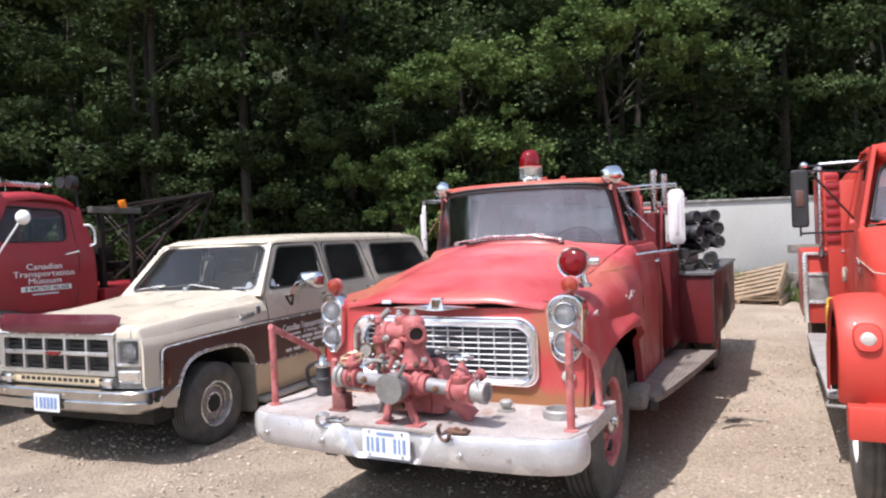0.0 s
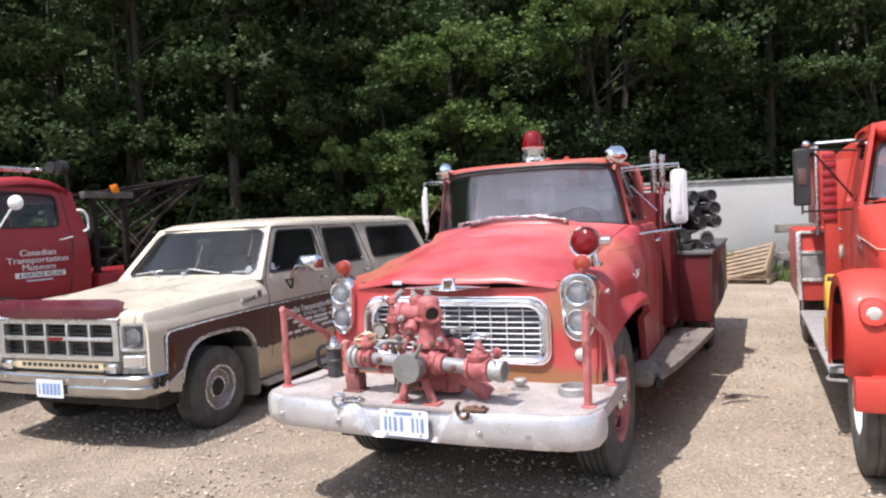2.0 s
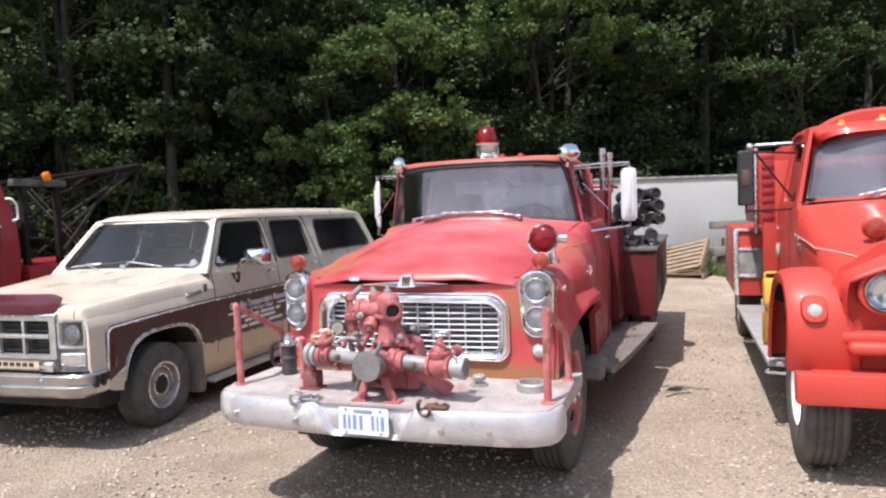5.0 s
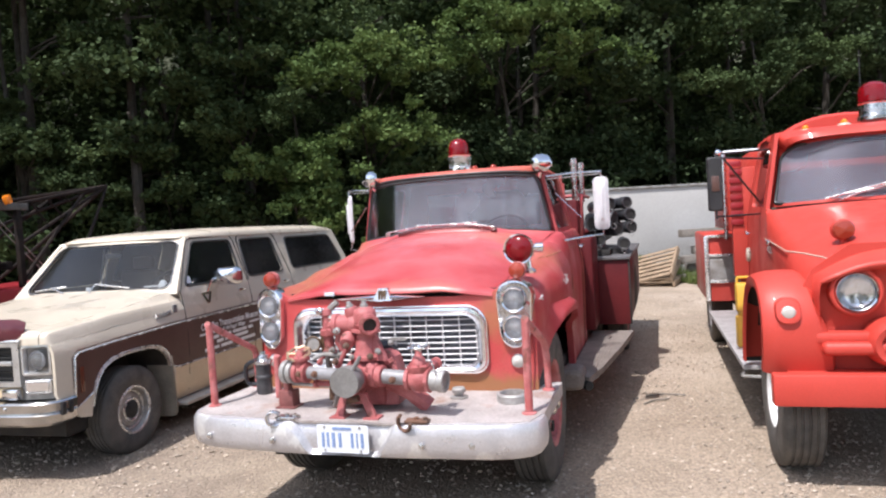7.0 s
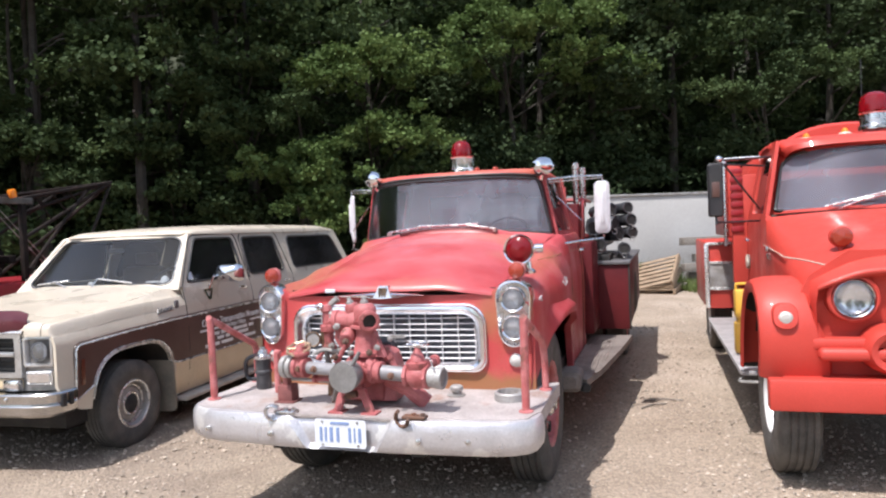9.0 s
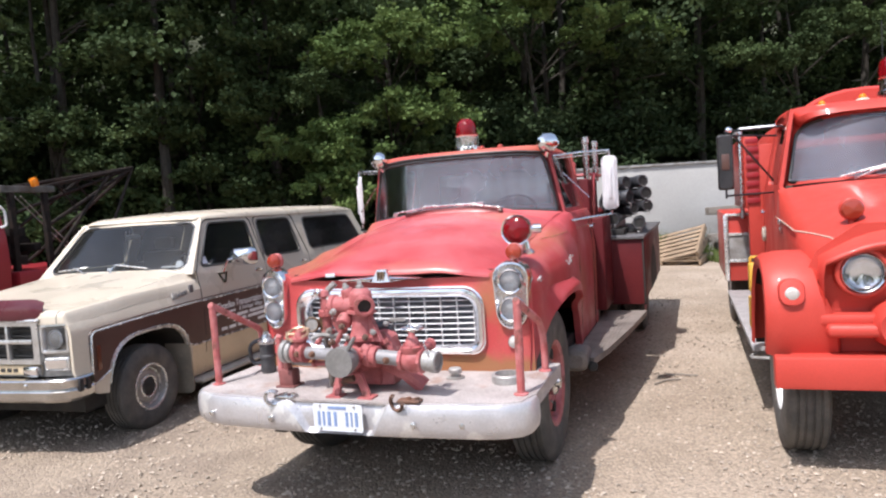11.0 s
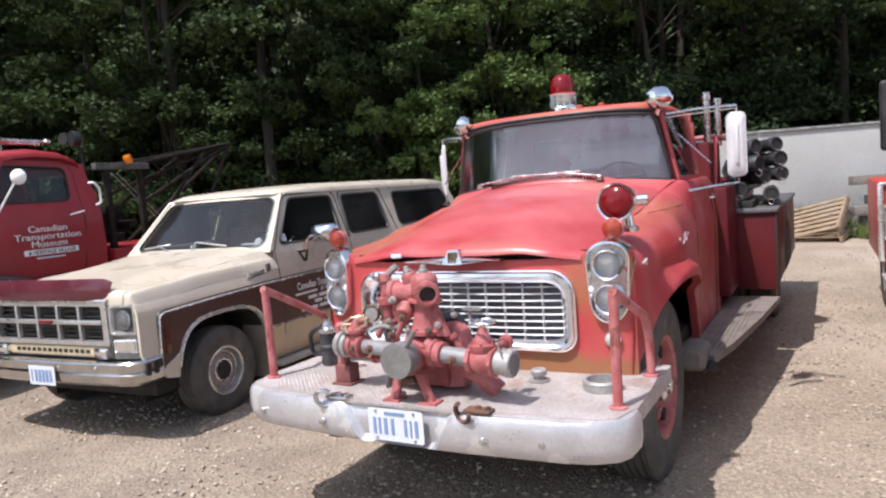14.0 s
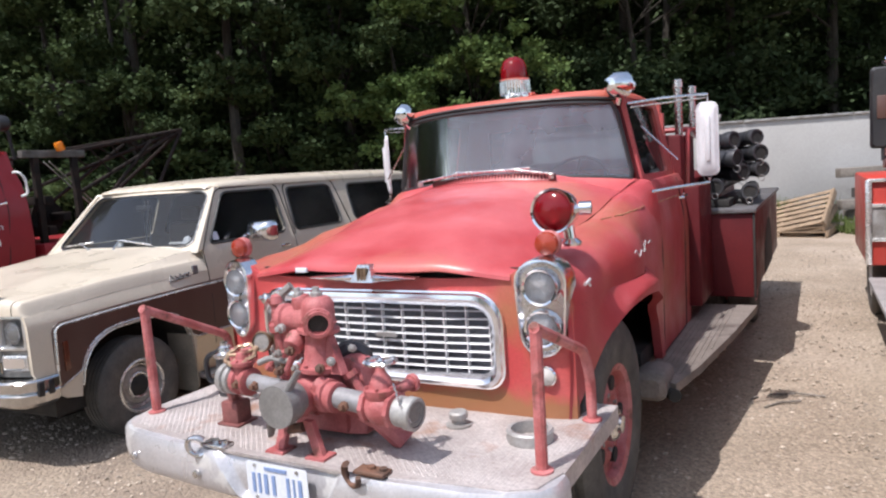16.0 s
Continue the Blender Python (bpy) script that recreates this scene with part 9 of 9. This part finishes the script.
M_CRANE = mat("dark_crane_iron", (0.013, 0.010, 0.009), 0.9, 0, (0.024, 0.016, 0.013), 8, 0.4, 0.6, 70, 0.15, spec=0.2)
M_BEAM = mat("grey_painted_iron", (0.10, 0.095, 0.09), 0.7, 0, (0.045, 0.036, 0.03), 7, 0.4, 0.65, 70, 0.12)
# rear bed and crane
bm = B()
box(bm, -1.75, 0.0, 1.05, 4.4, 0.95, 1.22, 0.02)
part("rear_bed", bm, M_RED3, wt, "deep red rear bed")
bm = B()
box(bm, -1.3, -0.45, -1.9, 4.3, 0.55, 0.75)
box(bm, -1.2, -0.55, -1.8, -0.5, 0.7, 1.3)
part("chassis", bm, M_DARK, wt)
for x in (-0.15, -1.6):
    for y in (1.15, 1.62):
        bm = B()
        box(bm, x - 0.034, x + 0.034, y - 0.034, y + 0.034, 1.2, 2.22, 0.006)
        part("crane_post", bm, M_CRANE, wt, "dark rusty crane post")
    bm = B()
    box(bm, x - 0.045, x + 0.045, 1.0, 1.75, 2.18, 2.26, 0.006)
    part("crane_beam", bm, M_BEAM, wt, "grey crane head beam")
    tip = (-0.85, 3.9, 2.62)
    for a, b in (((x, 1.45, 2.22), tip), ((x, 1.62, 1.75), tip), ((x, 1.62, 1.3), (lerp(x, tip[0], 0.62), 3.1, 2.42)), ((x, 2.4, 1.2), tip)):
        bm = B()
        tube(bm, [a, b], 0.024, 6)
        part("crane_boom_tube", bm, M_CRANE, wt, "dark rusty crane boom tube")
    for t in (0.2, 0.35, 0.5, 0.65, 0.8):
        bm = B()
        a, b = Vector((x, 1.45, 2.22)).lerp(Vector(tip), t), Vector((x, 1.62, 1.75)).lerp(Vector(tip), t + 0.08)
        tube(bm, [a, b], 0.012, 5)
        part("lattice_brace", bm, M_CRANE, wt)
for i, (y, z) in enumerate(((1.3, 1.35), (1.3, 1.7), (1.5, 1.5))):
    bm = B()
    box(bm, -1.5, -0.2, y - 0.05, y + 0.05, z - 0.05, z + 0.05, 0.01)
    part("cross_beam", bm, M_CRANE, wt)
bm = B()
lathe(bm, [(0.2, 0), (0.2, 0.03), (0.12, 0.04), (0.12, 0.7), (0.2, 0.71), (0.2, 0.74)], (-1.2, 1.42, 1.5), (1, 0, 0), 24)
part("winch_drum", bm, M_CRANE, wt, "dark winch drum")
for x in (-0.35, -0.45):
    bm = B()
    tube(bm, [(x, 1.45, 2.15), (x, 2.3, 1.3)], 0.008, 5)
    part("crane_cable", bm, M_STEEL, wt, "thin steel cable")
bm = B()
lathe(bm, [(0.045, 0), (0.05, 0.03), (0.05, 0.08), (0.04, 0.10), (0.002, 0.105)], (-0.02, 1.40, 2.25), (0, -0.35, 1), 20)
part("amber_lamp", bm, M_LENS_AMBER, wt, "amber warning lamp on the crane")
bm = B()
lathe(bm, [(0.09, -0.04), (0.095, 0.0), (0.08, 0.06), (0.04, 0.09), (0.002, 0.095)], (-0.75, 1.2, 2.62), (0.2, 1, 0), 20)
lathe(bm, [(0.075, -0.04), (0.08, 0.0), (0.065, 0.05), (0.03, 0.075), (0.002, 0.08)], (-0.93, 1.2, 2.63), (-0.2, 1, 0), 20)
tube(bm, [(-0.93, 1.25, 2.60), (-0.75, 1.28, 2.50)], 0.014, 6)
tube(bm, [(-0.75, 1.25, 2.58), (-0.75, 1.3, 2.2)], 0.02, 6)
part("work_lamp", bm, M_BLACK, wt, "two dark round work lamps on a post")
bm = B()
box(bm, WX - 0.7, WX + 0.7, 0.5, 0.75, 0.9, 1.6, 0.05)
part("bench_seat", bm, M_SEAT, wt)

# ---- timber and pallets by the wall ----
def pallet(m, label):
    root = thing("pallet", m, label, "pallet", "wooden pallets by the wall")
    for j in range(7):
        bm = B()
        box(bm, -0.95, 0.6, j * 0.155, j * 0.155 + 0.095, 0.10, 0.12, 0.003)
        part("deck_board", bm, M_PALLET, root)
    for x in (-0.92, -0.17, 0.605):
        bm = B()
        box(bm, x - 0.025, x + 0.025, 0, 1.03, 0.015, 0.10 if x < 0.6 else 0.135, 0.003)
        part("stringer", bm, M_PALLET, root)
    for j in (0, 3, 6):
        bm = B()
        box(bm, -0.95, 0.58, j * 0.155, j * 0.155 + 0.095, 0.0, 0.015, 0.003)
        part("bottom_board", bm, M_PALLET, root)
    return root


p0 = pallet(pose(5.95, 13.5, 0.16, 31, -13, -45), "weathered wooden pallet leaning on a pile by the wall")
copy_thing(p0, pose(5.9, 13.5, 0.13, 17, -7, -40))
copy_thing(p0, pose(5.9, 13.45, 0.10, 3, 0, -36))
rnd = random.Random(8)
for i, (x, z, ln, a) in enumerate(((8.15, 0.20, 2.6, 4), (8.3, 0.40, 2.2, -3), (8.15, 0.60, 2.3, 2), (8.3, 0.80, 2.0, 0), (8.3, 1.0, 1.6, 3), (8.2, 1.18, 2.4, 1))):
    bm = B()
    box(bm, -ln / 2, ln / 2, -0.10, 0.10, -0.085, 0.085, 0.012)
    tb = part("timber", bm, M_WOOD)
    tb.matrix_world = pose(x, 13.95 + 0.05 * math.sin(i * 2), z, 0, 0, a)
    tagged(tb, "weathered grey timber baulk stacked by the wall", "timber", "stacked timbers")

# weeds by the wall
rnd = random.Random(15)
pts, fcs = [], []
for i in range(2300):
    t = rnd.random()
    x, y = rnd.choice(((rnd.uniform(6.9, 8.6), rnd.uniform(13.2, 13.9)), (rnd.uniform(4.8, 9.5), rnd.uniform(14.3, 14.55)), (rnd.uniform(6.9, 8.6), rnd.uniform(13.2, 13.9))))
    h = rnd.uniform(0.08, 0.34)
    if i > 1800:
        x, y, h = rnd.choice((6.0, 6.2, 6.35, 7.1)) + rnd.gauss(0, 0.08), rnd.uniform(14.25, 14.5), rnd.uniform(0.2, 0.75)
    a = rnd.random() * 6.3
    lean = rnd.uniform(0, 0.12)
    w = rnd.uniform(0.006, 0.018)
    z = ground_z(x, y)
    k = len(pts)
    dx, dy = math.cos(a), math.sin(a)
    pts += [(x - dy * w, y + dx * w, z), (x + dy * w, y - dx * w, z), (x + dx * lean + dy * w * 0.7, y + dy * lean - dx * w * 0.7, z + h * 0.6), (x + dx * lean * 2, y + dy * lean * 2, z + h)]
    fcs += [(k, k + 1, k + 2), (k, k + 2, k + 3)]
me = bpy.data.meshes.new("weeds")
me.from_pydata(pts, [], fcs)
me.materials.append(M_GRASS)
tagged(new("weeds", me), "green weeds growing along the wall and timbers", "weeds", kind="stuff")

# a few twigs lying on the gravel
for x, y, a, ln in ((2.45, 5.75, 20, 0.30), (2.62, 5.9, -15, 0.36), (2.3, 5.85, 60, 0.16)):
    bm = B()
    tube(bm, [(-ln / 2, 0, 0.012), (0, 0.02, 0.02), (ln / 2, -0.01, 0.012)], 0.008, 6)
    tw_ = part("twig", bm, M_WOOD)
    tw_.matrix_world = pose(x, y, ground_z(x, y), 0, 0, a)
    tagged(tw_, "dry brown twig lying on the gravel", "twig", "twigs on the gravel")
